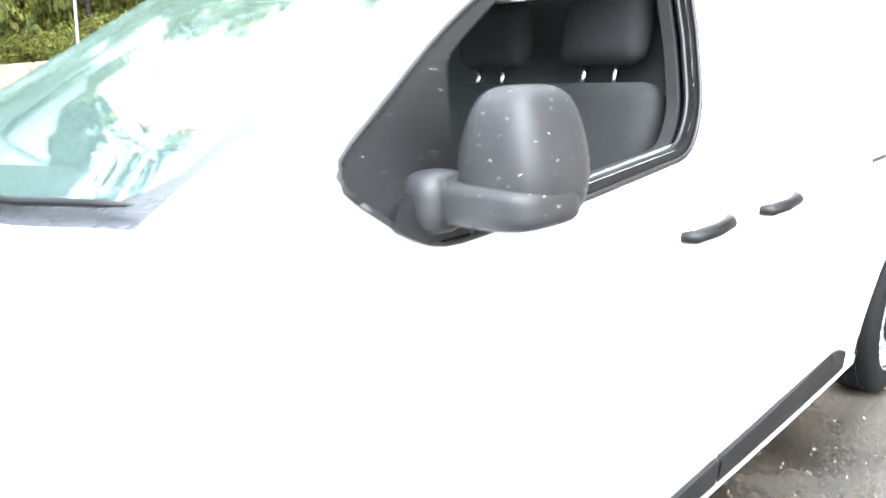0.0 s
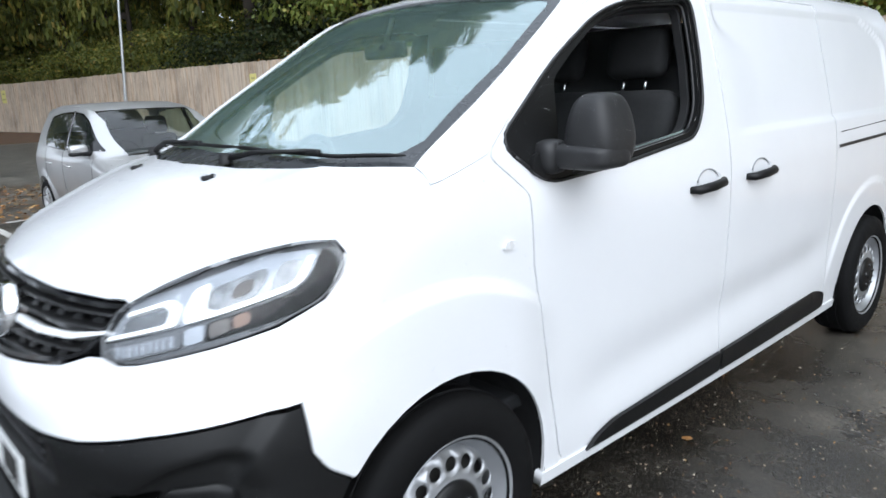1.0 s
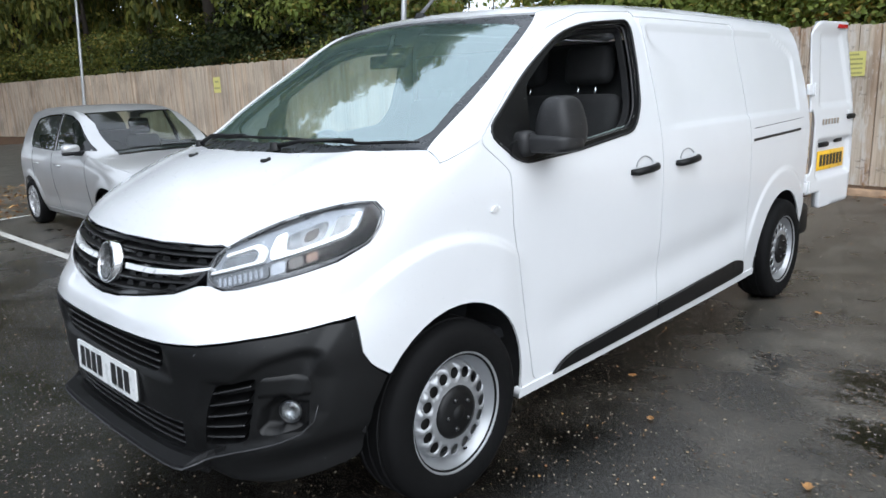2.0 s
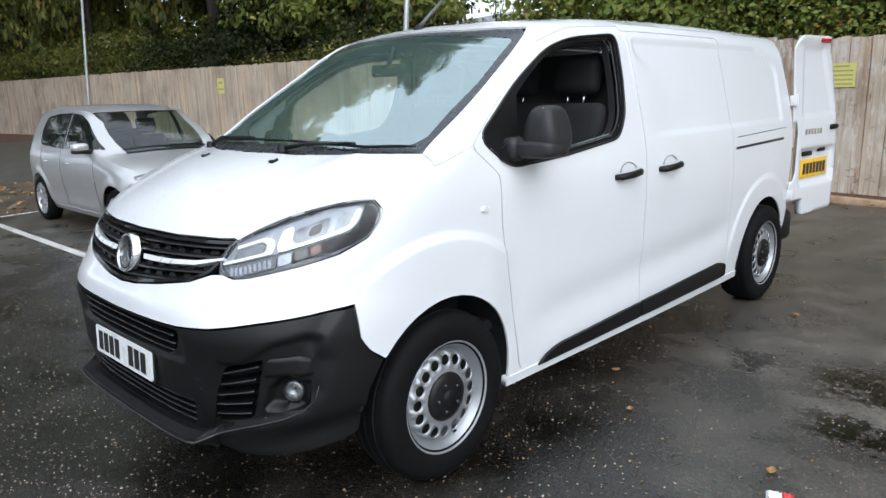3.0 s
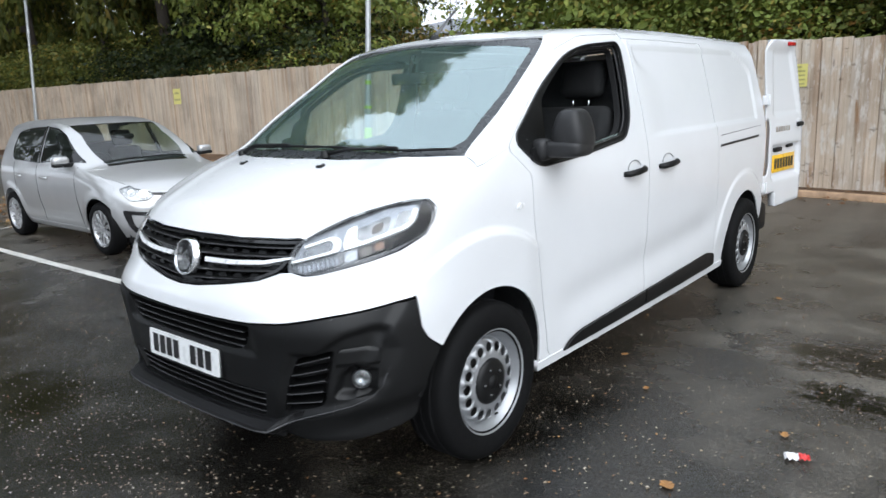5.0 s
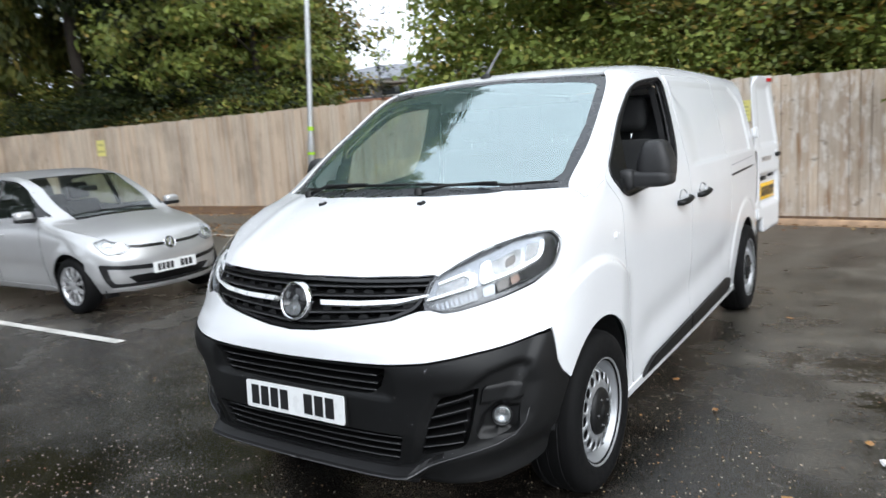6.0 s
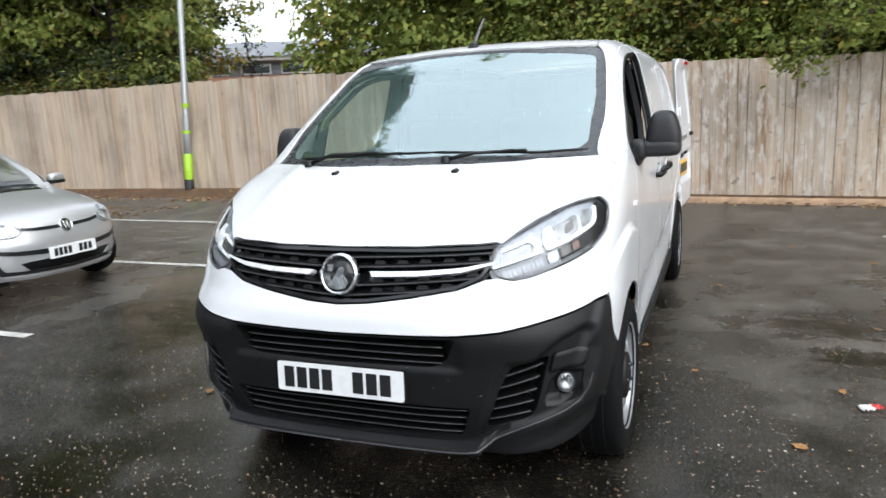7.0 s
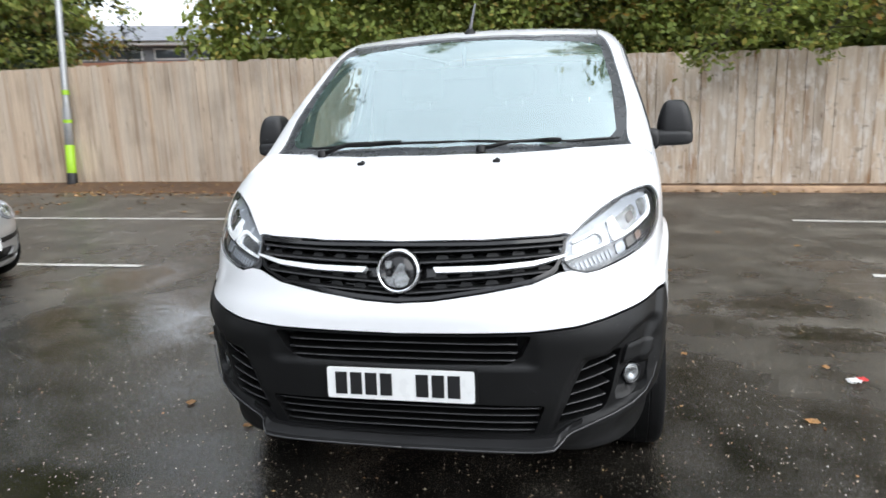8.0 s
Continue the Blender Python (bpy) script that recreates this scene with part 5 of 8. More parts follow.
# head lamps: black tub, reflector bowls, light guides, clear lens
for sx in (-1, 1):
    lu = rounded(lamp_u if sx > 0 else neg(lamp_u))
    lamp = part("head_lamp", VAN.sheet("front", [lu], step=0.03, lift=-0.022, thick=0.0, inset=-0.003), LAMP_BASE, van, "swept-back clear head lamp")

    def u_of(x, z):
        return float(xs_to_u(np.array([x]), np.array([z]))[0])

    def patch_in(name, pts, mat, lift, thick, r=0.012, dish=None, step=0.015, label=""):
        # points as (share of the lamp's length, height share) turned into outline points
        q = []
        for s, h in pts:
            u = lamp_u[0][0] + s * (1.070 - lamp_u[0][0])
            zb, zt = 0.925 + 0.115 * max(0, s - 0.1) / 0.9, 1.035 + 0.118 * min(1, s / 0.75)
            q.append((u, zb + h * (zt - zb)))
        lp = rounded(q, r)
        piece = VAN.sheet("front", [lp], step=step, lift=lift * 0.55, thick=thick * 0.5, inset=0, dish=dish)
        return part(name, piece if sx > 0 else flipped(piece), mat, lamp, label)
    patch_in("lamp_shelf", [(0.00, 0.34), (0.30, 0.36), (0.62, 0.38), (0.86, 0.50), (0.93, 0.80), (0.90, 0.99), (0.70, 1.0), (0.35, 0.99), (0.02, 0.99)], UPPER_GREY, -0.036, 0.02)
    patch_in("reflector_bowl", [(0.07, 0.44), (0.27, 0.46), (0.29, 0.70), (0.09, 0.70)], BOWL, -0.030, 0.02, 0.02)
    patch_in("reflector_bowl", [(0.42, 0.44), (0.66, 0.46), (0.72, 0.84), (0.46, 0.80)], BOWL, -0.032, 0.03, 0.04)
    patch_in("reflector_bowl", [(0.70, 0.46), (0.80, 0.50), (0.87, 0.82), (0.76, 0.84)], BOWL, -0.032, 0.03, 0.02)
    patch_in("light_guide", [(0.01, 0.33), (0.34, 0.37), (0.355, 0.66), (0.30, 0.80), (0.10, 0.78), (0.10, 0.71), (0.27, 0.73), (0.305, 0.62), (0.295, 0.44), (0.02, 0.41)], DRL, -0.018, 0.02, 0.012, label="white light guide")
    patch_in("light_guide", [(0.37, 0.36), (0.50, 0.355), (0.80, 0.38), (0.85, 0.48), (0.905, 0.84), (0.875, 0.86), (0.81, 0.50), (0.76, 0.455), (0.50, 0.43), (0.455, 0.50), (0.47, 0.86), (0.40, 0.84), (0.365, 0.55)], DRL, -0.018, 0.02, 0.012, label="white light guide")
    patch_in("projector_trim", [(0.55, 0.54), (0.63, 0.55), (0.65, 0.74), (0.57, 0.73)], LAMP_DARK, -0.027, 0.02, 0.02)
    patch_in("projector_trim", [(0.385, 0.66), (0.43, 0.66), (0.44, 0.84), (0.39, 0.84)], UPPER_GREY, -0.026, 0.02, 0.01)
    patch_in("lower_reflector", [(0.03, 0.04), (0.12, 0.01), (0.36, 0.02), (0.36, 0.29), (0.02, 0.28)], LAMP_BASE, -0.026, 0.02, 0.01)
    for k in range(9):
        patch_in("reflector_flute", [(0.075 + 0.03 * k, 0.05), (0.092 + 0.03 * k, 0.05), (0.086 + 0.03 * k, 0.25), (0.069 + 0.03 * k, 0.25)], UPPER_GREY, -0.022, 0.006, 0.002)
    patch_in("lower_reflector", [(0.37, 0.03), (0.45, 0.03), (0.45, 0.29), (0.37, 0.29)], UPPER_GREY, -0.026, 0.02, 0.01)
    patch_in("lower_reflector", [(0.47, 0.05), (0.55, 0.06), (0.55, 0.28), (0.47, 0.28)], LAMP_DARK, -0.026, 0.02, 0.01)
    patch_in("indicator_reflector", [(0.565, 0.07), (0.63, 0.08), (0.63, 0.27), (0.565, 0.27)], ORANGE_IN, -0.022, 0.02, 0.01, label="dull amber indicator reflector")
    patch_in("lamp_end_trim", [(0.45, 0.0), (0.70, -0.02), (0.90, 0.0), (0.985, 0.20), (1.0, 0.60), (0.99, 0.86), (0.94, 0.99), (0.915, 0.84), (0.875, 0.50), (0.80, 0.33), (0.46, 0.30)], LAMP_BLACK, -0.030, 0.02, 0.01, label="black lower and outer trim")
    patch_in("inner_end", [(0.0, 0.02), (0.05, 0.0), (0.02, 0.30), (-0.01, 0.30)], LAMP_BASE, -0.020, 0.01, 0.002)
    lens = part("lens", VAN.sheet("front", [lu], step=0.02, lift=0.0015, thick=0.0, inset=0.002), LENS, lamp, "clear curved lens, beaded with rain")
    lens.visible_shadow = False
    part("lens_rim", VAN.sheet("front", [lu, shrink(resample(lu, 0.02), 0.003)], step=0.008, lift=-0.001, thick=0.007, inset=0), plain("lamp_rim", (0.12, 0.122, 0.128), 0.3), lamp)

# ------------------------------------------------ flanks: windows, mirrors, handles, strips
for door, sx in ((door_l, 1), (door_r, -1)):
    def put(name, piece, mat, parent=door, label="", smooth=True):
        return part(name, piece if sx > 0 else flipped(piece), mat, parent, label, smooth=smooth)
    win, opn = rounded(VAN.side(WINDOW)), rounded(VAN.side(OPENING))
    frame_ob = put("window_surround", VAN.sheet("hull", [win, opn], step=0.02, lift=-0.004, thick=0.03, inset=0.0005), PLASTIC, label="black window surround and mirror triangle")
    ch = np.array([q for q in resample(win, 0.03)])
    put("window_seal", VAN.line("hull", np.concatenate([ch, ch[:1]]), 0.006, 0.001), SEAL, frame_ob)
    co = resample(opn, 0.03)
    put("inner_seal", VAN.line("hull", np.concatenate([co, co[:1]]), 0.006, -0.026), SEAL, frame_ob)
    put("window_run", VAN.sheet("hull", [shrink(resample(opn, 0.03), -0.004), shrink(resample(opn, 0.03), 0.009)], step=0.02, lift=-0.045, thick=0.03, inset=0), DARK, frame_ob)
    put("door_lining", VAN.sheet("hull", [rounded(VAN.side([(1.42, 0.42), (2.36, 0.42), (2.40, 1.30), (2.30, 1.80), (1.90, 1.77), (1.66, 1.69), (1.30, 1.42), (1.25, 1.25)])), shrink(resample(opn, 0.03), 0.004)], step=0.05, lift=-0.07, thick=0, inset=0), TRIM, label="dark grey door lining")
    if sx < 0:
        pane = put("door_glass", VAN.sheet("hull", [shrink(resample(opn, 0.03), -0.004)], step=0.06, lift=-0.020, thick=0, inset=0), TINT, frame_ob, "raised door window glass")
        pane.visible_shadow = False
    else:
        low = rounded(VAN.side([(1.37, 1.236), (1.70, 1.247), (2.13, 1.292), (2.15, 1.31), (1.70, 1.262), (1.37, 1.252)]))
        put("door_glass", VAN.sheet("hull", [low], step=0.03, lift=-0.028, thick=0.005, inset=0), glass("lowered_glass_edge", (0.6, 0.75, 0.70), 1.6, 0.3, (0.5, 0.62, 0.6)), frame_ob, "top edge of the lowered window")
    # mirror on its arm
    def pebble(c, h, power, taper=0.0, seg=10):
        """A rounded block about c with half sizes h; taper draws it in towards the top."""
        bm = bmesh.new()
        bmesh.ops.create_cube(bm, size=2)
        bmesh.ops.subdivide_edges(bm, edges=bm.edges[:], cuts=seg, use_grid_fill=True)
        for v in bm.verts:
            q = v.co / max((abs(v.co.x) ** power + abs(v.co.y) ** power + abs(v.co.z) ** power) ** (1 / power), 1e-6)
            k = 1 - taper * float(ease(np.float64(q.z), -0.3, 1.0))
            v.co = Vector((c[0] + q.x * h[0] * k, c[1] + q.y * h[1] * (1 - 0.5 * (1 - k)), c[2] + q.z * h[2]))
        out = [tuple(v.co) for v in bm.verts], [[v.index for v in f.verts] for f in bm.faces]
        bm.free()
        return out
    mir = put("wing_mirror", pebble((0.978, 1.380, 1.284), (0.118, 0.088, 0.038), 4.0), MIRROR_SHELL, label="black plastic door mirror beaded with rain")
    put("mirror_housing", pebble((1.016, 1.398, 1.352), (0.080, 0.092, 0.104), 3.6, 0.26), MIRROR_SHELL, mir, "rounded black mirror housing")
    put("mirror_hub", pebble((0.905, 1.318, 1.282), (0.040, 0.052, 0.050), 3.0), MIRROR_SHELL, mir)
    put("mirror_foot", VAN.sheet("hull", [rounded(VAN.side([(1.22, 1.25), (1.28, 1.218), (1.38, 1.225), (1.385, 1.275), (1.32, 1.30), (1.25, 1.295)]), 0.02)], step=0.012, lift=0.014, thick=0.025, inset=0), PLASTIC, mir)
    put("mirror_glass", block((0.962, 1.466, 1.285), (1.052, 1.4835, 1.415), 0.004), MIRROR, mir)
    put("mirror_seam", tube([(0.945, 1.300, 1.245), (0.945, 1.298, 1.325)], 0.0025, 6), SEAL, mir)
    put("mirror_seam", tube([(0.945, 1.299, 1.262), (1.0, 1.300, 1.260), (1.0, 1.300, 1.245)], 0.0025, 6), SEAL, mir)


CUP_SHADE = plain("cup_shadow_grey", (0.30, 0.305, 0.31), 0.5)


def handle(door, y, sx):
    def put(name, piece, mat, parent, label=""):
        return part(name, piece if sx > 0 else flipped(piece), mat, parent, label)
    x = float(cast(np.array([(1.6, y + 0.12, 1.10)]), np.array([(-1.0, 0, 0)]), 0, 1.5, 150)[0][0])
    grip = put("door_handle", tube([(x - 0.005, y, 1.088), (x + 0.022, y + 0.025, 1.088), (x + 0.034, y + 0.11, 1.093), (x + 0.030, y + 0.19, 1.098), (x + 0.008, y + 0.235, 1.101)], [0.013, 0.017, 0.0175, 0.017, 0.013], 10), PLASTIC, door, "black pull handle")
    cup = VAN.sheet("hull", [rounded(VAN.side([(y + 0.03, 1.075), (y + 0.12, 1.045), (y + 0.20, 1.08), (y + 0.205, 1.13), (y + 0.12, 1.155), (y + 0.045, 1.125)]), 0.04)], step=0.012, lift=0.001, thick=0, inset=0,
                    dish=lambda p: 0.002 + 0.009 * ease(np.hypot((p[:, 1] - y - 0.12) / 1.3, p[:, 2] - 1.10), 0.045, 0.055) - 0.011 * ease(np.hypot((p[:, 1] - y - 0.12) / 1.3, p[:, 2] - 1.10), 0.066, 0.058))
    put("handle_cup", cup, WHITE, grip, "white finger recess")
    # shadow over the top of the recess, drawn as a thin grey bar
    rim = VAN.side([(y + 0.12 + 0.078 * math.cos(t), 1.103 + 0.050 * math.sin(t)) for t in np.linspace(0.15, math.pi - 0.15, 14)])
    put("cup_rim", VAN.line("hull", [q[:2] for q in rim], 0.0032, 0.003), CUP_SHADE, grip)


for sx, d, s in ((1, door_l, slide_l), (-1, door_r, slide_r)):
    handle(d, 2.10, sx)
    handle(s, 2.545, sx)

for sx, owner_d, owner_s, owner_q in ((1, door_l, slide_l, quarter_l), (-1, door_r, slide_r, quarter_r)):
    def put(name, piece, mat, parent, label=""):
        return part(name, piece if sx > 0 else flipped(piece), mat, parent, label)

    def swell(p):
        return 0.016 * ease(p[:, 2], 0.27, 0.29) * ease(p[:, 2], 0.405, 0.375) + 0.0 * p[:, 1]
    put("side_strip", VAN.sheet("hull", [rounded(VAN.side([(1.50, 0.280, 0.02), (1.565, 0.325, 0.05), (1.66, 0.350, 0.05), (2.415, 0.378), (2.415, 0.290)]))], step=0.018, lift=0.004, thick=0.014, inset=0.001, dish=swell), PLASTIC, owner_d, "black rubbing strip")
    put("side_strip", VAN.sheet("hull", [rounded(VAN.side([(2.432, 0.290), (2.432, 0.379), (3.43, 0.405, 0.03), (3.53, 0.385, 0.04), (3.545, 0.30, 0.02)]))], step=0.018, lift=0.004, thick=0.014, inset=0.001, dish=swell), PLASTIC, owner_s, "black rubbing strip")
    put("sill", VAN.sheet("hull", [rounded(VAN.side([(1.285, 0.246), (1.285, 0.288), (3.76, 0.288), (3.76, 0.246)]))], step=0.03, lift=0.007, thick=0.03, inset=0), WHITE, van, "white sill below the doors")
    put("slide_rail", VAN.sheet("hull", [rounded(VAN.side([(3.57, 1.118), (3.57, 1.134), (4.44, 1.146), (4.44, 1.130)]), 0.004)], step=0.03, lift=0.002, thick=0.01, inset=0), SEAL, owner_q, "black sliding door rail")
    put("rail_seam", VAN.line("hull", VAN.side([(3.6 + 0.1 * k, 1.195 + 0.002 * k) for k in range(10)]), 0.0022, 0.0), SEAL, owner_q)
    ind = put("side_indicator", VAN.sheet("hull", [rounded(VAN.side([(1.092, 1.052), (1.108, 1.074), (1.143, 1.070), (1.130, 1.048)]), 0.010)], step=0.008, lift=0.008, thick=0.014, inset=0), SATIN, van, "small clear side indicator")
    # wheel arch liner
    a0 = [(ARCH_RAD + 0.02, x) for x in (0.885, 0.60)]
    for c in (ARCH_F, ARCH_R):
        for nm, prof in (("arch_liner", [(ARCH_RAD + 0.012, 0.885), (ARCH_RAD + 0.012, 0.58)]), ("arch_back", [(ARCH_RAD + 0.012, 0.58), (0.10, 0.56)])):
            liner = lathe(prof, 40)
            keep = [f for f in liner[1] if min(liner[0][i][2] for i in f) > (0.02 if max(liner[0][i][1] for i in f) < -0.2 and c is ARCH_F else -0.12)]
            put(nm, (([(v[0], v[1] + c[0], v[2] + c[1]) for v in liner[0]], keep)), DARK, van, "dark wheel arch liner")
part("floor_pan", block((-0.70, 1.30, 0.21), (0.70, 4.62, 0.27), 0.02), DARK, van)
part("rear_bumper", join(block((-0.885, 4.56, 0.34), (0.885, 4.80, 0.58), 0.05, 3)), PLASTIC, van, "black plastic rear bumper")

# ------------------------------------------------ wheels
rim_loops = [disc_loop(0, 0, 0.186, 64), disc_loop(0, 0, 0.080, 40)] + [disc_loop(0.149 * math.cos(2 * math.pi * k / 16), 0.149 * math.sin(2 * math.pi * k / 16), 0.0218, 16) for k in range(16)]
dish_of = curve([(0.0, 0.030), (0.08, 0.030), (0.105, 0.018), (0.125, 0.020), (0.172, 0.013), (0.180, -0.004), (0.186, -0.022)])


def van_wheel():
    w = thing("wheel", "", "")
    tyre = [(0.196, -0.09), (0.222, -0.104), (0.262, -0.112), (0.305, -0.110), (0.328, -0.098), (0.339, -0.080), (0.343, -0.04), (0.343, 0.04), (0.339, 0.080), (0.331, 0.096), (0.312, 0.108), (0.290, 0.1125), (0.262, 0.113), (0.240, 0.109), (0.226, 0.103), (0.214, 0.094)]
    t = part("tyre", lathe(tyre, 72), RUBBER, w, "black road tyre, wet")
    grooves = []
    for x in (-0.05, 0.0, 0.05):
        grooves.append(lathe([(0.3445, x - 0.005), (0.338, x), (0.3445, x + 0.005)], 48))
    part("tread_groove", join(*grooves), DARK, t)
    r = part("rim", lathe([(0.160, -0.08), (0.190, -0.07), (0.192, 0.03), (0.198, 0.052), (0.212, 0.070), (0.222, 0.086), (0.229, 0.097), (0.231, 0.103), (0.227, 0.106), (0.220, 0.098), (0.207, 0.076), (0.199, 0.062), (0.191, 0.050), (0.184, 0.044)], 72), STEEL, w, "silver pressed steel rim")
    uv, f = flat_mesh(rim_loops, 0.016)
    rr = np.hypot(uv[:, 0], uv[:, 1])
    d = dish_of(rr) + 0.066
    k = len(uv)
    verts = [(d[i], uv[i, 0], uv[i, 1]) for i in range(k)] + [(d[i] - 0.006, uv[i, 0], uv[i, 1]) for i in range(k)]
    a = [Vector(verts[i]) for i in f[0]]
    if (a[1] - a[0]).cross(a[2] - a[0]).x < 0:
        f = f[:, ::-1]
    faces = [tuple(t_) for t_ in f]
    have = {(t_[i], t_[(i + 1) % 3]) for t_ in faces for i in range(3)}
    faces += [(p, k + p, k + q, q) for p, q in have if (q, p) not in have]
    part("wheel_disc", (verts, faces), STEEL, r, "steel disc with round vent holes")
    cap = part("hub_cap", lathe([(0.0, 0.112), (0.024, 0.112), (0.028, 0.107), (0.034, 0.106), (0.074, 0.104), (0.094, 0.099), (0.100, 0.090), (0.100, 0.07)], 40), PLASTIC, w, "black plastic hub cap")
    for b in range(5):
        t_ = 2 * math.pi * b / 5 + 0.3
        part("wheel_bolt", lathe([(0.0, 0.012), (0.007, 0.011), (0.010, 0.004), (0.010, 0.0)], 10), GLOSS_BLACK, cap, at=(0.102, 0.058 * math.cos(t_), 0.058 * math.sin(t_)))
    # brake disc, widened and blackened to put shade behind the vent holes
    part("brake_disc", lathe([(0.0, 0.034), (0.145, 0.034), (0.182, 0.012), (0.182, -0.02)], 32), plain("brake_shade_steel", (0.02, 0.019, 0.018), 0.7, metal=0.2), w, at=(0.012, 0, 0))
    part("valve", tube([(0.062, 0.0, -0.195), (0.075, 0.0, -0.186)], 0.005), RUBBER, r)
    return w


first = van_wheel()
first.name = "wheel"
first.parent = van
first.matrix_basis = pose(0.815, 0.887, 0.340, 20)
for x, y, turn in ((0.815, 4.168, 75), (-0.815, 0.887, 40), (-0.815, 4.168, 10)):
    w = copy_thing(first, (pose(x, y, 0.340, turn) if x > 0 else pose(x, y, 0.340, turn, 0, 180)))
    w.parent = van
tagged(first, "steel wheel with silver rim and black hub cap")

# ------------------------------------------------ cabin
part("bulkhead", join(block((-0.80, 2.40, 0.40), (0.80, 2.44, 1.70), 0.02), block((-0.72, 2.385, 1.32), (0.72, 2.40, 1.36), 0.01)), plain("bulkhead_grey", (0.045, 0.046, 0.048), 0.75), van, "dark bulkhead behind the seats")
part("cabin_floor", block((-0.82, 0.75, 0.50), (0.82, 2.42, 0.55), 0.01), TRIM, van)
dash = []
xs = np.linspace(-0.80, 0.80, 21)
prof = [(0.80, 1.20), (0.86, 1.245), (1.02, 1.255), (1.16, 1.235), (1.22, 1.17), (1.20, 1.05), (1.10, 0.90), (1.02, 0.60)]
dv = [(x, y + 0.05 * x * x, z - 0.02 * x * x + (0.03 * math.exp(-((x + 0.40) / 0.18) ** 2) if y > 0.9 and z > 1.1 else 0)) for x in xs for y, z in prof]
df = [(i * 8 + k, i * 8 + k + 1, (i + 1) * 8 + k + 1, (i + 1) * 8 + k) for i in range(20) for k in range(7)]
dashboard = part("dashboard", (dv, df), TRIM, van, "dark grey dashboard")
steer = part("steering_wheel", tube([(-0.40 + 0.185 * math.cos(t), 1.32 + 0.06 * math.sin(t), 1.13 + 0.175 * math.sin(t)) for t in np.linspace(0, 2 * math.pi, 33)], 0.015, 8, False), PLASTIC, van, "black steering wheel")
part("steering_boss", block((-0.46, 1.27, 1.08), (-0.34, 1.33, 1.18), 0.03), PLASTIC, steer)
part("steering_column", tube([(-0.40, 1.29, 1.12), (-0.40, 1.10, 1.02)], 0.04), PLASTIC, steer)


def seat(x, w):
    s = part("seat", block((x - w / 2, 1.60, 0.72), (x + w / 2, 2.12, 0.90), 0.06, 4), CLOTH, van, "charcoal cloth cabin seat with headrest")
    bk = moved(block((-w / 2, -0.07, 0.0), (w / 2, 0.07, 0.62), 0.06, 4), pose(x, 2.12, 0.84, -14))
    part("backrest", bk, CLOTH, s)
    part("seat_base", block((x - w / 2 + 0.03, 1.66, 0.55), (x + w / 2 - 0.03, 2.1, 0.74), 0.02), TRIM, s)
    hx = [x] if w < 0.6 else [x - 0.20, x + 0.20]
    for h in hx:
        hr = moved(block((-0.135, -0.05, 0.67), (0.135, 0.05, 0.87), 0.05, 4), pose(h, 2.12, 0.84, -14))
        head = part("headrest", hr, CLOTH, s, "padded headrest")
        for q in (-0.05, 0.05):
            part("headrest_post", moved(tube([(q, 0, 0.60), (q, 0, 0.69)], 0.006), pose(h, 2.12, 0.84, -14)), CHROME, head)
    return s


seat(-0.42, 0.50)
seat(0.36, 0.82)

# ------------------------------------------------ rear left door, swung open past a right angle
RD = pose(0.868, 4.70, 0.0, 0, 0, 90 - 5.5)   # local: u along the door from its hinge, outer face towards -y


def on_door(u, v, w):
    """u from the hinge, v height, w out of the outer face."""
    bow = -0.030 * ease(np.float64(v), 1.15, 1.90) * 1.0
    return tuple(RD @ Vector((u, -(w + float(bow)), v)))


# the outer face narrows towards the top on the free side
rd_loop = rounded([(0.0, 0.635), (0.25, 0.635, 0.01), (0.27, 0.505, 0.02), (0.80, 0.515, 0.04), (0.815, 0.75), (0.80, 1.15), (0.66, 1.70), (0.58, 1.875, 0.05), (0.08, 1.87, 0.10), (0.0, 1.78), (0.0, 1.235, 0.01), (0.07, 1.235, 0.03), (0.098, 1.16), (0.098, 0.86), (0.07, 0.79, 0.02), (0.0, 0.79, 0.01)])
uv, f = flat_mesh([rd_loop], 0.022)
relief = np.array([-0.014 * float(ease(v, 1.26, 1.285) * ease(v, 1.80, 1.76) * ease(u, 0.15, 0.18) * ease(u - (0.76 - 0.42 * max(0, v - 1.2)), 0.0, -0.03))
                   - 0.030 * float(ease(v, 0.73, 0.76) * ease(v, 1.03, 1.0) * ease(u, 0.17, 0.20) * ease(u, 0.80, 0.77)) + 0.02 * float(ease(v, 1.78, 1.86)) for u, v in uv])
k = len(uv)
dvs = [on_door(u, v, w) for (u, v), w in zip(uv, relief)] + [on_door(u, v, -0.008 - 0.047 * float(ease(u, 0.11, 0.17))) for u, v in uv]
aa = [Vector(dvs[i]) for i in f[0]]
if (aa[1] - aa[0]).cross(aa[2] - aa[0]).dot(RD.to_3x3() @ Vector((0, -1, 0))) < 0:
    f = f[:, ::-1]
dfs = [tuple(t) for t in f] + [tuple(k + i for i in reversed(t)) for t in f]
have = {(t[i], t[(i + 1) % 3]) for t in f for i in range(3)}
dfs += [(a, k + a, k + b, b) for a, b in have if (b, a) not in have]
rear_door = part("rear_door", (dvs, dfs), WHITE, van, "white rear door standing open, with a yellow number plate")


def door_box(name, u0, u1, v0, v1, w0, w1, mat, parent, r=0.004, label=""):
    b = block((u0, v0, w0), (u1, v1, w1), r)
    return part(name, ([on_door(*p) for p in b[0]], [tuple(reversed(q)) for q in b[1]]), mat, parent, label)


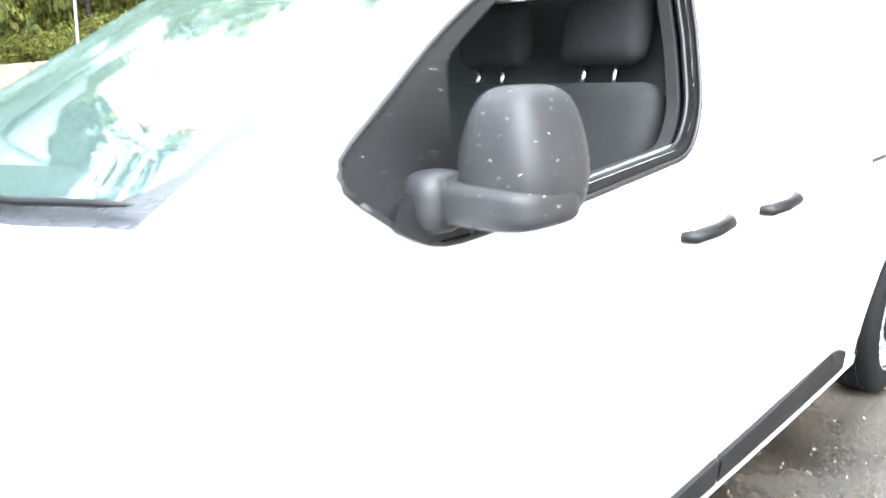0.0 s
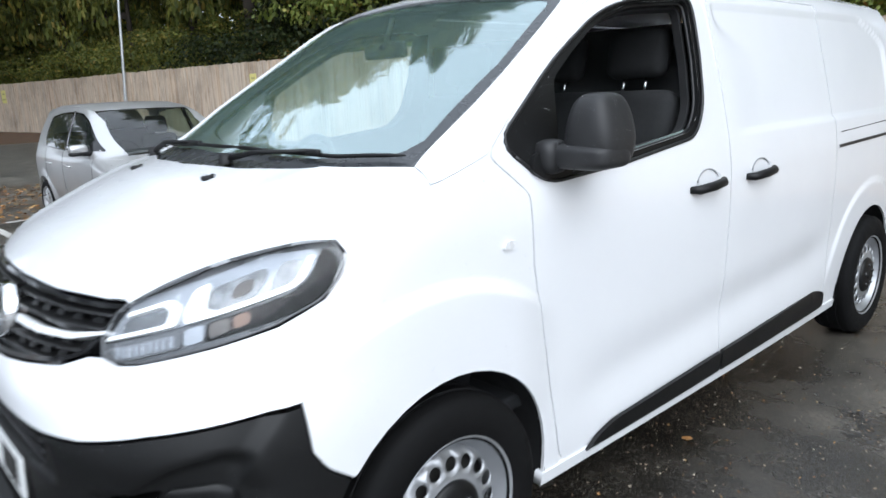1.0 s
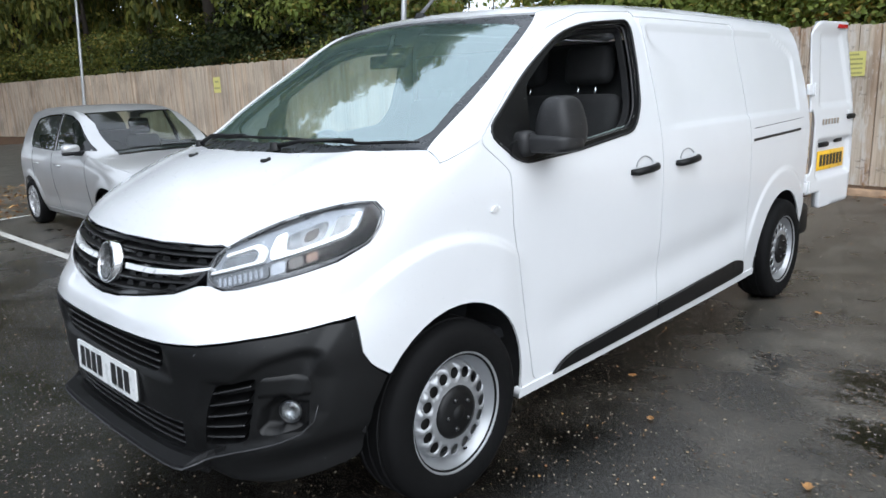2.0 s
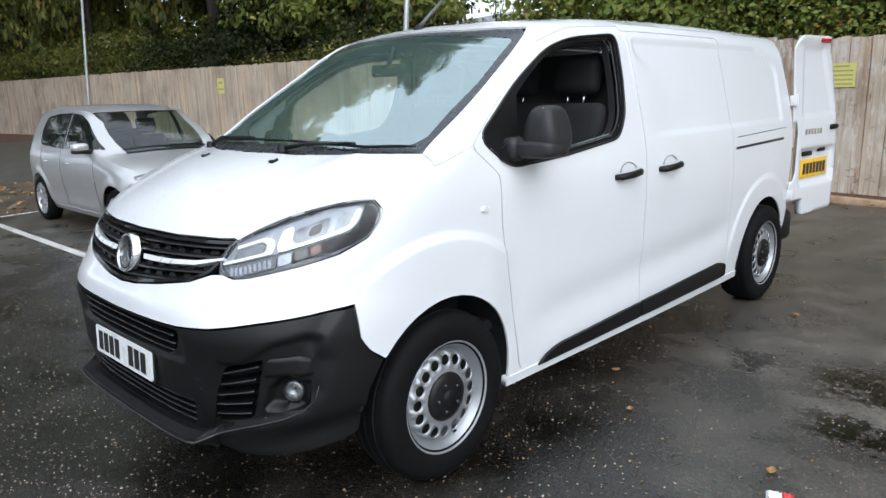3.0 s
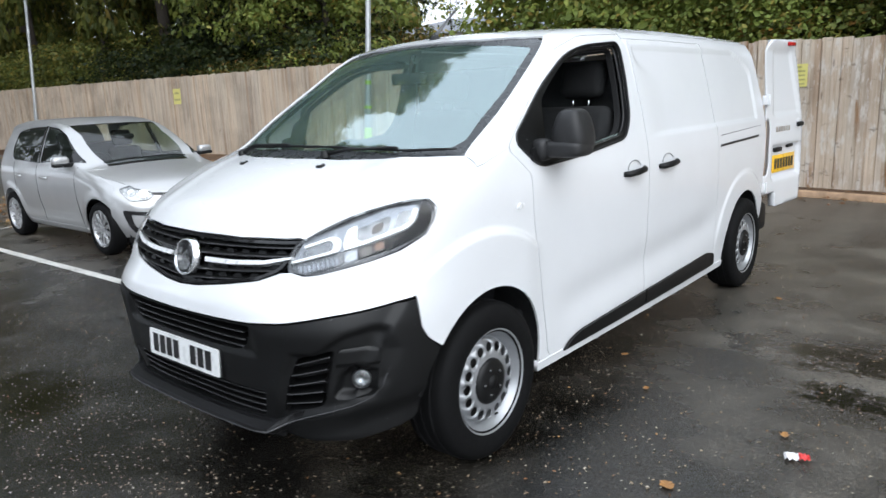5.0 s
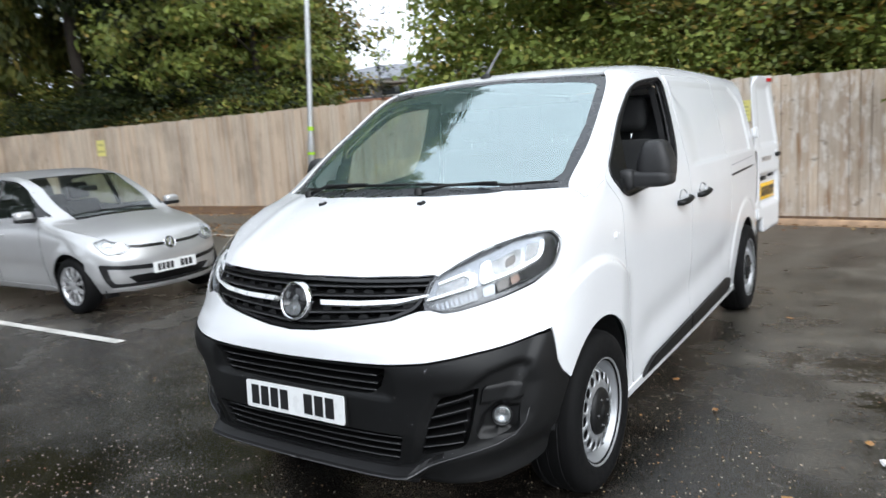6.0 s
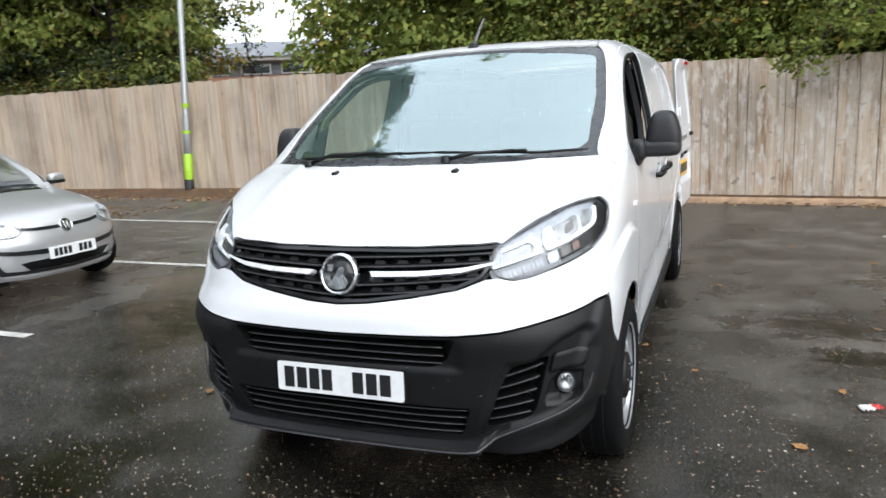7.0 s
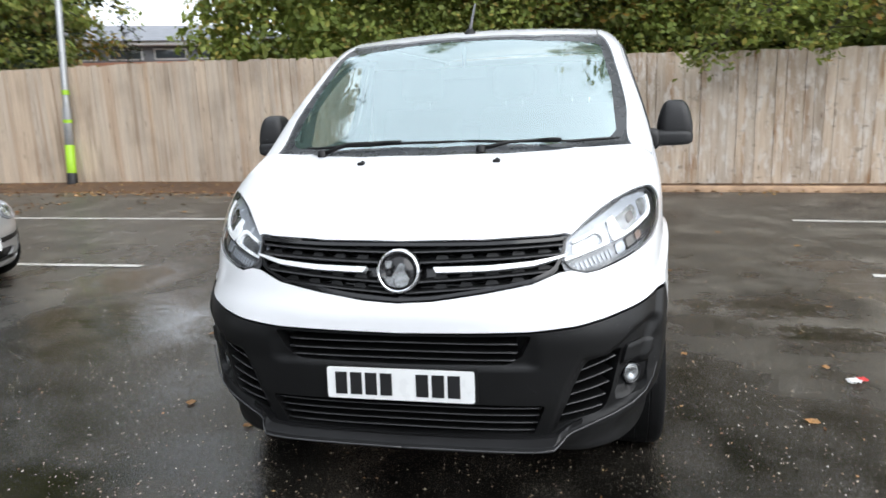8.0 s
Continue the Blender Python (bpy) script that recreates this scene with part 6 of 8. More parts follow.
rp = door_box("number_plate", 0.24, 0.72, 0.79, 0.935, -0.030, -0.022, PLATE_YELLOW, rear_door, 0.002, "yellow rear number plate with black bars")
for i in range(7):
    part("plate_bar", bars(0.046, 0.085, 1, 0.0, lambda u, v, w: on_door(u + 0.30 + 0.06 * i, v + 0.862, w - 0.0215)), INK, rp, smooth=False)
door_box("plate_lamp", 0.25, 0.40, 0.965, 1.0, -0.035, -0.008, PLASTIC, rear_door, 0.008)
door_box("plate_lamp", 0.52, 0.64, 0.985, 1.015, -0.035, -0.008, PLASTIC, rear_door, 0.008)
hd = door_box("door_handle", 0.66, 0.79, 1.155, 1.195, -0.004, 0.022, PLASTIC, rear_door, 0.012, "black pull handle")
door_box("handle_cup", 0.67, 0.78, 1.19, 1.225, -0.004, 0.004, WHITE, hd, 0.01)
for i in range(6):
    part("badge_bar", bars(0.034, 0.042, 1, 0.0, lambda u, v, w: on_door(u + 0.23 + 0.052 * i, v + 1.155, w + 0.001), 0.003), CHROME, rear_door, "small chrome bar", smooth=False)
door_box("brake_lamp", 0.40, 0.56, 1.825, 1.855, 0.012, 0.028, RED_LAMP, rear_door, 0.006, "red high brake lamp")
for v in (0.66, 1.36):
    hb = door_box("hinge", -0.075, 0.045, v, v + 0.075, 0.0, 0.022, WHITE, rear_door, 0.006, "white door hinge")
    door_box("hinge_pin", -0.008, 0.008, v - 0.008, v + 0.083, 0.016, 0.034, WHITE_IN, hb, 0.004)

# tail lamp on the body's corner, and the other rear door closed
for sx in (1, -1):
    b = block((0.800, 4.60, 0.79), (0.872, 4.70, 1.225), 0.02, 3)
    part("tail_lamp", b if sx > 0 else flipped(b), RED_LAMP, van, "tall red tail lamp on the rear corner")
frame_loop = [rounded([(-0.86, 0.60), (0.86, 0.60), (0.86, 1.25), (0.72, 1.84), (-0.72, 1.84), (-0.86, 1.25)], 0.05), rounded([(-0.76, 0.66), (0.76, 0.66), (0.76, 1.25), (0.64, 1.75), (-0.64, 1.75), (-0.76, 1.25)], 0.04)]
part("rear_frame", plate_of(frame_loop, 0.2, 0.05, lambda u, v, w: (u, 4.66 + w - 0.06 * ease(np.float64(v), 1.2, 1.85), v)), WHITE, van, "white rear door frame")
part("rear_door", plate_of([rounded([(-0.80, 0.52), (-0.01, 0.52), (-0.01, 1.80), (-0.66, 1.80), (-0.78, 1.25)], 0.04)], 0.2, 0.05, lambda u, v, w: (u, 4.74 + w - 0.06 * ease(np.float64(v), 1.2, 1.85), v)), WHITE, van, "white closed rear door")
part("load_floor", block((-0.8, 2.46, 0.54), (0.8, 4.62, 0.57), 0.005), GREY_TRIM, van, "grey load floor")

# ------------------------------------------------ beads of rain standing on the van
def beads(points, normals, lo, hi, seed):
    """Flattened drops of water, one for each point."""
    r = random.Random(seed)
    v, f = [], []
    for p, n in zip(points, normals):
        a = Vector(n).orthogonal().normalized()
        b = Vector(n).cross(a)
        s = r.uniform(lo, hi) * (1.5 if r.random() < 0.1 else 1)
        e = r.uniform(0.8, 1.35)
        k = len(v)
        for rad, h in ((1.0, -0.05), (0.75, 0.38)):
            for i in range(6):
                t = math.pi * i / 3 + r.uniform(-0.2, 0.2)
                v.append(tuple(Vector(p) + (a * math.cos(t) * e + b * math.sin(t)) * (s * rad) + Vector(n) * (s * h)))
        v.append(tuple(Vector(p) + Vector(n) * (s * 0.55)))
        for i in range(6):
            j = (i + 1) % 6
            f += [(k + i, k + j, k + 6 + j, k + 6 + i), (k + 6 + i, k + 6 + j, k + 12)]
    return v, f


def rain_on(owner, count, keep, lo, hi, seed, label="beads of rain"):
    """Scatter beads over those faces of a part that keep() lets through."""
    r = random.Random(seed)
    me = owner.data
    faces = [q for q in me.polygons if keep(q.center, q.normal)]
    weights = [q.area for q in faces]
    pts, nrm = [], []
    for q in r.choices(faces, weights, k=count):
        c = [me.vertices[i].co for i in q.vertices]
        w = [r.random() + 0.01 for _ in c]
        t = sum(w)
        pts.append(sum((x * (g / t) for x, g in zip(c, w)), Vector()))
        nrm.append(q.normal.copy())
    return tagged(part("rain_bead", beads(pts, nrm, lo, hi, seed), WATER, owner, label), kind="stuff")


for ob in [o for o in van.children_recursive]:
    kind_ = ob.name.split(".")[0]
    if kind_ == "mirror_housing":
        rain_on(ob, 170, lambda c, n: n.z > -0.2, 0.0012, 0.0030, 3)
    elif kind_ == "wing_mirror":
        rain_on(ob, 120, lambda c, n: n.z > -0.4, 0.0012, 0.0028, 4)
    elif kind_ == "window_surround":
        rain_on(ob, 130, lambda c, n: abs(n.x) > 0.5 and c.y < 1.42, 0.0010, 0.0024, 5)
    elif kind_ == "lens" and ob.parent.name.startswith("head_lamp"):
        rain_on(ob, 260, lambda c, n: True, 0.0010, 0.0026, 6)
    elif kind_ == "bonnet":
        rain_on(ob, 1400, lambda c, n: n.z > 0.5, 0.0012, 0.0032, 7)
    elif kind_ == "front_bumper":
        rain_on(ob, 420, lambda c, n: n.z > -0.05 and c.z > 0.34, 0.0012, 0.0030, 8)
    elif kind_ == "front_wing":
        rain_on(ob, 200, lambda c, n: c.z > 0.7 and abs(n.x) > 0.3, 0.0008, 0.0018, 9)
    elif kind_ == "windscreen":
        rain_on(ob, 1000, lambda c, n: True, 0.0008, 0.0019, 10)

# ---------------------------------------------------------------- the car park
def ground_z(x, y):
    return 0.0


def spread(a, b, fine, coarse):
    """Grid lines: close together between a and b, ever wider outside, out to the horizon."""
    mid = list(np.arange(a, b + 1e-6, fine))
    out, s = [], coarse
    v = b
    while v < 900:
        v += s
        s *= 1.35
        out.append(v)
    s, v, lead = coarse, a, []
    while v > -900:
        v -= s
        s *= 1.35
        lead.append(v)
    return lead[::-1] + mid + out


def sheet_of(xs, ys, lift):
    v = [(x, y, ground_z(x, y) + lift) for y in ys for x in xs]
    n = len(xs)
    return v, [(j * n + i, j * n + i + 1, (j + 1) * n + i + 1, (j + 1) * n + i) for j in range(len(ys) - 1) for i in range(n - 1)]


FENCE = [(14.0, 7.75), (9.0, 8.35), (4.5, 8.95), (1.9, 9.32), (-2.0, 9.95), (-6.7, 10.80), (-10.0, 11.18), (-16.0, 11.40), (-25.0, 11.15), (-34.0, 10.45), (-48.0, 8.60)]
fence_y = curve([(p[0], p[1]) for p in reversed(FENCE)])
fence_h = curve([(-48, 2.6), (-31, 2.6), (-16, 2.5), (-8, 2.42), (-4, 2.28), (0, 2.08), (4.4, 1.94), (14, 1.90)])

ground = part("ground", sheet_of(spread(-20, 12, 2.0, 3.0), spread(-8, 16, 2.0, 3.0), -0.012), SOIL, None, "leaf-strewn brown soil under the trees")
tagged(ground, "", "ground", "", "structure")

xs = list(np.arange(-30.0, 14.01, 0.5))
rows = 46
av, af = [], []
for j in range(rows + 1):
    for x in xs:
        edge = float(fence_y(x)) - (0.52 if x > -4 else 0.52 + 0.75 * float(ease(-x, 4, 6.5)))
        y = -30 + (edge + 30) * (1 - (1 - j / rows) ** 2.2)
        av.append((x, y, ground_z(x, y)))
n = len(xs)
af = [(j * n + i, j * n + i + 1, (j + 1) * n + i + 1, (j + 1) * n + i) for j in range(rows) for i in range(n - 1)]
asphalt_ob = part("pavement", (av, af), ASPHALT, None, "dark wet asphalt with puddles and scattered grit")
tagged(asphalt_ob, "", "asphalt", "", "structure")


def strip_on_ground(points, width, lift):
    """A flat painted band along points on the ground."""
    v, f = [], []
    pts = []
    for (x0, y0), (x1, y1) in zip(points, points[1:]):
        k = max(1, int(math.hypot(x1 - x0, y1 - y0) / 0.4))
        pts += [(x0 + (x1 - x0) * i / k, y0 + (y1 - y0) * i / k) for i in range(k)]
    pts.append(points[-1])
    for i, p in enumerate(pts):
        a, b = pts[max(i - 1, 0)], pts[min(i + 1, len(pts) - 1)]
        d = Vector((b[0] - a[0], b[1] - a[1])).normalized()
        for s in (-1, 1):
            x, y = p[0] - s * d.y * width / 2, p[1] + s * d.x * width / 2
            v.append((x, y, ground_z(x, y) + lift))
    f = [(2 * i, 2 * i + 2, 2 * i + 3, 2 * i + 1) for i in range(len(pts) - 1)]
    me = mesh("bay_line", v, f)
    if me.polygons[0].normal.z < 0:
        me.flip_normals()
    return me


for pts in ([(-3.58, 1.50), (-8.5, 1.44)], [(-3.78, 3.93), (-8.7, 4.02)], [(-3.9, 6.64), (-9.2, 6.98)], [(-8.3, 1.50), (-9.2, 7.0)], [(2.80, 6.31), (7.6, 5.62)], [(2.78, 3.81), (7.4, 3.2)]):
    ln = part("bay_line", strip_on_ground(pts, 0.095, 0.005), LINE, None, "worn white parking bay line on wet asphalt")
    tagged(ln, "", "road marking", "bay lines", "structure")

# timber edging in front of the fence
def along_fence(x0, x1, off, prof, step=0.5):
    pts = np.arange(x0, x1, step)
    v, f = [], []
    for x in pts:
        y = float(fence_y(x)) - off
        z = ground_z(x, y)
        for dy, dz in prof:
            v.append((x, y + dy, z + dz))
    m = len(prof)
    for i in range(len(pts) - 1):
        for k in range(m - 1):
            f.append((i * m + k, (i + 1) * m + k, (i + 1) * m + k + 1, i * m + k + 1))
    return v, f


edging = part("kerb", along_fence(-5, 14, 0.50, [(-0.03, -0.02), (-0.03, 0.075), (-0.022, 0.085), (0.05, 0.088), (0.06, 0.06)]), KERB, None, "low timber edging board in front of the fence")
tagged(edging, "", "kerb", "", "structure")
bed = part("ground_bed", along_fence(-34, 14, 0.46, [(0.0, 0.045), (0.2, 0.06), (0.5, 0.07)]), SOIL, None, "narrow bed of soil and leaves below the fence")
tagged(bed, "", "soil bed", "", "structure")
bank = part("leaf_bank", along_fence(-30, -4.2, 1.32, [(0.0, -0.006), (0.25, 0.012), (0.6, 0.03), (1.1, 0.06)]), SOIL, None, "strip of soil covered with fallen leaves")
tagged(bank, "", "soil bed", "", "structure")

# ---------------------------------------------------------------- fallen leaves and grit
def leaf_cards(rng, pts, size, flat=0.0, out=None):
    """Many small leaves: each a bent lozenge of two triangles about its midrib."""
    n = len(pts)
    pts = np.asarray(pts, float)
    a = rng.normal(size=(n, 3))
    if flat:
        a[:, 2] *= 1 - flat
    if out is not None:  # leaves face outwards from their clump
        o = out + rng.normal(size=(n, 3)) * 0.38
        o /= np.linalg.norm(o, axis=1)[:, None]
        a -= (a * o).sum(1)[:, None] * o
    a /= np.linalg.norm(a, axis=1)[:, None]
    b = rng.normal(size=(n, 3))
    if flat:
        b[:, 2] *= 1 - flat
    b -= (a * b).sum(1)[:, None] * a
    if out is not None:
        b = np.cross(o, a)
    b /= np.linalg.norm(b, axis=1)[:, None]
    c = np.cross(a, b)
    s = size * rng.uniform(0.6, 1.35, n)[:, None]
    v = np.empty((n, 4, 3))
    v[:, 0] = pts - a * s * 0.55
    v[:, 1] = pts - b * s * 0.34 + c * s * 0.10
    v[:, 2] = pts + a * s * 0.55
    v[:, 3] = pts + b * s * 0.34 + c * s * 0.10
    i = np.arange(n)[:, None] * 4
    f = np.concatenate([i + np.array([[0, 1, 2]]), i + np.array([[0, 2, 3]])])
    me = bpy.data.meshes.new("leaves")
    me.vertices.add(n * 4)
    me.vertices.foreach_set("co", v.ravel())
    me.loops.add(len(f) * 3)
    me.loops.foreach_set("vertex_index", f.ravel().astype(np.int32))
    me.polygons.add(len(f))
    me.polygons.foreach_set("loop_start", np.arange(0, len(f) * 3, 3, dtype=np.int32))
    me.update(calc_edges=True)
    me.validate()
    return me


rng = np.random.default_rng(7)


def litter(name, n, box, size, label, mat=FALLEN, near_fence=False, lift=0.006):
    x = rng.uniform(box[0], box[1], n)
    if near_fence:
        y = fence_y(x) - np.abs(rng.normal(0, box[2], n)) - 0.05
    else:
        y = rng.uniform(box[2], box[3], n)
    z = np.array([ground_z(p, q) for p, q in zip(x, y)]) + lift
    if near_fence:
        z += 0.06 * np.clip(1 - (fence_y(x) - y) / 0.9, 0, 1)
    me = leaf_cards(rng, np.stack([x, y, z], 1), size, 0.85)
    ob = part(name, me, mat, None, label, smooth=False)
    return tagged(ob, "", "leaves", "", "stuff")


litter("fallen_leaves", 7000, (-30, -4.5, 0.75), 0.075, "drift of brown fallen leaves along the fence", near_fence=True)
litter("fallen_leaves", 4200, (-5, 13, 0.30), 0.06, "thin line of brown leaves below the fence", near_fence=True)
litter("fallen_leaves", 2400, (-9.5, -2.0, 0.75), 0.06, "wet brown leaves along the kerb below the fence", near_fence=True)
litter("fallen_leaves", 3000, (-13, -8.3, 0.5, 8.5), 0.07, "brown leaves scattered beyond the bays")
litter("leaf_crumbs", 2600, (-8, 7, -2.5, 8.0), 0.014, "small bits of leaf and seed on the wet asphalt")
litter("leaf_crumbs", 1500, (0.9, 4.2, 0.2, 5.2), 0.010, "small bits of leaf and seed beside the van")
litter("grit", 8000, (-3.5, 4.6, -2.4, 3.2), 0.009, "pale grit, seeds and straw on the wet asphalt", GRIT, lift=0.003)
litter("grit", 6500, (-8.0, 7.0, -2.0, 8.0), 0.013, "pale grit, seeds and straw on the wet asphalt", GRIT, lift=0.003)
litter("grit", 1400, (-1.6, 1.4, -0.9, 0.2), 0.010, "pale grit, seeds and straw before the bumper", GRIT, lift=0.003)

# ---------------------------------------------------------------- the small silver car in the bay
C_HALF = curve([(0.15, 0.72), (0.22, 0.76), (0.35, 0.795), (0.55, 0.815), (0.72, 0.822), (0.86, 0.812), (0.95, 0.785), (1.10, 0.735), (1.30, 0.655), (1.45, 0.59), (1.7, 0.48)])
C_NOSE = curve([(0.15, 0.10), (0.22, 0.04), (0.35, 0.0), (0.50, 0.0), (0.62, 0.025), (0.72, 0.07), (0.82, 0.16), (1.2, 0.6), (1.7, 1.2)])
C_TOP = curve([(-0.2, 0.48), (0.0, 0.60), (0.10, 0.70), (0.25, 0.79), (0.50, 0.875), (0.75, 0.93), (0.86, 0.955), (1.10, 1.11), (1.40, 1.29), (1.60, 1.385), (1.80, 1.432), (2.2, 1.475), (2.7, 1.475), (3.2, 1.425), (3.45, 1.375), (3.7, 1.32)])


def hatch(x, y, z):
    x = np.abs(x)
    a = C_HALF(z) * (1 - 0.05 * np.clip((y - 2.2) / 1.4, 0, 2) ** 2)
    for cy in (0.585, 3.005):
        d = np.hypot(y - cy, z - 0.292)
        a = a + 0.016 * ease(d, 0.42, 0.36) * ease(z, 0.2, 0.4)
    a = a - 0.012 * np.exp(-((z - 0.40) / 0.07) ** 2) * ease(y, 0.95, 1.2) * ease(y, 2.7, 2.4)
    dep, n = 0.62, 2.6
    qy = np.clip((C_NOSE(z) + dep - y) / dep, 0, None)
    wall = (((x / a) ** n + qy ** n) ** (1 / n) - 1) * 0.8
    ys = y - 0.22 * x * x
    top = z - (C_TOP(ys) - 0.07 * x * x)
    slope = (C_TOP(ys + 0.01) - C_TOP(ys - 0.01)) / 0.02
    top = top / np.sqrt(1 + slope ** 2)
    back = (y - (3.60 - 0.05 * ease(z, 0.45, 0.2) - 0.30 * np.clip((z - 0.85) / 0.55, 0, 1.5) ** 1.2) + 0.20 * (x / 0.8) ** 4)
    return np.maximum(smax(smax(wall, top, 0.09), back, 0.08), 0.15 - z)


CAR = Shell(hatch, 0.80, 0.75, (1.0, 0.35))
CAR_POSE = pose(-4.54, 2.80, 0.0, 0, 0, 90)
car = thing("car", "small silver hatchback parked in a bay, wet with rain", "car", CAR_POSE)
CA_F, CA_R, CA_RAD = (0.585, 0.292), (3.005, 0.292), 0.335

SIDE_GLASS_F = [(1.06, 0.985, 0.01), (1.30, 1.14, 0.04), (1.55, 1.29, 0.08), (1.78, 1.365, 0.04), (2.03, 1.385, 0.01), (2.03, 0.965, 0.01)]
SIDE_GLASS_R = [(2.10, 0.965, 0.01), (2.10, 1.385, 0.01), (2.50, 1.375, 0.04), (2.90, 1.33, 0.08), (2.98, 1.15, 0.06), (2.96, 1.03, 0.05), (2.86, 0.98, 0.02)]
c_side = ([(0.30, 0.60)] + [(0.285, 0.40)] + [(0.26, 0.36)] + arch(CA_F, CA_RAD, 168, 4, 14) + [(0.93, 0.20), (2.66, 0.20)] + arch(CA_R, CA_RAD, 176, 12, 14)
          + [(3.40, 0.40), (3.42, 0.70), (3.38, 0.95), (3.25, 1.20), (3.16, 1.345), (2.6, 1.42), (2.05, 1.425), (1.72, 1.385), (1.45, 1.27), (1.13, 1.07), (0.93, 0.945), (0.70, 0.865), (0.50, 0.80), (0.36, 0.74)])


def car_sides(name, way, loops, mat, label="", parent=None, **kw):
    piece = CAR.sheet(way, loops, **kw)
    return part(name, piece, mat, parent or car, label), part(name, flipped(piece), mat, parent or car, label)


def cs(pts):
    return rounded(CAR.side(pts))


car_sides("flank", "hull", [cs(c_side), cs(SIDE_GLASS_F), cs(SIDE_GLASS_R)], SILVER, "silver flank with flared arches", step=0.035, thick=0.012, inset=0)
for pts, nm in ((SIDE_GLASS_F, "front_side_window"), (SIDE_GLASS_R, "rear_side_window")):
    a, b = car_sides(nm, "hull", [cs(pts)], CAR_GLASS, "dark side window", step=0.08, lift=-0.006, thick=0, inset=-0.003)
    a.visible_shadow = b.visible_shadow = False
    lp = cs(pts)
    for owner, fl in ((a, False), (b, True)):
        ring = CAR.sheet("hull", [shrink(resample(lp, 0.04), -0.004), shrink(resample(lp, 0.04), 0.018)], step=0.03, lift=-0.003, thick=0.01, inset=0)
        part("window_seal", flipped(ring) if fl else ring, GLOSS_BLACK, owner)
car_sides("door_pillar", "hull", [cs([(2.035, 0.962), (2.035, 1.392), (2.095, 1.392), (2.095, 0.962)])], GLOSS_BLACK, "black door pillar", step=0.05, lift=0.001, thick=0.004, inset=0)
car_sides("mirror_triangle", "hull", [cs([(1.055, 0.978), (1.25, 1.095), (1.25, 0.972)])], GLOSS_BLACK, "black mirror mount", step=0.03, lift=0.002, thick=0.004, inset=0)
for sx in (1, -1):
    def put(name, piece, mat, parent=car, label=""):
        return part(name, piece if sx > 0 else flipped(piece), mat, parent, label)
    for ys_, z0, z1 in ((1.02, 0.25, 0.94), (2.065, 0.25, 0.96), (2.80, 0.62, 0.96)):
        put("door_seam", CAR.line("hull", CAR.side([(ys_ + 0.05 * math.sin((z - z0) * 3), z) for z in np.linspace(z0, z1, 12)]), 0.003, 0.0005), SEAL)
    put("sill_strip", CAR.sheet("hull", [cs([(0.97, 0.215), (0.97, 0.26), (2.62, 0.26), (2.62, 0.215)])], step=0.05, lift=0.006, thick=0.01, inset=0), SILVER, label="silver sill")
    put("waist_crease", CAR.line("hull", CAR.side([(0.8 + 0.1 * k, 0.905 + 0.004 * k) for k in range(23)]), 0.004, -0.001), SILVER)
    for hy in (1.80, 2.58):
        x = float(cast(np.array([(1.3, hy, 0.80)]), np.array([(-1.0, 0, 0)]), 0, 1.3, 120, form=hatch)[0][0])
        put("door_handle", tube([(x, hy, 0.80), (x + 0.026, hy + 0.02, 0.80), (x + 0.028, hy + 0.13, 0.805), (x, hy + 0.155, 0.805)], 0.011, 8), SILVER, label="silver pull handle")
    mr = put("wing_mirror", block((0.80, 1.12, 0.965), (0.985, 1.22, 1.065), 0.045, 4), SILVER, label="silver door mirror with black foot")
    put("mirror_foot", join(tube([(0.74, 1.17, 0.965), (0.86, 1.175, 0.965)], [0.03, 0.022], 8), block((0.795, 1.116, 0.950), (0.982, 1.218, 0.992), 0.020, 3)), PLASTIC, mr, "black lower shell")
    put("mirror_glass", block((0.82, 1.218, 0.975), (0.97, 1.226, 1.05), 0.003), MIRROR, mr)
    for c in (CA_F, CA_R):
        ln = lathe([(CA_RAD + 0.006, 0.66), (CA_RAD + 0.006, 0.5), (0.05, 0.48)], 28)
        put("arch_liner", ([(v[0], v[1] + c[0], v[2] + c[1]) for v in ln[0]], [f for f in ln[1] if min(ln[0][i][2] for i in f) > -0.16]), DARK)
c_roof_h = CAR.flat("hull", [(0.0, 1.63, 1.40), (0.30, 1.66, 1.39), (0.56, 1.735, 1.37)]) + [(q[0], q[1]) for q in CAR.side([(1.725, 1.388), (2.05, 1.428), (2.6, 1.423), (3.16, 1.348)])] + CAR.flat("hull", [(0.45, 3.32, 1.36), (0.0, 3.40, 1.37)])
part("roof", CAR.sheet("hull", [np.array([q[:2] for q in c_roof_h] + [(q[0], -q[1]) for q in reversed(c_roof_h[1:-1])])], step=0.06, inset=0), SILVER, car, "silver roof")


def bowloop(pts):
    q = CAR.flat("bow", pts)
    return rounded(q + [(-p[0], *p[1:]) for p in reversed(q[1:-1])])


c_glass = [(0.0, 0.885, 0.965), (0.35, 0.905, 0.962), (0.655, 1.00, 0.968, 0.04), (0.60, 1.35, 1.20), (0.515, 1.685, 1.378, 0.04), (0.25, 1.645, 1.392), (0.0, 1.625, 1.397)]
c_outer = [(0.0, 0.835, 0.945), (0.40, 0.87, 0.940), (0.715, 0.99, 0.945, 0.03), (0.645, 1.35, 1.19), (0.55, 1.725, 1.375, 0.02), (0.28, 1.665, 1.398), (0.0, 1.64, 1.402)]
cw = part("windscreen", CAR.sheet("bow", [bowloop(c_glass)], step=0.08, lift=-0.003, thick=0, inset=-0.004), CAR_SCREEN, car, "windscreen beaded with rain")
cw.visible_shadow = False
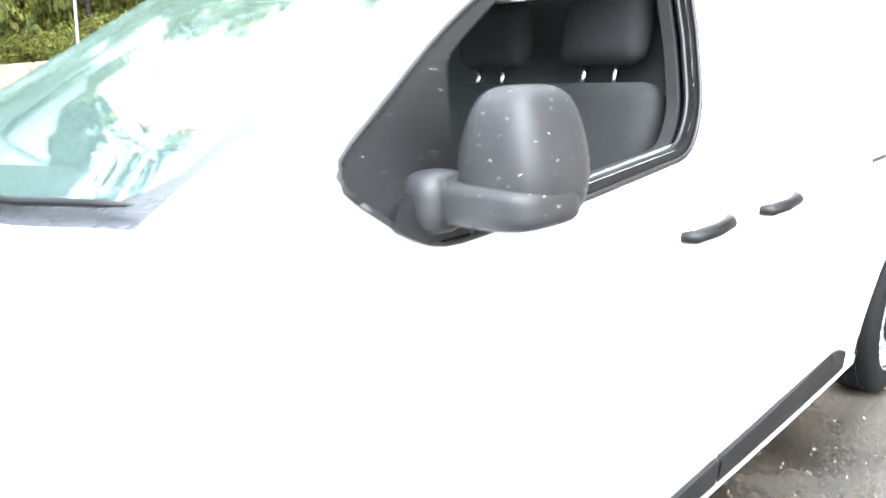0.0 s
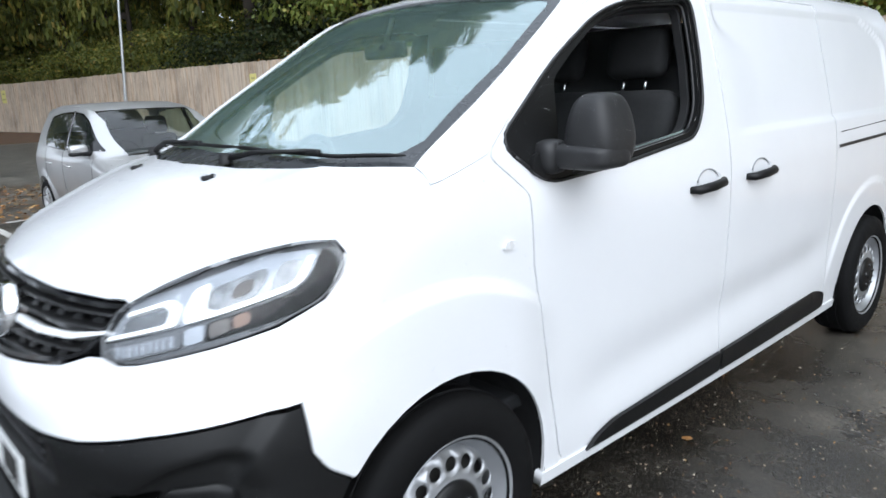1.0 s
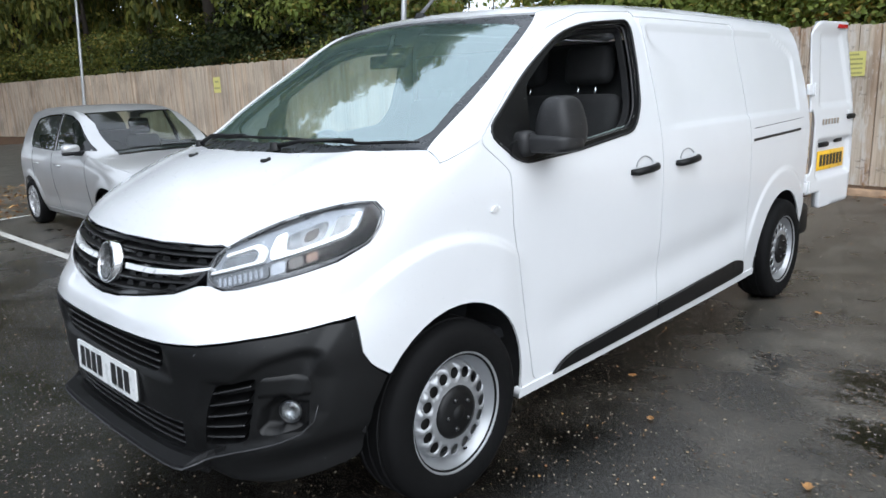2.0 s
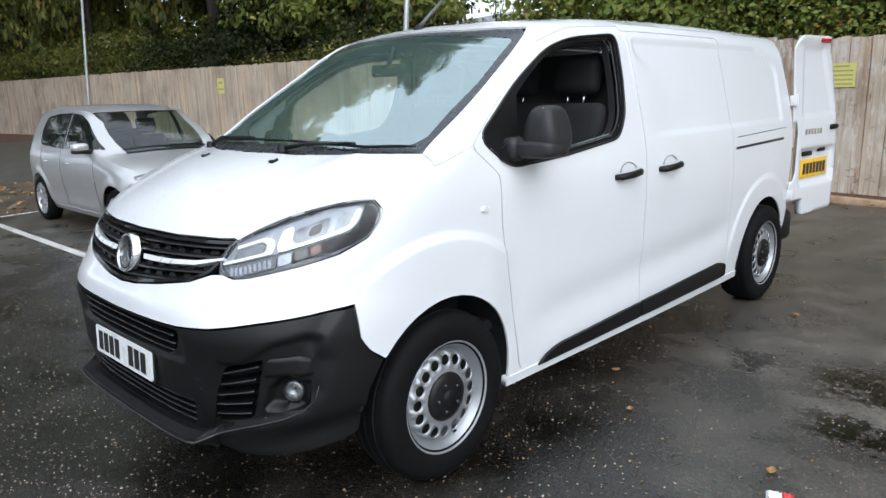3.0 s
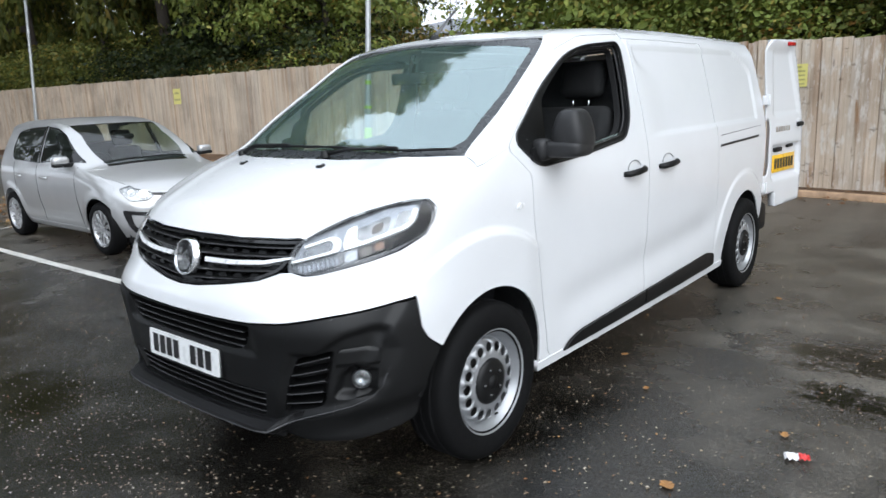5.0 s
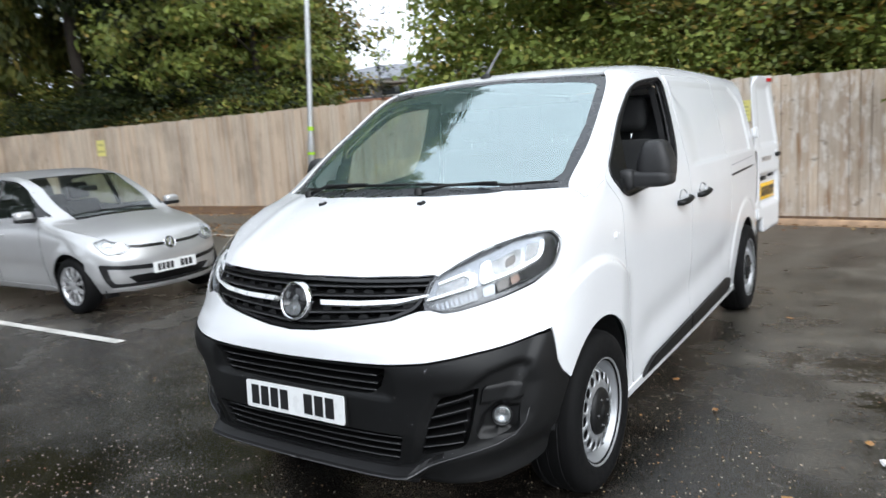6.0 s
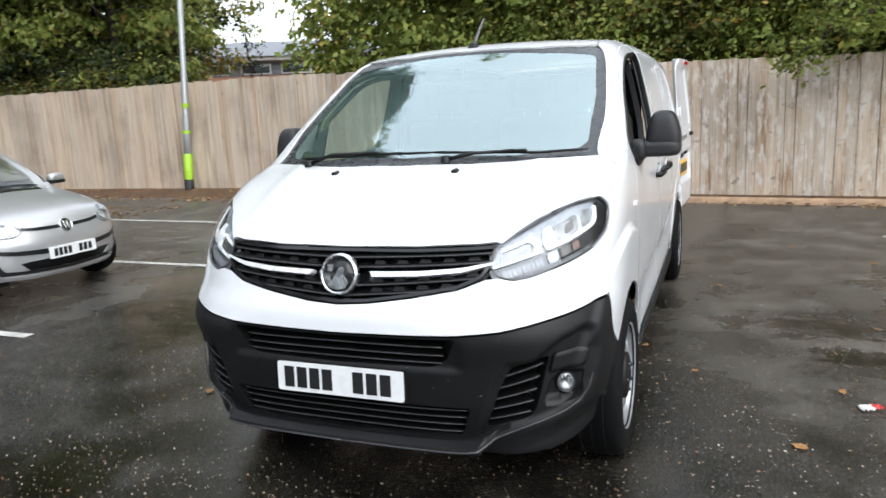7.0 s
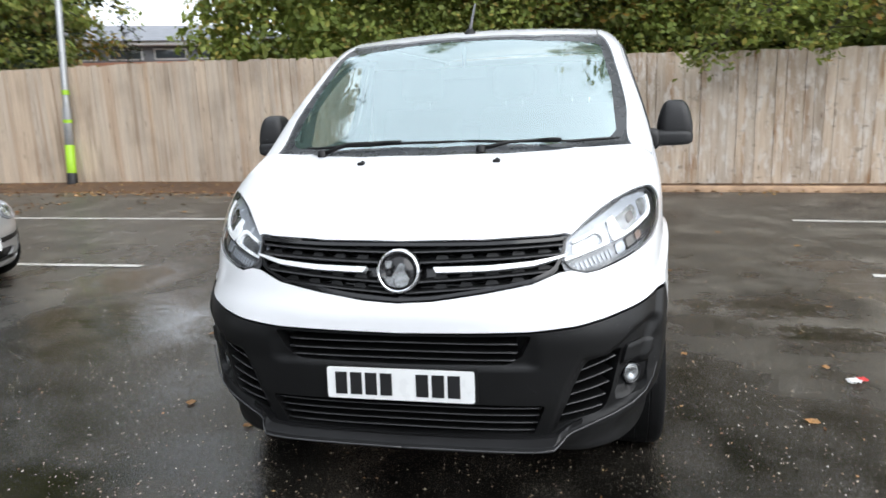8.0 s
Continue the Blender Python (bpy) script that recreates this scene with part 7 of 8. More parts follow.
part("windscreen_border", CAR.sheet("bow", [bowloop(c_outer), bowloop(c_glass)], step=0.04, lift=-0.002, thick=0.006, inset=0), GLOSS_BLACK, cw)
part("wiper", CAR.line("bow", CAR.flat("bow", [(-0.5 + 0.1 * k, 0.93 + 0.01 * abs(k - 5), 0.985) for k in range(11)]), 0.006, 0.006), PLASTIC, car)
car_sides("wing_top", "hull", [np.array([q[:2] for q in CAR.flat("hull", [(0.76, 0.34, 0.70), (0.78, 0.62, 0.78), (0.66, 0.60, 0.86), (0.56, 0.36, 0.80), (0.58, 0.27, 0.74)])])], SILVER, step=0.03, lift=-0.004, thick=0, inset=0)
c_hood = [(0.0, 0.085, 0.685), (0.35, 0.115, 0.685), (0.50, 0.16, 0.70), (0.60, 0.30, 0.765), (0.70, 0.55, 0.84), (0.745, 0.80, 0.895), (0.725, 0.96, 0.935), (0.40, 0.855, 0.935), (0.0, 0.825, 0.942)]
part("bonnet", CAR.sheet("bow", [bowloop(c_hood)], step=0.04), SILVER, car, "silver bonnet")
part("shoulder_fill", CAR.sheet("bow", [bowloop([(0.0, 0.30, 0.79), (0.78, 0.45, 0.80), (0.79, 0.9, 0.88), (0.0, 0.9, 0.95)])], step=0.06, lift=-0.006, thick=0, inset=0), SILVER, car)


def frontloop(pts):
    q = CAR.flat("front", pts)
    return rounded(q + [(-p[0], *p[1:]) for p in reversed(q[1:-1])])


def car_u(x, z):
    p = cast(np.array([(x, -0.5, z)]), np.array([(0, 1.0, 0)]), 0, 2, 200, form=hatch)[0]
    return (float(CAR.flat("front", [p])[0][0]), z)


fr = rounded([(-0.93, 0.20), (0.93, 0.20), (0.985, 0.42), (0.99, 0.66), (0.90, 0.76), (0.72, 0.755), (0.55, 0.72), (0.0, 0.685), (-0.55, 0.72), (-0.72, 0.755), (-0.90, 0.76), (-0.99, 0.66), (-0.985, 0.42), (-0.93, 0.36)])
lampc = [car_u(0.44, 0.672), car_u(0.42, 0.628), car_u(0.50, 0.590), car_u(0.64, 0.592), (0.82, 0.640), (0.90, 0.715), (0.80, 0.745), car_u(0.56, 0.715)]
lampc = [(*q, 0.02) for q in lampc]
low = [car_u(0.0, 0.36), car_u(0.42, 0.36), car_u(0.50, 0.35), car_u(0.40, 0.255), car_u(0.0, 0.245)]
low = rounded(low + [(-q[0], q[1]) for q in reversed(low[1:-1])], 0.015)
part("front_bumper", CAR.sheet("front", [fr, rounded(lampc), rounded([(-q[0], *q[1:]) for q in lampc]), low], step=0.035, thick=0.02, inset=0), SILVER, car, "silver front bumper")
part("nose_lining", CAR.sheet("front", [np.array([(-0.7, 0.22), (0.7, 0.22), (0.7, 0.68), (-0.7, 0.68)])], step=0.1, lift=-0.06, thick=0, inset=0), DARK, car)
band_o = [car_u(x, z) for x, z in ((0.0, 0.452), (0.30, 0.455), (0.52, 0.470), (0.64, 0.490), (0.71, 0.505), (0.71, 0.46), (0.675, 0.33), (0.62, 0.255), (0.0, 0.235))]
band_i = [car_u(x, z) for x, z in ((0.0, 0.405), (0.30, 0.410), (0.52, 0.430), (0.655, 0.455), (0.635, 0.345), (0.60, 0.292), (0.50, 0.282), (0.0, 0.268))]


def sym(q, r=0.015):
    return rounded(q + [(-p[0], *p[1:]) for p in reversed(q[1:-1])], r)


smile = part("bumper_band", CAR.sheet("front", [sym(band_o), sym(band_i)], step=0.03, lift=0.006, thick=0.014, inset=0), GLOSS_BLACK, car, "gloss black band across the bumper")
part("lower_grille", CAR.sheet("front", [low], step=0.05, lift=-0.03, thick=0, inset=0), PLASTIC, car)
part("chin_strip", CAR.sheet("front", [sym([car_u(x, z) for x, z in ((0.0, 0.222), (0.40, 0.226), (0.62, 0.25), (0.60, 0.215), (0.40, 0.20), (0.0, 0.196))], 0.004)], step=0.04, lift=0.012, thick=0.02, inset=0), SILVER, car)
part("grille_line", CAR.sheet("front", [sym([car_u(x, z) for x, z in ((0.0, 0.645), (0.30, 0.652), (0.46, 0.668), (0.46, 0.644), (0.30, 0.624), (0.0, 0.615))], 0.003)], step=0.03, lift=0.004, thick=0.012, inset=0), GLOSS_BLACK, car, "thin black grille line")
p0, n0 = CAR.lay("front", np.array([(0.0, 0.632)]), 0.010)
em = part("badge", lathe([(0.0, 0.004), (0.058, 0.004), (0.060, -0.02)], 28, "z"), GLOSS_BLACK, car, "round chrome badge", at=Matrix.Translation(p0[0]) @ Vector((0, -0.92, 0.38)).to_track_quat('Z', 'Y').to_matrix().to_4x4())
part("badge_ring", lathe([(0.058, 0.002), (0.062, 0.010), (0.069, 0.006), (0.070, -0.01)], 32, "z"), CHROME, em)
for u in (-0.016, 0.016):
    part("emblem", block((u - 0.008, -0.042, 0.003), (u + 0.008, 0.042, 0.009), 0.002), CHROME, em)
for sx in (1, -1):
    q = lampc if sx > 0 else [(-p[0], *p[1:]) for p in lampc]
    hl = part("head_lamp", CAR.sheet("front", [rounded(q)], step=0.03, lift=0.006, thick=0.012, inset=-0.003), plain("lamp_silver", (0.34, 0.35, 0.36), 0.25, metal=0.5, grain=0.25, scale=30), car, "clear almond-shaped head lamp")
    p1, n1 = CAR.lay("front", np.array([(q[0][0] + sx * 0.07, 0.655)]), 0.010)
    mt = Matrix.Translation(p1[0]) @ Vector(n1[0]).to_track_quat('Z', 'Y').to_matrix().to_4x4()
    part("reflector_bowl", lathe([(0.0, -0.002), (0.03, 0.0), (0.044, 0.006), (0.050, 0.003)], 20, "z"), REFLECTOR, hl, at=mt)
    p2, n2 = CAR.lay("front", np.array([(q[0][0] + sx * 0.20, 0.675)]), 0.010)
    part("reflector_bowl", lathe([(0.0, -0.002), (0.026, 0.0), (0.038, 0.006), (0.043, 0.003)], 20, "z"), DULL_CHROME, hl, at=Matrix.Translation(p2[0]) @ Vector(n2[0]).to_track_quat('Z', 'Y').to_matrix().to_4x4())
    ln = part("lens", CAR.sheet("front", [rounded(q)], step=0.03, lift=0.022, thick=0.014, inset=0.002), LENS, hl)
    ln.visible_shadow = False
    part("lens_rim", CAR.sheet("front", [rounded(q), shrink(resample(rounded(q), 0.03), 0.005)], step=0.02, lift=0.016, thick=0.016, inset=0), plain("lamp_edge", (0.22, 0.22, 0.23), 0.3), hl)
CPL = pose(0, -0.012, 0.405, 90, 0, 0)
cp = part("number_plate", plate_of([rounded([(-0.26, -0.0555), (0.26, -0.0555), (0.26, 0.0555), (-0.26, 0.0555)], 0.01)], 0.1, 0.012, lambda u, v, w: tuple(CPL @ Vector((u, v, w)))), PLATE_WHITE, car, "white number plate with black bars")
for u0, wd, cnt in ((-0.118, 0.205, 4), (0.135, 0.160, 3)):
    for i in range(cnt):
        part("plate_bar", bars(wd / cnt - 0.014, 0.072, 1, 0.0, lambda u, v, w: tuple(CPL @ Vector((u + u0 - wd / 2 + wd * (i + 0.5) / cnt, v, w + 0.0006)))), INK, cp, smooth=False)
part("underbody", block((-0.70, 0.35, 0.17), (0.70, 3.40, 0.24), 0.02), DARK, car)
tail = plate_of([rounded([(-0.70, 0.25), (0.70, 0.25), (0.74, 0.75), (0.60, 1.20), (0.50, 1.36), (-0.50, 1.36), (-0.60, 1.20), (-0.74, 0.75)], 0.05)], 0.2, 0.03, lambda u, v, w: (u, 3.47 + w - 0.28 * max(0.0, (v - 0.80)) ** 1.1 / 0.6 * 0.75, v))
part("tailgate", tail, SILVER, car, "silver tailgate")
# inside
part("cabin_floor", block((-0.68, 0.9, 0.30), (0.68, 3.2, 0.34), 0.01), DARK, car)
part("dashboard", block((-0.66, 0.98, 0.60), (0.66, 1.30, 0.965), 0.08, 3), DARK, car)
part("steering_wheel", tube([(0.33 * -1 + 0.17 * math.cos(t), 1.42 + 0.05 * math.sin(t), 0.90 + 0.165 * math.sin(t)) for t in np.linspace(0, 2 * math.pi, 25)], 0.013, 6, False), PLASTIC, car)
for x in (-0.34, 0.34):
    st = part("seat", block((x - 0.23, 1.55, 0.42), (x + 0.23, 2.05, 0.58), 0.05, 3), CLOTH, car, "dark cloth seat with tall back")
    part("backrest", moved(block((-0.22, -0.06, 0.0), (0.22, 0.06, 0.56), 0.06, 3), pose(x, 2.05, 0.54, -16)), CLOTH, st)
    part("headrest", moved(block((-0.13, -0.045, 0.57), (0.13, 0.045, 0.78), 0.045, 3), pose(x, 2.05, 0.54, -16)), CLOTH, st)
part("rear_seat", join(block((-0.62, 2.50, 0.42), (0.62, 2.9, 0.58), 0.05, 3), moved(block((-0.62, -0.06, 0), (0.62, 0.06, 0.60), 0.05, 3), pose(0, 2.92, 0.55, -16))), CLOTH, car)
part("cabin_mirror", block((-0.11, 1.42, 1.20), (0.11, 1.445, 1.26), 0.01), GLOSS_BLACK, car)


def car_wheel():
    w = thing("wheel", "ten-spoke silver alloy wheel", "")
    part("tyre", lathe([(0.185, -0.07), (0.215, -0.09), (0.26, -0.09), (0.282, -0.075), (0.290, -0.04), (0.290, 0.04), (0.282, 0.075), (0.262, 0.090), (0.225, 0.090), (0.20, 0.078)], 48), RUBBER, w, "black tyre")
    rim = part("rim", lathe([(0.150, -0.06), (0.178, -0.05), (0.180, 0.05), (0.190, 0.070), (0.202, 0.084), (0.206, 0.080), (0.200, 0.088), (0.190, 0.080), (0.182, 0.060)], 48), ALLOY, w)
    for k in range(10):
        for off in (-0.085, 0.085):
            sp = block((0.052, -0.0085, 0.03), (0.072, 0.0085, 0.188), 0.004)
            part("spoke", moved(sp, Matrix.Rotation(2 * math.pi * k / 10 + off, 4, 'X')), ALLOY, rim)
    part("hub", lathe([(0.0, 0.078), (0.03, 0.076), (0.05, 0.066), (0.052, 0.04)], 20), ALLOY, rim)
    part("brake_drum", lathe([(0.0, 0.02), (0.12, 0.02), (0.12, -0.02)], 24), DARK, w)
    return w


w1 = car_wheel()
w1.parent = car
w1.matrix_basis = pose(0.725, 0.585, 0.290, 15)
for x, y, t in ((0.725, 3.005, 50), (-0.725, 0.585, 33), (-0.725, 3.005, 5)):
    w = copy_thing(w1, pose(x, y, 0.290, t, 0, 0 if x > 0 else 180))
    w.parent = car

# ---------------------------------------------------------------- street furniture: poles, signs, litter
def pole(x, y, height, r, label, lean, bands=True):
    p = thing("lamp_post", label, "lamp post", Matrix.Translation((x, y, ground_z(x, y) + (0.02 if bands else 0.0))) @ lean)
    part("shaft", tube([(0, 0, 0.0), (0, 0, 1.6), (0, 0, 1.7), (0, 0, height)], [r * 1.25, r * 1.25, r, r * 0.7], 14), GALV, p, "galvanised steel shaft")
    if bands:
        part("base_sleeve", lathe([(r * 1.5, 0.0), (r * 1.5, 0.26), (r * 1.3, 0.28)], 16, "z"), POLE_BASE, p, "black base sleeve")
        part("green_band", lathe([(r * 1.36, 0.27), (r * 1.36, 0.86), (r * 1.2, 0.865)], 16, "z"), LIME, p, "lime green reflective band")
        part("green_band", lathe([(r * 1.30, 1.32), (r * 1.30, 1.39)], 16, "z"), LIME, p)
        part("green_band", lathe([(r * 1.08, 1.90), (r * 1.08, 2.0)], 16, "z"), LIME, p)
    head = part("lamp_head", block((-0.10, -0.65, height - 0.06), (0.10, 0.05, height + 0.05), 0.03), GALV, p, "grey lamp head")
    part("lamp_glass", block((-0.08, -0.58, height - 0.075), (0.08, -0.15, height - 0.058), 0.004), PLATE_WHITE, head)
    return p


pole(-10.32, 11.0, 8.2, 0.070, "galvanised lamp post with a lime green band and black base", Matrix.Rotation(radians(3.6), 4, Vector((-0.675, 0.738, 0))))
pole(-29.6, 10.6, 8.0, 0.065, "thin grey lamp post in front of the fence", Matrix.Rotation(radians(3.2), 4, Vector((-0.94, 0.34, 0))), bands=False)


def sign(x, z, w, h, rows, label):
    y = float(fence_y(x)) - 0.035
    a = math.atan2(float(fence_y(x + 0.3)) - float(fence_y(x - 0.3)), 0.6)
    s = thing("sign", label, "sign", pose(x, y, z, 90, 0, math.degrees(a)), group="signs on the fence")
    part("board", plate_of([rounded([(-w / 2, -h / 2), (w / 2, -h / 2), (w / 2, h / 2), (-w / 2, h / 2)], 0.01)], 0.3, 0.006, lambda u, v, q: (u, v, q)), SIGN_YELLOW, s, "yellow sign board")
    for k in range(rows):
        v0 = h / 2 - h * (k + 0.7) / (rows + 0.4)
        b = bars(w * (0.55 if k == 0 else 0.82), h * 0.07 if rows > 3 else h * 0.12, 1, 0, lambda u, v, q: (u, v + v0, q + 0.0006))
        part("print_bar", b, SIGN_INK, s, smooth=False)
    return s


sign(-0.20, 1.62, 0.36, 0.31, 5, "yellow notice with rows of small print on the fence")
sign(-19.5, 1.93, 0.42, 0.50, 2, "yellow sign on the far fence")
sign(-44.0, 1.95, 0.6, 0.7, 2, "small yellow sign far along the fence")

# a scrap of red and white paper, and single leaves on the asphalt
scrap = thing("paper_scrap", "crumpled red and white paper scrap on wet asphalt", "litter", pose(1.96, 1.575, 0.004, 0, 0, 20) @ Matrix.Scale(0.72, 4))


def crumple(n, seed, w, h):
    r = np.random.default_rng(seed)
    v = [((i / n - 0.5) * w, (j / n - 0.5) * h, 0.004 + 0.016 * r.random() + 0.02 * math.sin(i * 1.3) ** 2 * 0.6) for j in range(n + 1) for i in range(n + 1)]
    return v, [(j * (n + 1) + i, j * (n + 1) + i + 1, (j + 1) * (n + 1) + i + 1, (j + 1) * (n + 1) + i) for j in range(n) for i in range(n)]


part("white_half", moved(crumple(6, 1, 0.075, 0.085), pose(-0.035, 0, 0)), PAPER, scrap, "white crumpled paper", smooth=False)
part("red_half", moved(crumple(6, 2, 0.055, 0.075), pose(0.032, 0.006, 0.002)), PAPER_RED, scrap, "red crumpled paper", smooth=False)


def big_leaf(x, y, size, turn, mat, label):
    out = [(0, -0.5), (0.12, -0.42), (0.32, -0.22), (0.26, -0.08), (0.42, 0.10), (0.24, 0.18), (0.2, 0.36), (0.0, 0.5), (-0.2, 0.34), (-0.26, 0.16), (-0.44, 0.06), (-0.28, -0.1), (-0.3, -0.26), (-0.1, -0.42)]
    r = random.Random(int(x * 1000 + y * 77))
    v = [(px * size, py * size, 0.006 + 0.012 * abs(px) * r.random() + (0.008 * r.random())) for px, py in out] + [(0, 0, 0.004)]
    f = [(i, (i + 1) % len(out), len(out)) for i in range(len(out))]
    lf = part("leaf", (v, f), mat, None, label, at=pose(x, y, ground_z(x, y) + 0.002, 0, 0, turn), smooth=False)
    return tagged(lf, "", "leaf", "single leaves on the asphalt")


for x, y, s, t in ((1.86, 1.755, 0.055, 10), (1.61, 1.075, 0.075, 60), (0.845, 2.285, 0.05, 120), (-1.42, 0.935, 0.07, 200), (-0.98, 0.72, 0.06, 310), (1.25, 3.9, 0.06, 45), (2.5, 4.9, 0.07, 80), (1.9, 5.6, 0.08, 190),
                   (-3.2, 5.4, 0.09, 15), (-5.4, 7.3, 0.12, 70), (-6.6, 7.7, 0.10, 150), (1.15, 1.9, 0.045, 33), (2.2, 2.9, 0.045, 77), (-1.9, 2.0, 0.05, 140), (3.2, 3.0, 0.05, 10), (2.7, 0.9, 0.04, 99), (0.3, -0.75, 0.05, 20)):
    big_leaf(x, y, s, t, FALLEN, "single tan fallen leaf on wet asphalt")

# ---------------------------------------------------------------- boarded fence
fence = thing("fence", "weathered tan close-boarded timber fence", "fence", kind="structure")


def board_mesh(seed):
    """One upright board one metre high (scaled to its height), thicker along one edge, slightly bowed."""
    r = random.Random(seed)
    w, bow = 0.1235, r.uniform(-0.004, 0.004)
    v, f = [], []
    for k in range(4):
        z = k / 3
        b = bow * math.sin(math.pi * z)
        top = r.uniform(-0.006, 0.006) if k == 3 else 0.0
        for x, y in ((-w / 2, -0.020), (w / 2, -0.024), (w / 2, 0.0), (-w / 2, 0.0)):
            v.append((x + b, y + b, z + top))
    for k in range(3):
        for i in range(4):
            f.append((k * 4 + i, k * 4 + (i + 1) % 4, (k + 1) * 4 + (i + 1) % 4, (k + 1) * 4 + i))
    f += [(12, 13, 14, 15)]
    me = mesh("board", v, f, False)
    me.materials.append(WOOD)
    return me


board_kinds = [board_mesh(s) for s in range(7)]
rail_v = []
for zf in (0.22, 0.85):
    pts = [(x, float(fence_y(x)) + 0.068, ground_z(x, float(fence_y(x))) + zf * float(fence_h(x))) for x in np.arange(-47, 13.5, 1.0)]
    part("fence_rail", tube(pts, 0.035, 4), WOOD, fence, smooth=False)
for x in np.arange(-46, 13, 2.8):
    y = float(fence_y(x)) + 0.15
    z = ground_z(x, y)
    part("fence_post", block((x - 0.05, y - 0.05, z - 0.1), (x + 0.05, y + 0.05, z + float(fence_h(x)) - 0.08), 0.006), WOOD, fence, smooth=False)
rb = random.Random(11)
x, far_pieces, back_pieces = 13.4, [], []
while x > -47:
    y = float(fence_y(x))
    a = math.atan2(float(fence_y(x + 0.2)) - float(fence_y(x - 0.2)), 0.4)
    z = ground_z(x, y) + 0.02
    h = float(fence_h(x)) + rb.uniform(-0.014, 0.014)
    m = Matrix.Translation((x, y + rb.uniform(-0.009, 0.006), z)) @ Matrix.Rotation(a, 4, 'Z') @ Matrix.Rotation(rb.uniform(-0.006, 0.006), 4, 'Y') @ Matrix.Diagonal((1, 1, h, 1))
    me = board_kinds[rb.randrange(7)]
    if -22.5 < x < 9:
        part("board", me, None, fence, at=m)
    else:
        far_pieces.append(([tuple(m @ v.co) for v in me.vertices], [tuple(p.vertices) for p in me.polygons]))
    mb = Matrix.Translation((x - 0.064, float(fence_y(x - 0.064)) + 0.030 + rb.uniform(-0.002, 0.002), z)) @ Matrix.Rotation(a, 4, 'Z') @ Matrix.Diagonal((1, 1, h - 0.01, 1))
    back_pieces.append(([tuple(mb @ v.co) for v in me.vertices], [tuple(p.vertices) for p in me.polygons]))
    x -= 0.128 * math.cos(a)
tagged(part("far_boards", join(*far_pieces), WOOD, fence, smooth=False), kind="stuff")
tagged(part("back_boards", join(*back_pieces), WOOD, fence, smooth=False), kind="stuff")

# ---------------------------------------------------------------- woodland behind the fence
def clump(g, c, rr, n):
    """Leaves over the top and sides of a rounded tuft, and which way each one faces."""
    d = g.normal(size=(n, 3))
    d[:, 2] = np.abs(d[:, 2]) - 0.45
    d /= np.linalg.norm(d, axis=1)[:, None]
    p = np.array(c) + d * (rr * g.uniform(0.45, 1.12, (n, 1))) * np.array((1, 1, 0.62))
    return p, d + np.array((0, 0, 0.45))


def tree_meshes(seed, height, spread_r, first, leaves, size, thick):
    """Trunk with limbs as one mesh, crown as many small leaves in clumps along the twigs."""
    r = random.Random(seed)
    g = np.random.default_rng(seed)
    wood, tips = [], []
    lean = Vector((r.uniform(-0.06, 0.06), r.uniform(-0.06, 0.06), 1))
    trunk = [Vector((0, 0, -0.3))]
    for k in range(1, 9):
        trunk.append(Vector((lean.x * k * height / 9 + r.uniform(-0.12, 0.12), lean.y * k * height / 9 + r.uniform(-0.12, 0.12), height * 0.92 * k / 8)))
    rad = [thick * (1 - 0.85 * (k / 8) ** 0.9) for k in range(9)]
    rad[0] *= 1.3
    wood.append(tube(trunk, rad, 10))

    def at_trunk(s):
        q = s * 8
        i = min(7, int(q))
        return trunk[i].lerp(trunk[i + 1], q - i)
    limbs = 22
    for k in range(limbs):
        s = first + (0.97 - first) * (k + r.random()) / limbs
        base = at_trunk(s)
        az = k * 2.4 + r.uniform(-0.5, 0.5)
        length = spread_r * (0.55 + 0.6 * math.sin(math.pi * min(1, 0.15 + (s - first) / (1 - first) * 0.85))) * r.uniform(0.75, 1.15)
        rise = r.uniform(0.05, 0.55) + 0.5 * (s - 0.5)
        d = Vector((math.cos(az), math.sin(az), rise)).normalized()
        pts, p = [base], base.copy()
        for j in range(5):
            d = (d + Vector((r.uniform(-0.22, 0.22), r.uniform(-0.22, 0.22), r.uniform(-0.22, 0.14)))).normalized()
            p = p + d * length / 5
            pts.append(p.copy())
        tr = thick * 0.36 * (1 - 0.7 * s)
        wood.append(tube(pts, [tr, tr * 0.8, tr * 0.6, tr * 0.42, tr * 0.28, tr * 0.12], 6))
        for j in range(2, 6):
            tips.append((pts[j], length * 0.20))
            for _ in range(3):
                e = Vector((r.uniform(-1, 1), r.uniform(-1, 1), r.uniform(-0.7, 0.7))).normalized()
                q = pts[j] + e * length * r.uniform(0.18, 0.42)
                wood.append(tube([pts[j], pts[j].lerp(q, 0.5) + Vector((0, 0, 0.05)), q], [tr * 0.3, tr * 0.2, tr * 0.07], 4, False))
                tips.append((q, length * 0.15))
    per = leaves // len(tips)
    pts, out = [], []
    for c, rr in tips:
        p, o = clump(g, c, rr * 1.5, int(per * r.uniform(0.5, 1.5)))
        pts.append(p)
        out.append(o)
    return join(*wood), np.concatenate(pts), np.concatenate(out), g


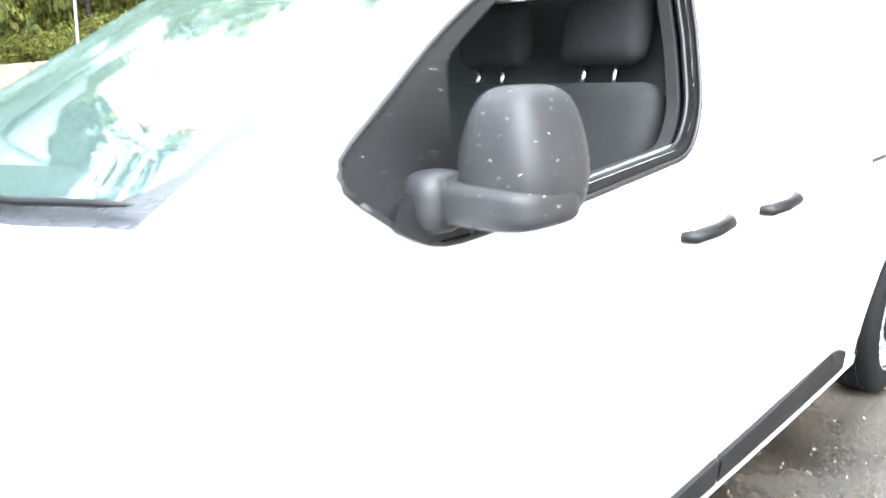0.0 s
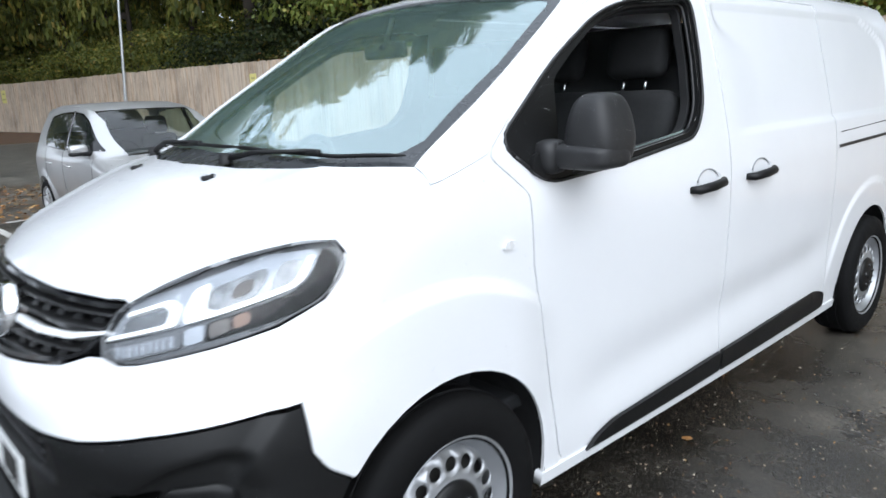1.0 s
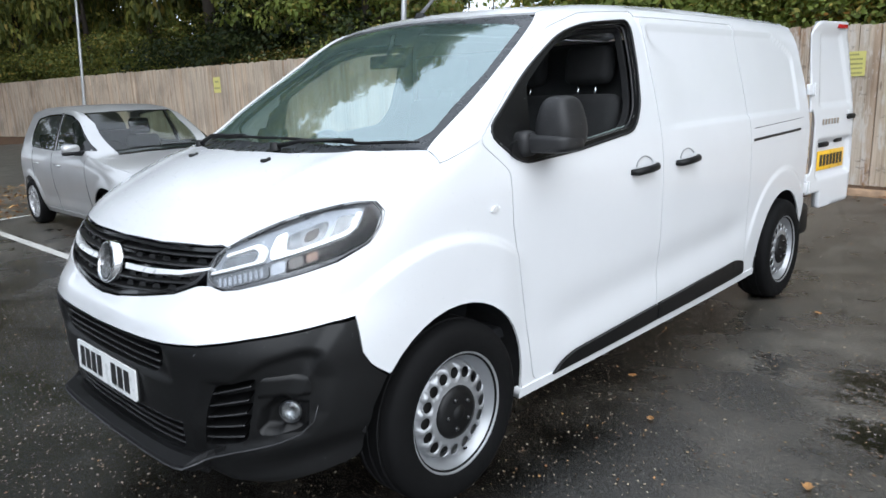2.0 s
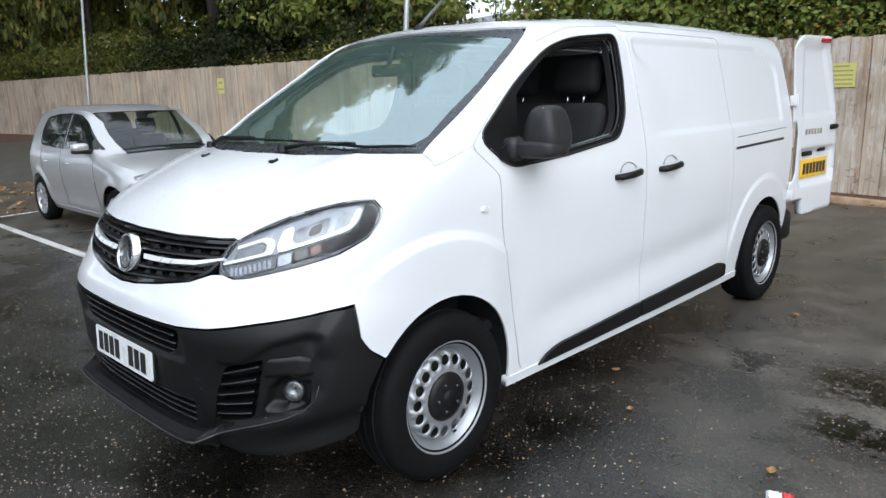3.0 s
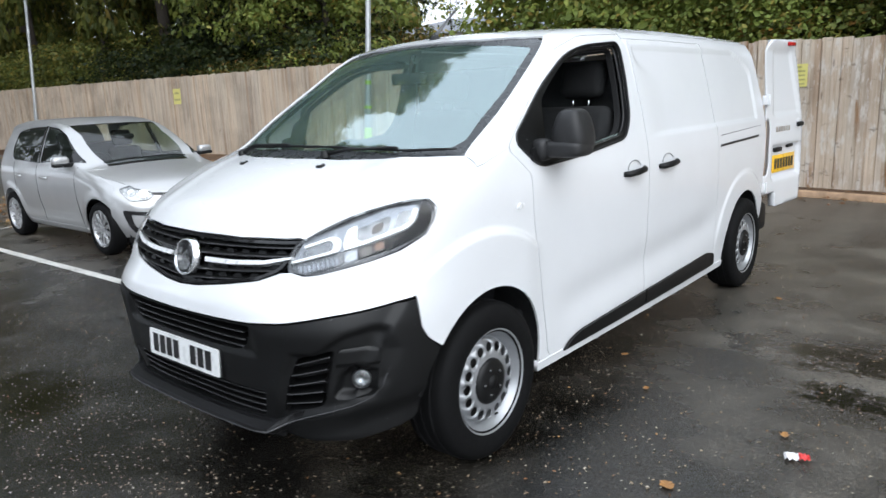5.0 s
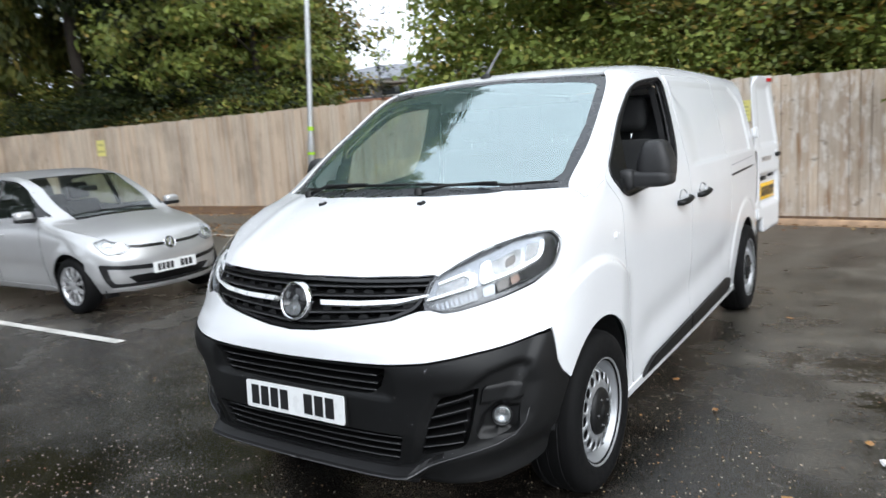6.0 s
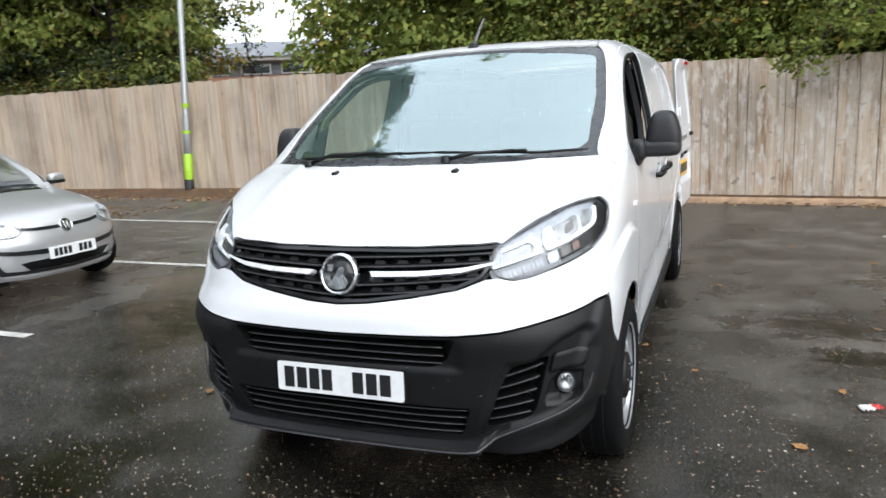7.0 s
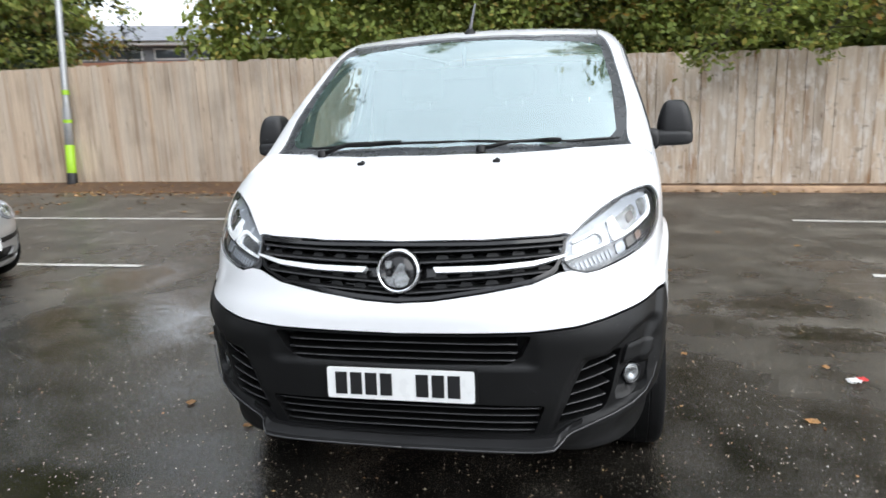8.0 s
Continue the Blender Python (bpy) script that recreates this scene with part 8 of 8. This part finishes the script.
KINDS = []
for seed, hgt, spr, first, nl, size, th, mats in ((3, 13.5, 3.6, 0.20, 29000, 0.15, 0.26, LEAF_SHADED), (8, 12.0, 3.3, 0.12, 29000, 0.14, 0.22, LEAF_MID), (15, 15.0, 4.0, 0.26, 31000, 0.16, 0.32, LEAF_SHADED), (21, 9.5, 2.8, 0.10, 24000, 0.13, 0.15, LEAF_GOLD), (33, 14.5, 1.6, 0.46, 11000, 0.13, 0.32, LEAF_MID)):
    w, pts, out, g = tree_meshes(seed, hgt, spr, first, nl, size, th)
    KINDS.append((mesh("trunk", *w), leaf_cards(g, pts, size * 1.22, 0.0, out), mats))


KINDS_LIGHT = [k[1].copy() for k in KINDS]
KINDS_SHADED = KINDS[1][1].copy()
KINDS_OLIVE = [k[1].copy() for k in KINDS]


def tree(kind, x, y, scale, turn, label, tall=1.0, group="woodland trees"):
    t = thing("tree", label, "tree", pose(x, y, ground_z(x, y) - 0.05, 0, 0, turn) @ Matrix.Diagonal((scale, scale, scale * tall, 1)), group)
    me, lv, mat = KINDS[kind]
    part("trunk", me, BARK, t, "dark trunk with limbs")
    # leaf copy chosen by position; the darkest one carries painted canopy shade
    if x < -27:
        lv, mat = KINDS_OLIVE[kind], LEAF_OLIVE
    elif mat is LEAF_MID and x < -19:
        lv, mat = KINDS_SHADED, LEAF_SHADED
    if mat is LEAF_SHADED and x > -8:
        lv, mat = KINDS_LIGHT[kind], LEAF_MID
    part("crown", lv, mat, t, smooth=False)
    return t


DARK_T = "tall dark green tree behind the fence"
OLIVE_T = "tall olive green tree behind the fence"
MID_T = "green broadleaved tree behind the fence"
GOLD_T = "tree with leaves turning yellow behind the fence"
for kind, x, y, s, turn, lab in ((4, -9.6, 14.2, 1.0, 10, MID_T), (1, -17.6, 13.0, 1.05, 80, MID_T), (0, -20.5, 12.8, 1.1, 160, DARK_T), (1, -24.5, 13.5, 1.1, 30, MID_T), (2, -28.5, 13.5, 1.0, 250, DARK_T), (0, -33.0, 12.5, 1.05, 310, DARK_T),
                                 (1, -38.0, 11.5, 1.1, 90, MID_T), (0, -43.5, 9.5, 1.1, 200, DARK_T), (1, -15.6, 11.6, 0.80, 45, MID_T), (2, -23.0, 18.5, 1.15, 120, DARK_T), (0, -30.0, 19.0, 1.2, 40, DARK_T), (2, -37.5, 17.5, 1.2, 10, DARK_T),
                                 (3, -22.0, 18.0, 1.15, 20, GOLD_T), (1, -3.7, 12.8, 1.0, 140, MID_T), (1, -1.2, 12.4, 1.0, 20, MID_T), (0, 2.4, 12.2, 1.0, 270, DARK_T), (1, 5.6, 11.2, 1.0, 75, MID_T),
                                 (0, 9.0, 10.8, 1.05, 185, DARK_T), (2, 12.8, 10.2, 1.0, 300, DARK_T), (1, 16.5, 9.0, 1.1, 40, MID_T), (0, 0.5, 17.0, 1.1, 95, DARK_T), (1, 5.0, 16.2, 1.1, 230, MID_T), (2, -2.6, 18.0, 1.0, 15, DARK_T), (0, 10.5, 15.5, 1.1, 60, DARK_T), (3, 3.3, 10.4, 0.75, 330, GOLD_T),
                                 (3, -0.4, 10.9, 0.70, 130, GOLD_T), (3, -17.6, 14.6, 0.95, 75, GOLD_T), (1, -4.0, 13.2, 0.85, 200, MID_T)):
    tree(kind, x, y + (3.0 if x < -8 else 1.6 if x < 0 else 1.2), s, turn, MID_T if x > -8 and lab is DARK_T else OLIVE_T if x < -27 else DARK_T if x < -19 and lab is MID_T else lab, 2.8 if x < -26 else 2.0 if x < -19 else 1.25 if x < -3 else 0.62 if x < 3 else 1.5)
for kind, x, y, s, turn in ((2, -23.0, -3.0, 1.1, 15), (0, -24.5, -9.5, 1.15, 100), (2, -22.0, -16.5, 1.1, 200), (0, -29.5, -0.5, 1.2, 290), (2, -36.0, 1.0, 1.2, 60), (0, -20.0, -23.0, 1.2, 330), (2, -43.0, 2.5, 1.2, 130)):
    tree(kind, x, y, s, turn, "tall dark green tree at the edge of the car park", 1.45)

# undergrowth: low leafy mass behind the boards
def undergrowth(name, x0, x1, n, mat, seed, label, z0=0.6, z1=4.2, back=5.5, skip=None, size=0.14):
    g = np.random.default_rng(seed)
    xs = g.uniform(x0, x1, n // 40)
    d = 0.5 + back * g.random(len(xs)) ** 1.3
    c = np.stack([xs, fence_y(xs) + d, z0 + (z1 - z0) * g.random(len(xs)) * (0.6 + 0.4 * d / back)], 1)
    both = [clump(g, q, 0.62, 40) for q in c]
    pts, out = np.concatenate([b[0] for b in both]), np.concatenate([b[1] for b in both])
    keep = pts[:, 1] > fence_y(pts[:, 0]) + 0.15
    if skip:
        keep &= ~((pts[:, 0] > skip[0]) & (pts[:, 0] < skip[1]) & (pts[:, 2] > skip[2]))
    ob = part(name, leaf_cards(g, pts[keep], size, 0.0, out[keep]), mat, None, label, smooth=False)
    return tagged(ob, "", "bushes", "", "stuff")


undergrowth("undergrowth", -28, -13.5, 22000, LEAF_SHADED, 5, "dark leafy undergrowth behind the fence", z1=5.0)
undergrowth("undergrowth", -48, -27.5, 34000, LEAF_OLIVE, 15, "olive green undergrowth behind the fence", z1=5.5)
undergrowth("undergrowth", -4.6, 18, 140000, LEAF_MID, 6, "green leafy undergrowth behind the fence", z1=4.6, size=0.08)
undergrowth("undergrowth", -7.3, -4.2, 26000, LEAF_MID, 12, "green leafy undergrowth beside a tall trunk", z1=7.5, size=0.12)
undergrowth("undergrowth", -20.0, -14.2, 24000, LEAF_GOLD, 13, "yellowing bushes behind the fence", z0=0.8, z1=3.6, back=4.5, size=0.12)
undergrowth("undergrowth", -15, 16, 14000, LEAF_MID, 9, "green bushes and saplings behind the fence", z1=4.0, back=2.5, size=0.11, skip=(-13.0, -7.6, 2.5))

def far_woods(x0, x1, n, seed, mat, top=36):
    g = np.random.default_rng(seed)
    xs = g.uniform(x0, x1, n // 30)
    c = np.stack([xs, fence_y(xs) + g.uniform(9, 15, len(xs)), g.uniform(0.5, top, len(xs))], 1)
    both = [clump(g, q, 1.25, 30) for q in c]
    pts, out = np.concatenate([b[0] for b in both]), np.concatenate([b[1] for b in both])
    ob = part("far_woods", leaf_cards(g, pts, 0.42, 0.0, out), mat, None, "dense %s woodland beyond the first trees" % ("dark" if mat is LEAF_SHADED else "green"), smooth=False)
    return tagged(ob, "", "woods", "", "stuff")


far_woods(-30, -21.5, 26000, 31, LEAF_SHADED)
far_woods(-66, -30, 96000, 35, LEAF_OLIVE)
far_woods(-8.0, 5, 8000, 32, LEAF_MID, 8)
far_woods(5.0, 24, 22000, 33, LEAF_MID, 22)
g_w = np.random.default_rng(55)
west_c = np.stack([g_w.uniform(-78, -52, 1500), g_w.uniform(-8, 22, 1500), g_w.uniform(0.5, 24, 1500)], 1)
both_w = [clump(g_w, q, 1.4, 30) for q in west_c]
west = part("far_woods", leaf_cards(g_w, np.concatenate([b[0] for b in both_w]), 0.46, 0.0, np.concatenate([b[1] for b in both_w])), LEAF_OLIVE, None, "dense olive green woodland past the end of the fence", smooth=False)
tagged(west, "", "woods", "", "stuff")
low_c = np.stack([g_w.uniform(-78, -56, 900), g_w.uniform(-4, 22, 900), g_w.uniform(0.3, 9, 900)], 1)
low_w = [clump(g_w, q, 1.5, 30) for q in low_c]
bushes = part("far_bushes", leaf_cards(g_w, np.concatenate([b[0] for b in low_w]), 0.50, 0.0, np.concatenate([b[1] for b in low_w])), LEAF_OLIVE, None, "green bushes past the end of the fence", smooth=False)
tagged(bushes, "", "bushes", "", "stuff")

# unseen hedge added behind the camera, to darken reflections in the van's front
g_h = np.random.default_rng(77)
hx = g_h.uniform(-30, 26, 900)
hedge_c = np.stack([hx, -25 - 0.06 * hx + g_h.uniform(-2.2, 2.2, 900), g_h.uniform(0.4, 9.5, 900)], 1)
both_h = [clump(g_h, q, 1.2, 30) for q in hedge_c]
hedge = part("hedge", leaf_cards(g_h, np.concatenate([b[0] for b in both_h]), 0.40, 0.0, np.concatenate([b[1] for b in both_h])), LEAF_SHADED, None, "unseen dark hedge added to darken reflections in the van's front", smooth=False)
tagged(hedge, "", "hedge", "", "stuff")

# a branch that hangs over the fence
def hanging_branch(x, y, z, seed, length):
    g = np.random.default_rng(seed)
    r = random.Random(seed)
    b = thing("branch", "leafy branch hanging over the fence", "branch", Matrix.Translation((x, y, z)))
    main = [Vector((0, 1.6, 0.9)), Vector((0.05, 0.8, 0.6)), Vector((-0.1, 0.1, 0.15)), Vector((-0.35, -0.35, -0.30)), Vector((-0.7 * length, -0.55, -0.62))]
    pieces, pts = [tube(main, [0.03, 0.025, 0.018, 0.010, 0.004], 6)], []
    for k in range(44):
        s = r.uniform(0.35, 1.0) * 4
        i = min(3, int(s))
        p = main[i].lerp(main[i + 1], s - i)
        e = p + Vector((r.uniform(-0.5, 0.5), r.uniform(-0.35, 0.25), r.uniform(-0.32, 0.15)))
        pieces.append(tube([p, p.lerp(e, 0.5) + Vector((0, 0, 0.03)), e], [0.006, 0.004, 0.002], 4, False))
        for _ in range(16):
            q = p.lerp(e, r.uniform(0.3, 1.1))
            pts.append((q.x + r.gauss(0, 0.06), q.y + r.gauss(0, 0.06), q.z + r.gauss(0, 0.045)))
    part("branch_wood", join(*pieces), BARK, b)
    part("leaves", leaf_cards(g, pts, 0.085, 0.4), LEAF_GOLD if seed % 2 else LEAF_MID, b, smooth=False)


hanging_branch(2.75, 9.0, 2.52, 4, 1.05)
hanging_branch(3.35, 9.0, 2.85, 6, 0.9)
hanging_branch(4.2, 8.95, 2.68, 8, 0.9)
hanging_branch(4.9, 8.85, 2.95, 7, 0.9)
hanging_branch(3.7, 9.2, 3.0, 10, 1.1)
hanging_branch(5.7, 8.75, 2.7, 12, 0.8)

# ---------------------------------------------------------------- building seen through the gap
bld = thing("building", "two-storey orange brick building with grey roof, far behind the fence", "building", pose(-28.6, 42.0, 0.0, 0, 0, 34))
part("wall", block((-9, 0, 0), (9, 10, 4.75), 0.02), BRICK, bld, "orange brick wall")
part("upper_wall", block((-8.9, 0.1, 4.75), (8.9, 9.9, 5.75), 0.02), SLATE, bld, "grey clad upper wall")
part("eaves_band", block((-9.6, -0.6, 5.75), (9.6, 10.6, 6.05), 0.05), CLADDING, bld, "pale eaves")
roofv = [(-9.8, -0.8, 6.05), (9.8, -0.8, 6.05), (9.8, 10.8, 6.05), (-9.8, 10.8, 6.05), (-3.0, 5, 7.6), (5.2, 5, 7.6)]
part("roof", (roofv, [(0, 1, 5, 4), (1, 2, 5), (2, 3, 4, 5), (3, 0, 4)]), SLATE, bld, "grey hipped roof", smooth=False)
for row, z, h in ((0, 1.0, 1.3), (1, 3.0, 1.2), (2, 4.85, 0.75)):
    for k in range(6):
        y0 = 0.1 if row == 2 else 0.0
        wn_ = part("window", block((-8.2 + 2.8 * k, y0 - 0.06, z), (-6.1 + 2.8 * k, y0 + 0.04, z + h), 0.02), CLADDING, bld, "window in pale frame")
        part("pane", block((-8.1 + 2.8 * k, y0 - 0.075, z + 0.1), (-6.2 + 2.8 * k, y0 - 0.055, z + h - 0.1), 0.004), FAR_GLASS, wn_)
low = thing("outbuilding", "low orange brick outbuilding with flat pale roof edge, behind the fence", "building", pose(-34.0, 37.0, 0.0, 0, 0, 34))
part("wall", block((-4.5, 0, 0), (2.2, 5, 3.9), 0.02), BRICK, low, "orange brick wall")
part("roof_edge", block((-4.6, -0.15, 3.9), (2.3, 5.1, 4.15), 0.02), CLADDING, low, "pale flat roof edge")

# a thin sapling with few leaves, standing alone in the gap
sapling = thing("sapling", "thin bare sapling with few leaves behind the fence", "tree", pose(-15.87, 21.36, 0.0))
r_s, g_s = random.Random(41), np.random.default_rng(41)
stem = [Vector((0.10 * math.sin(k * 0.9), 0.08 * math.cos(k * 1.3), 0.75 * k)) for k in range(10)]
twigs, tips = [tube(stem, [0.06 - 0.0055 * k for k in range(10)], 7)], []
for k in range(40):
    s_ = r_s.uniform(2.0, 9.0)
    i = min(8, int(s_))
    p = stem[i].lerp(stem[i + 1], s_ - i)
    az, ln = r_s.uniform(0, 6.28), r_s.uniform(0.3, 1.1) * (1.15 - s_ / 12)
    e = p + Vector((math.cos(az) * ln, math.sin(az) * ln, 0.35 * ln))
    twigs.append(tube([p, p.lerp(e, 0.5) + Vector((0, 0, -0.04)), e], [0.012, 0.008, 0.003], 4, False))
    for _ in range(14 if s_ < 6.5 else 6):
        q = p.lerp(e, r_s.uniform(0.3, 1.1))
        tips.append((q.x + r_s.gauss(0, 0.10), q.y + r_s.gauss(0, 0.10), q.z + r_s.gauss(0, 0.08)))
part("trunk", join(*twigs), BARK, sapling)
part("leaves", leaf_cards(g_s, tips, 0.11), LEAF_SHADED, sapling, smooth=False)
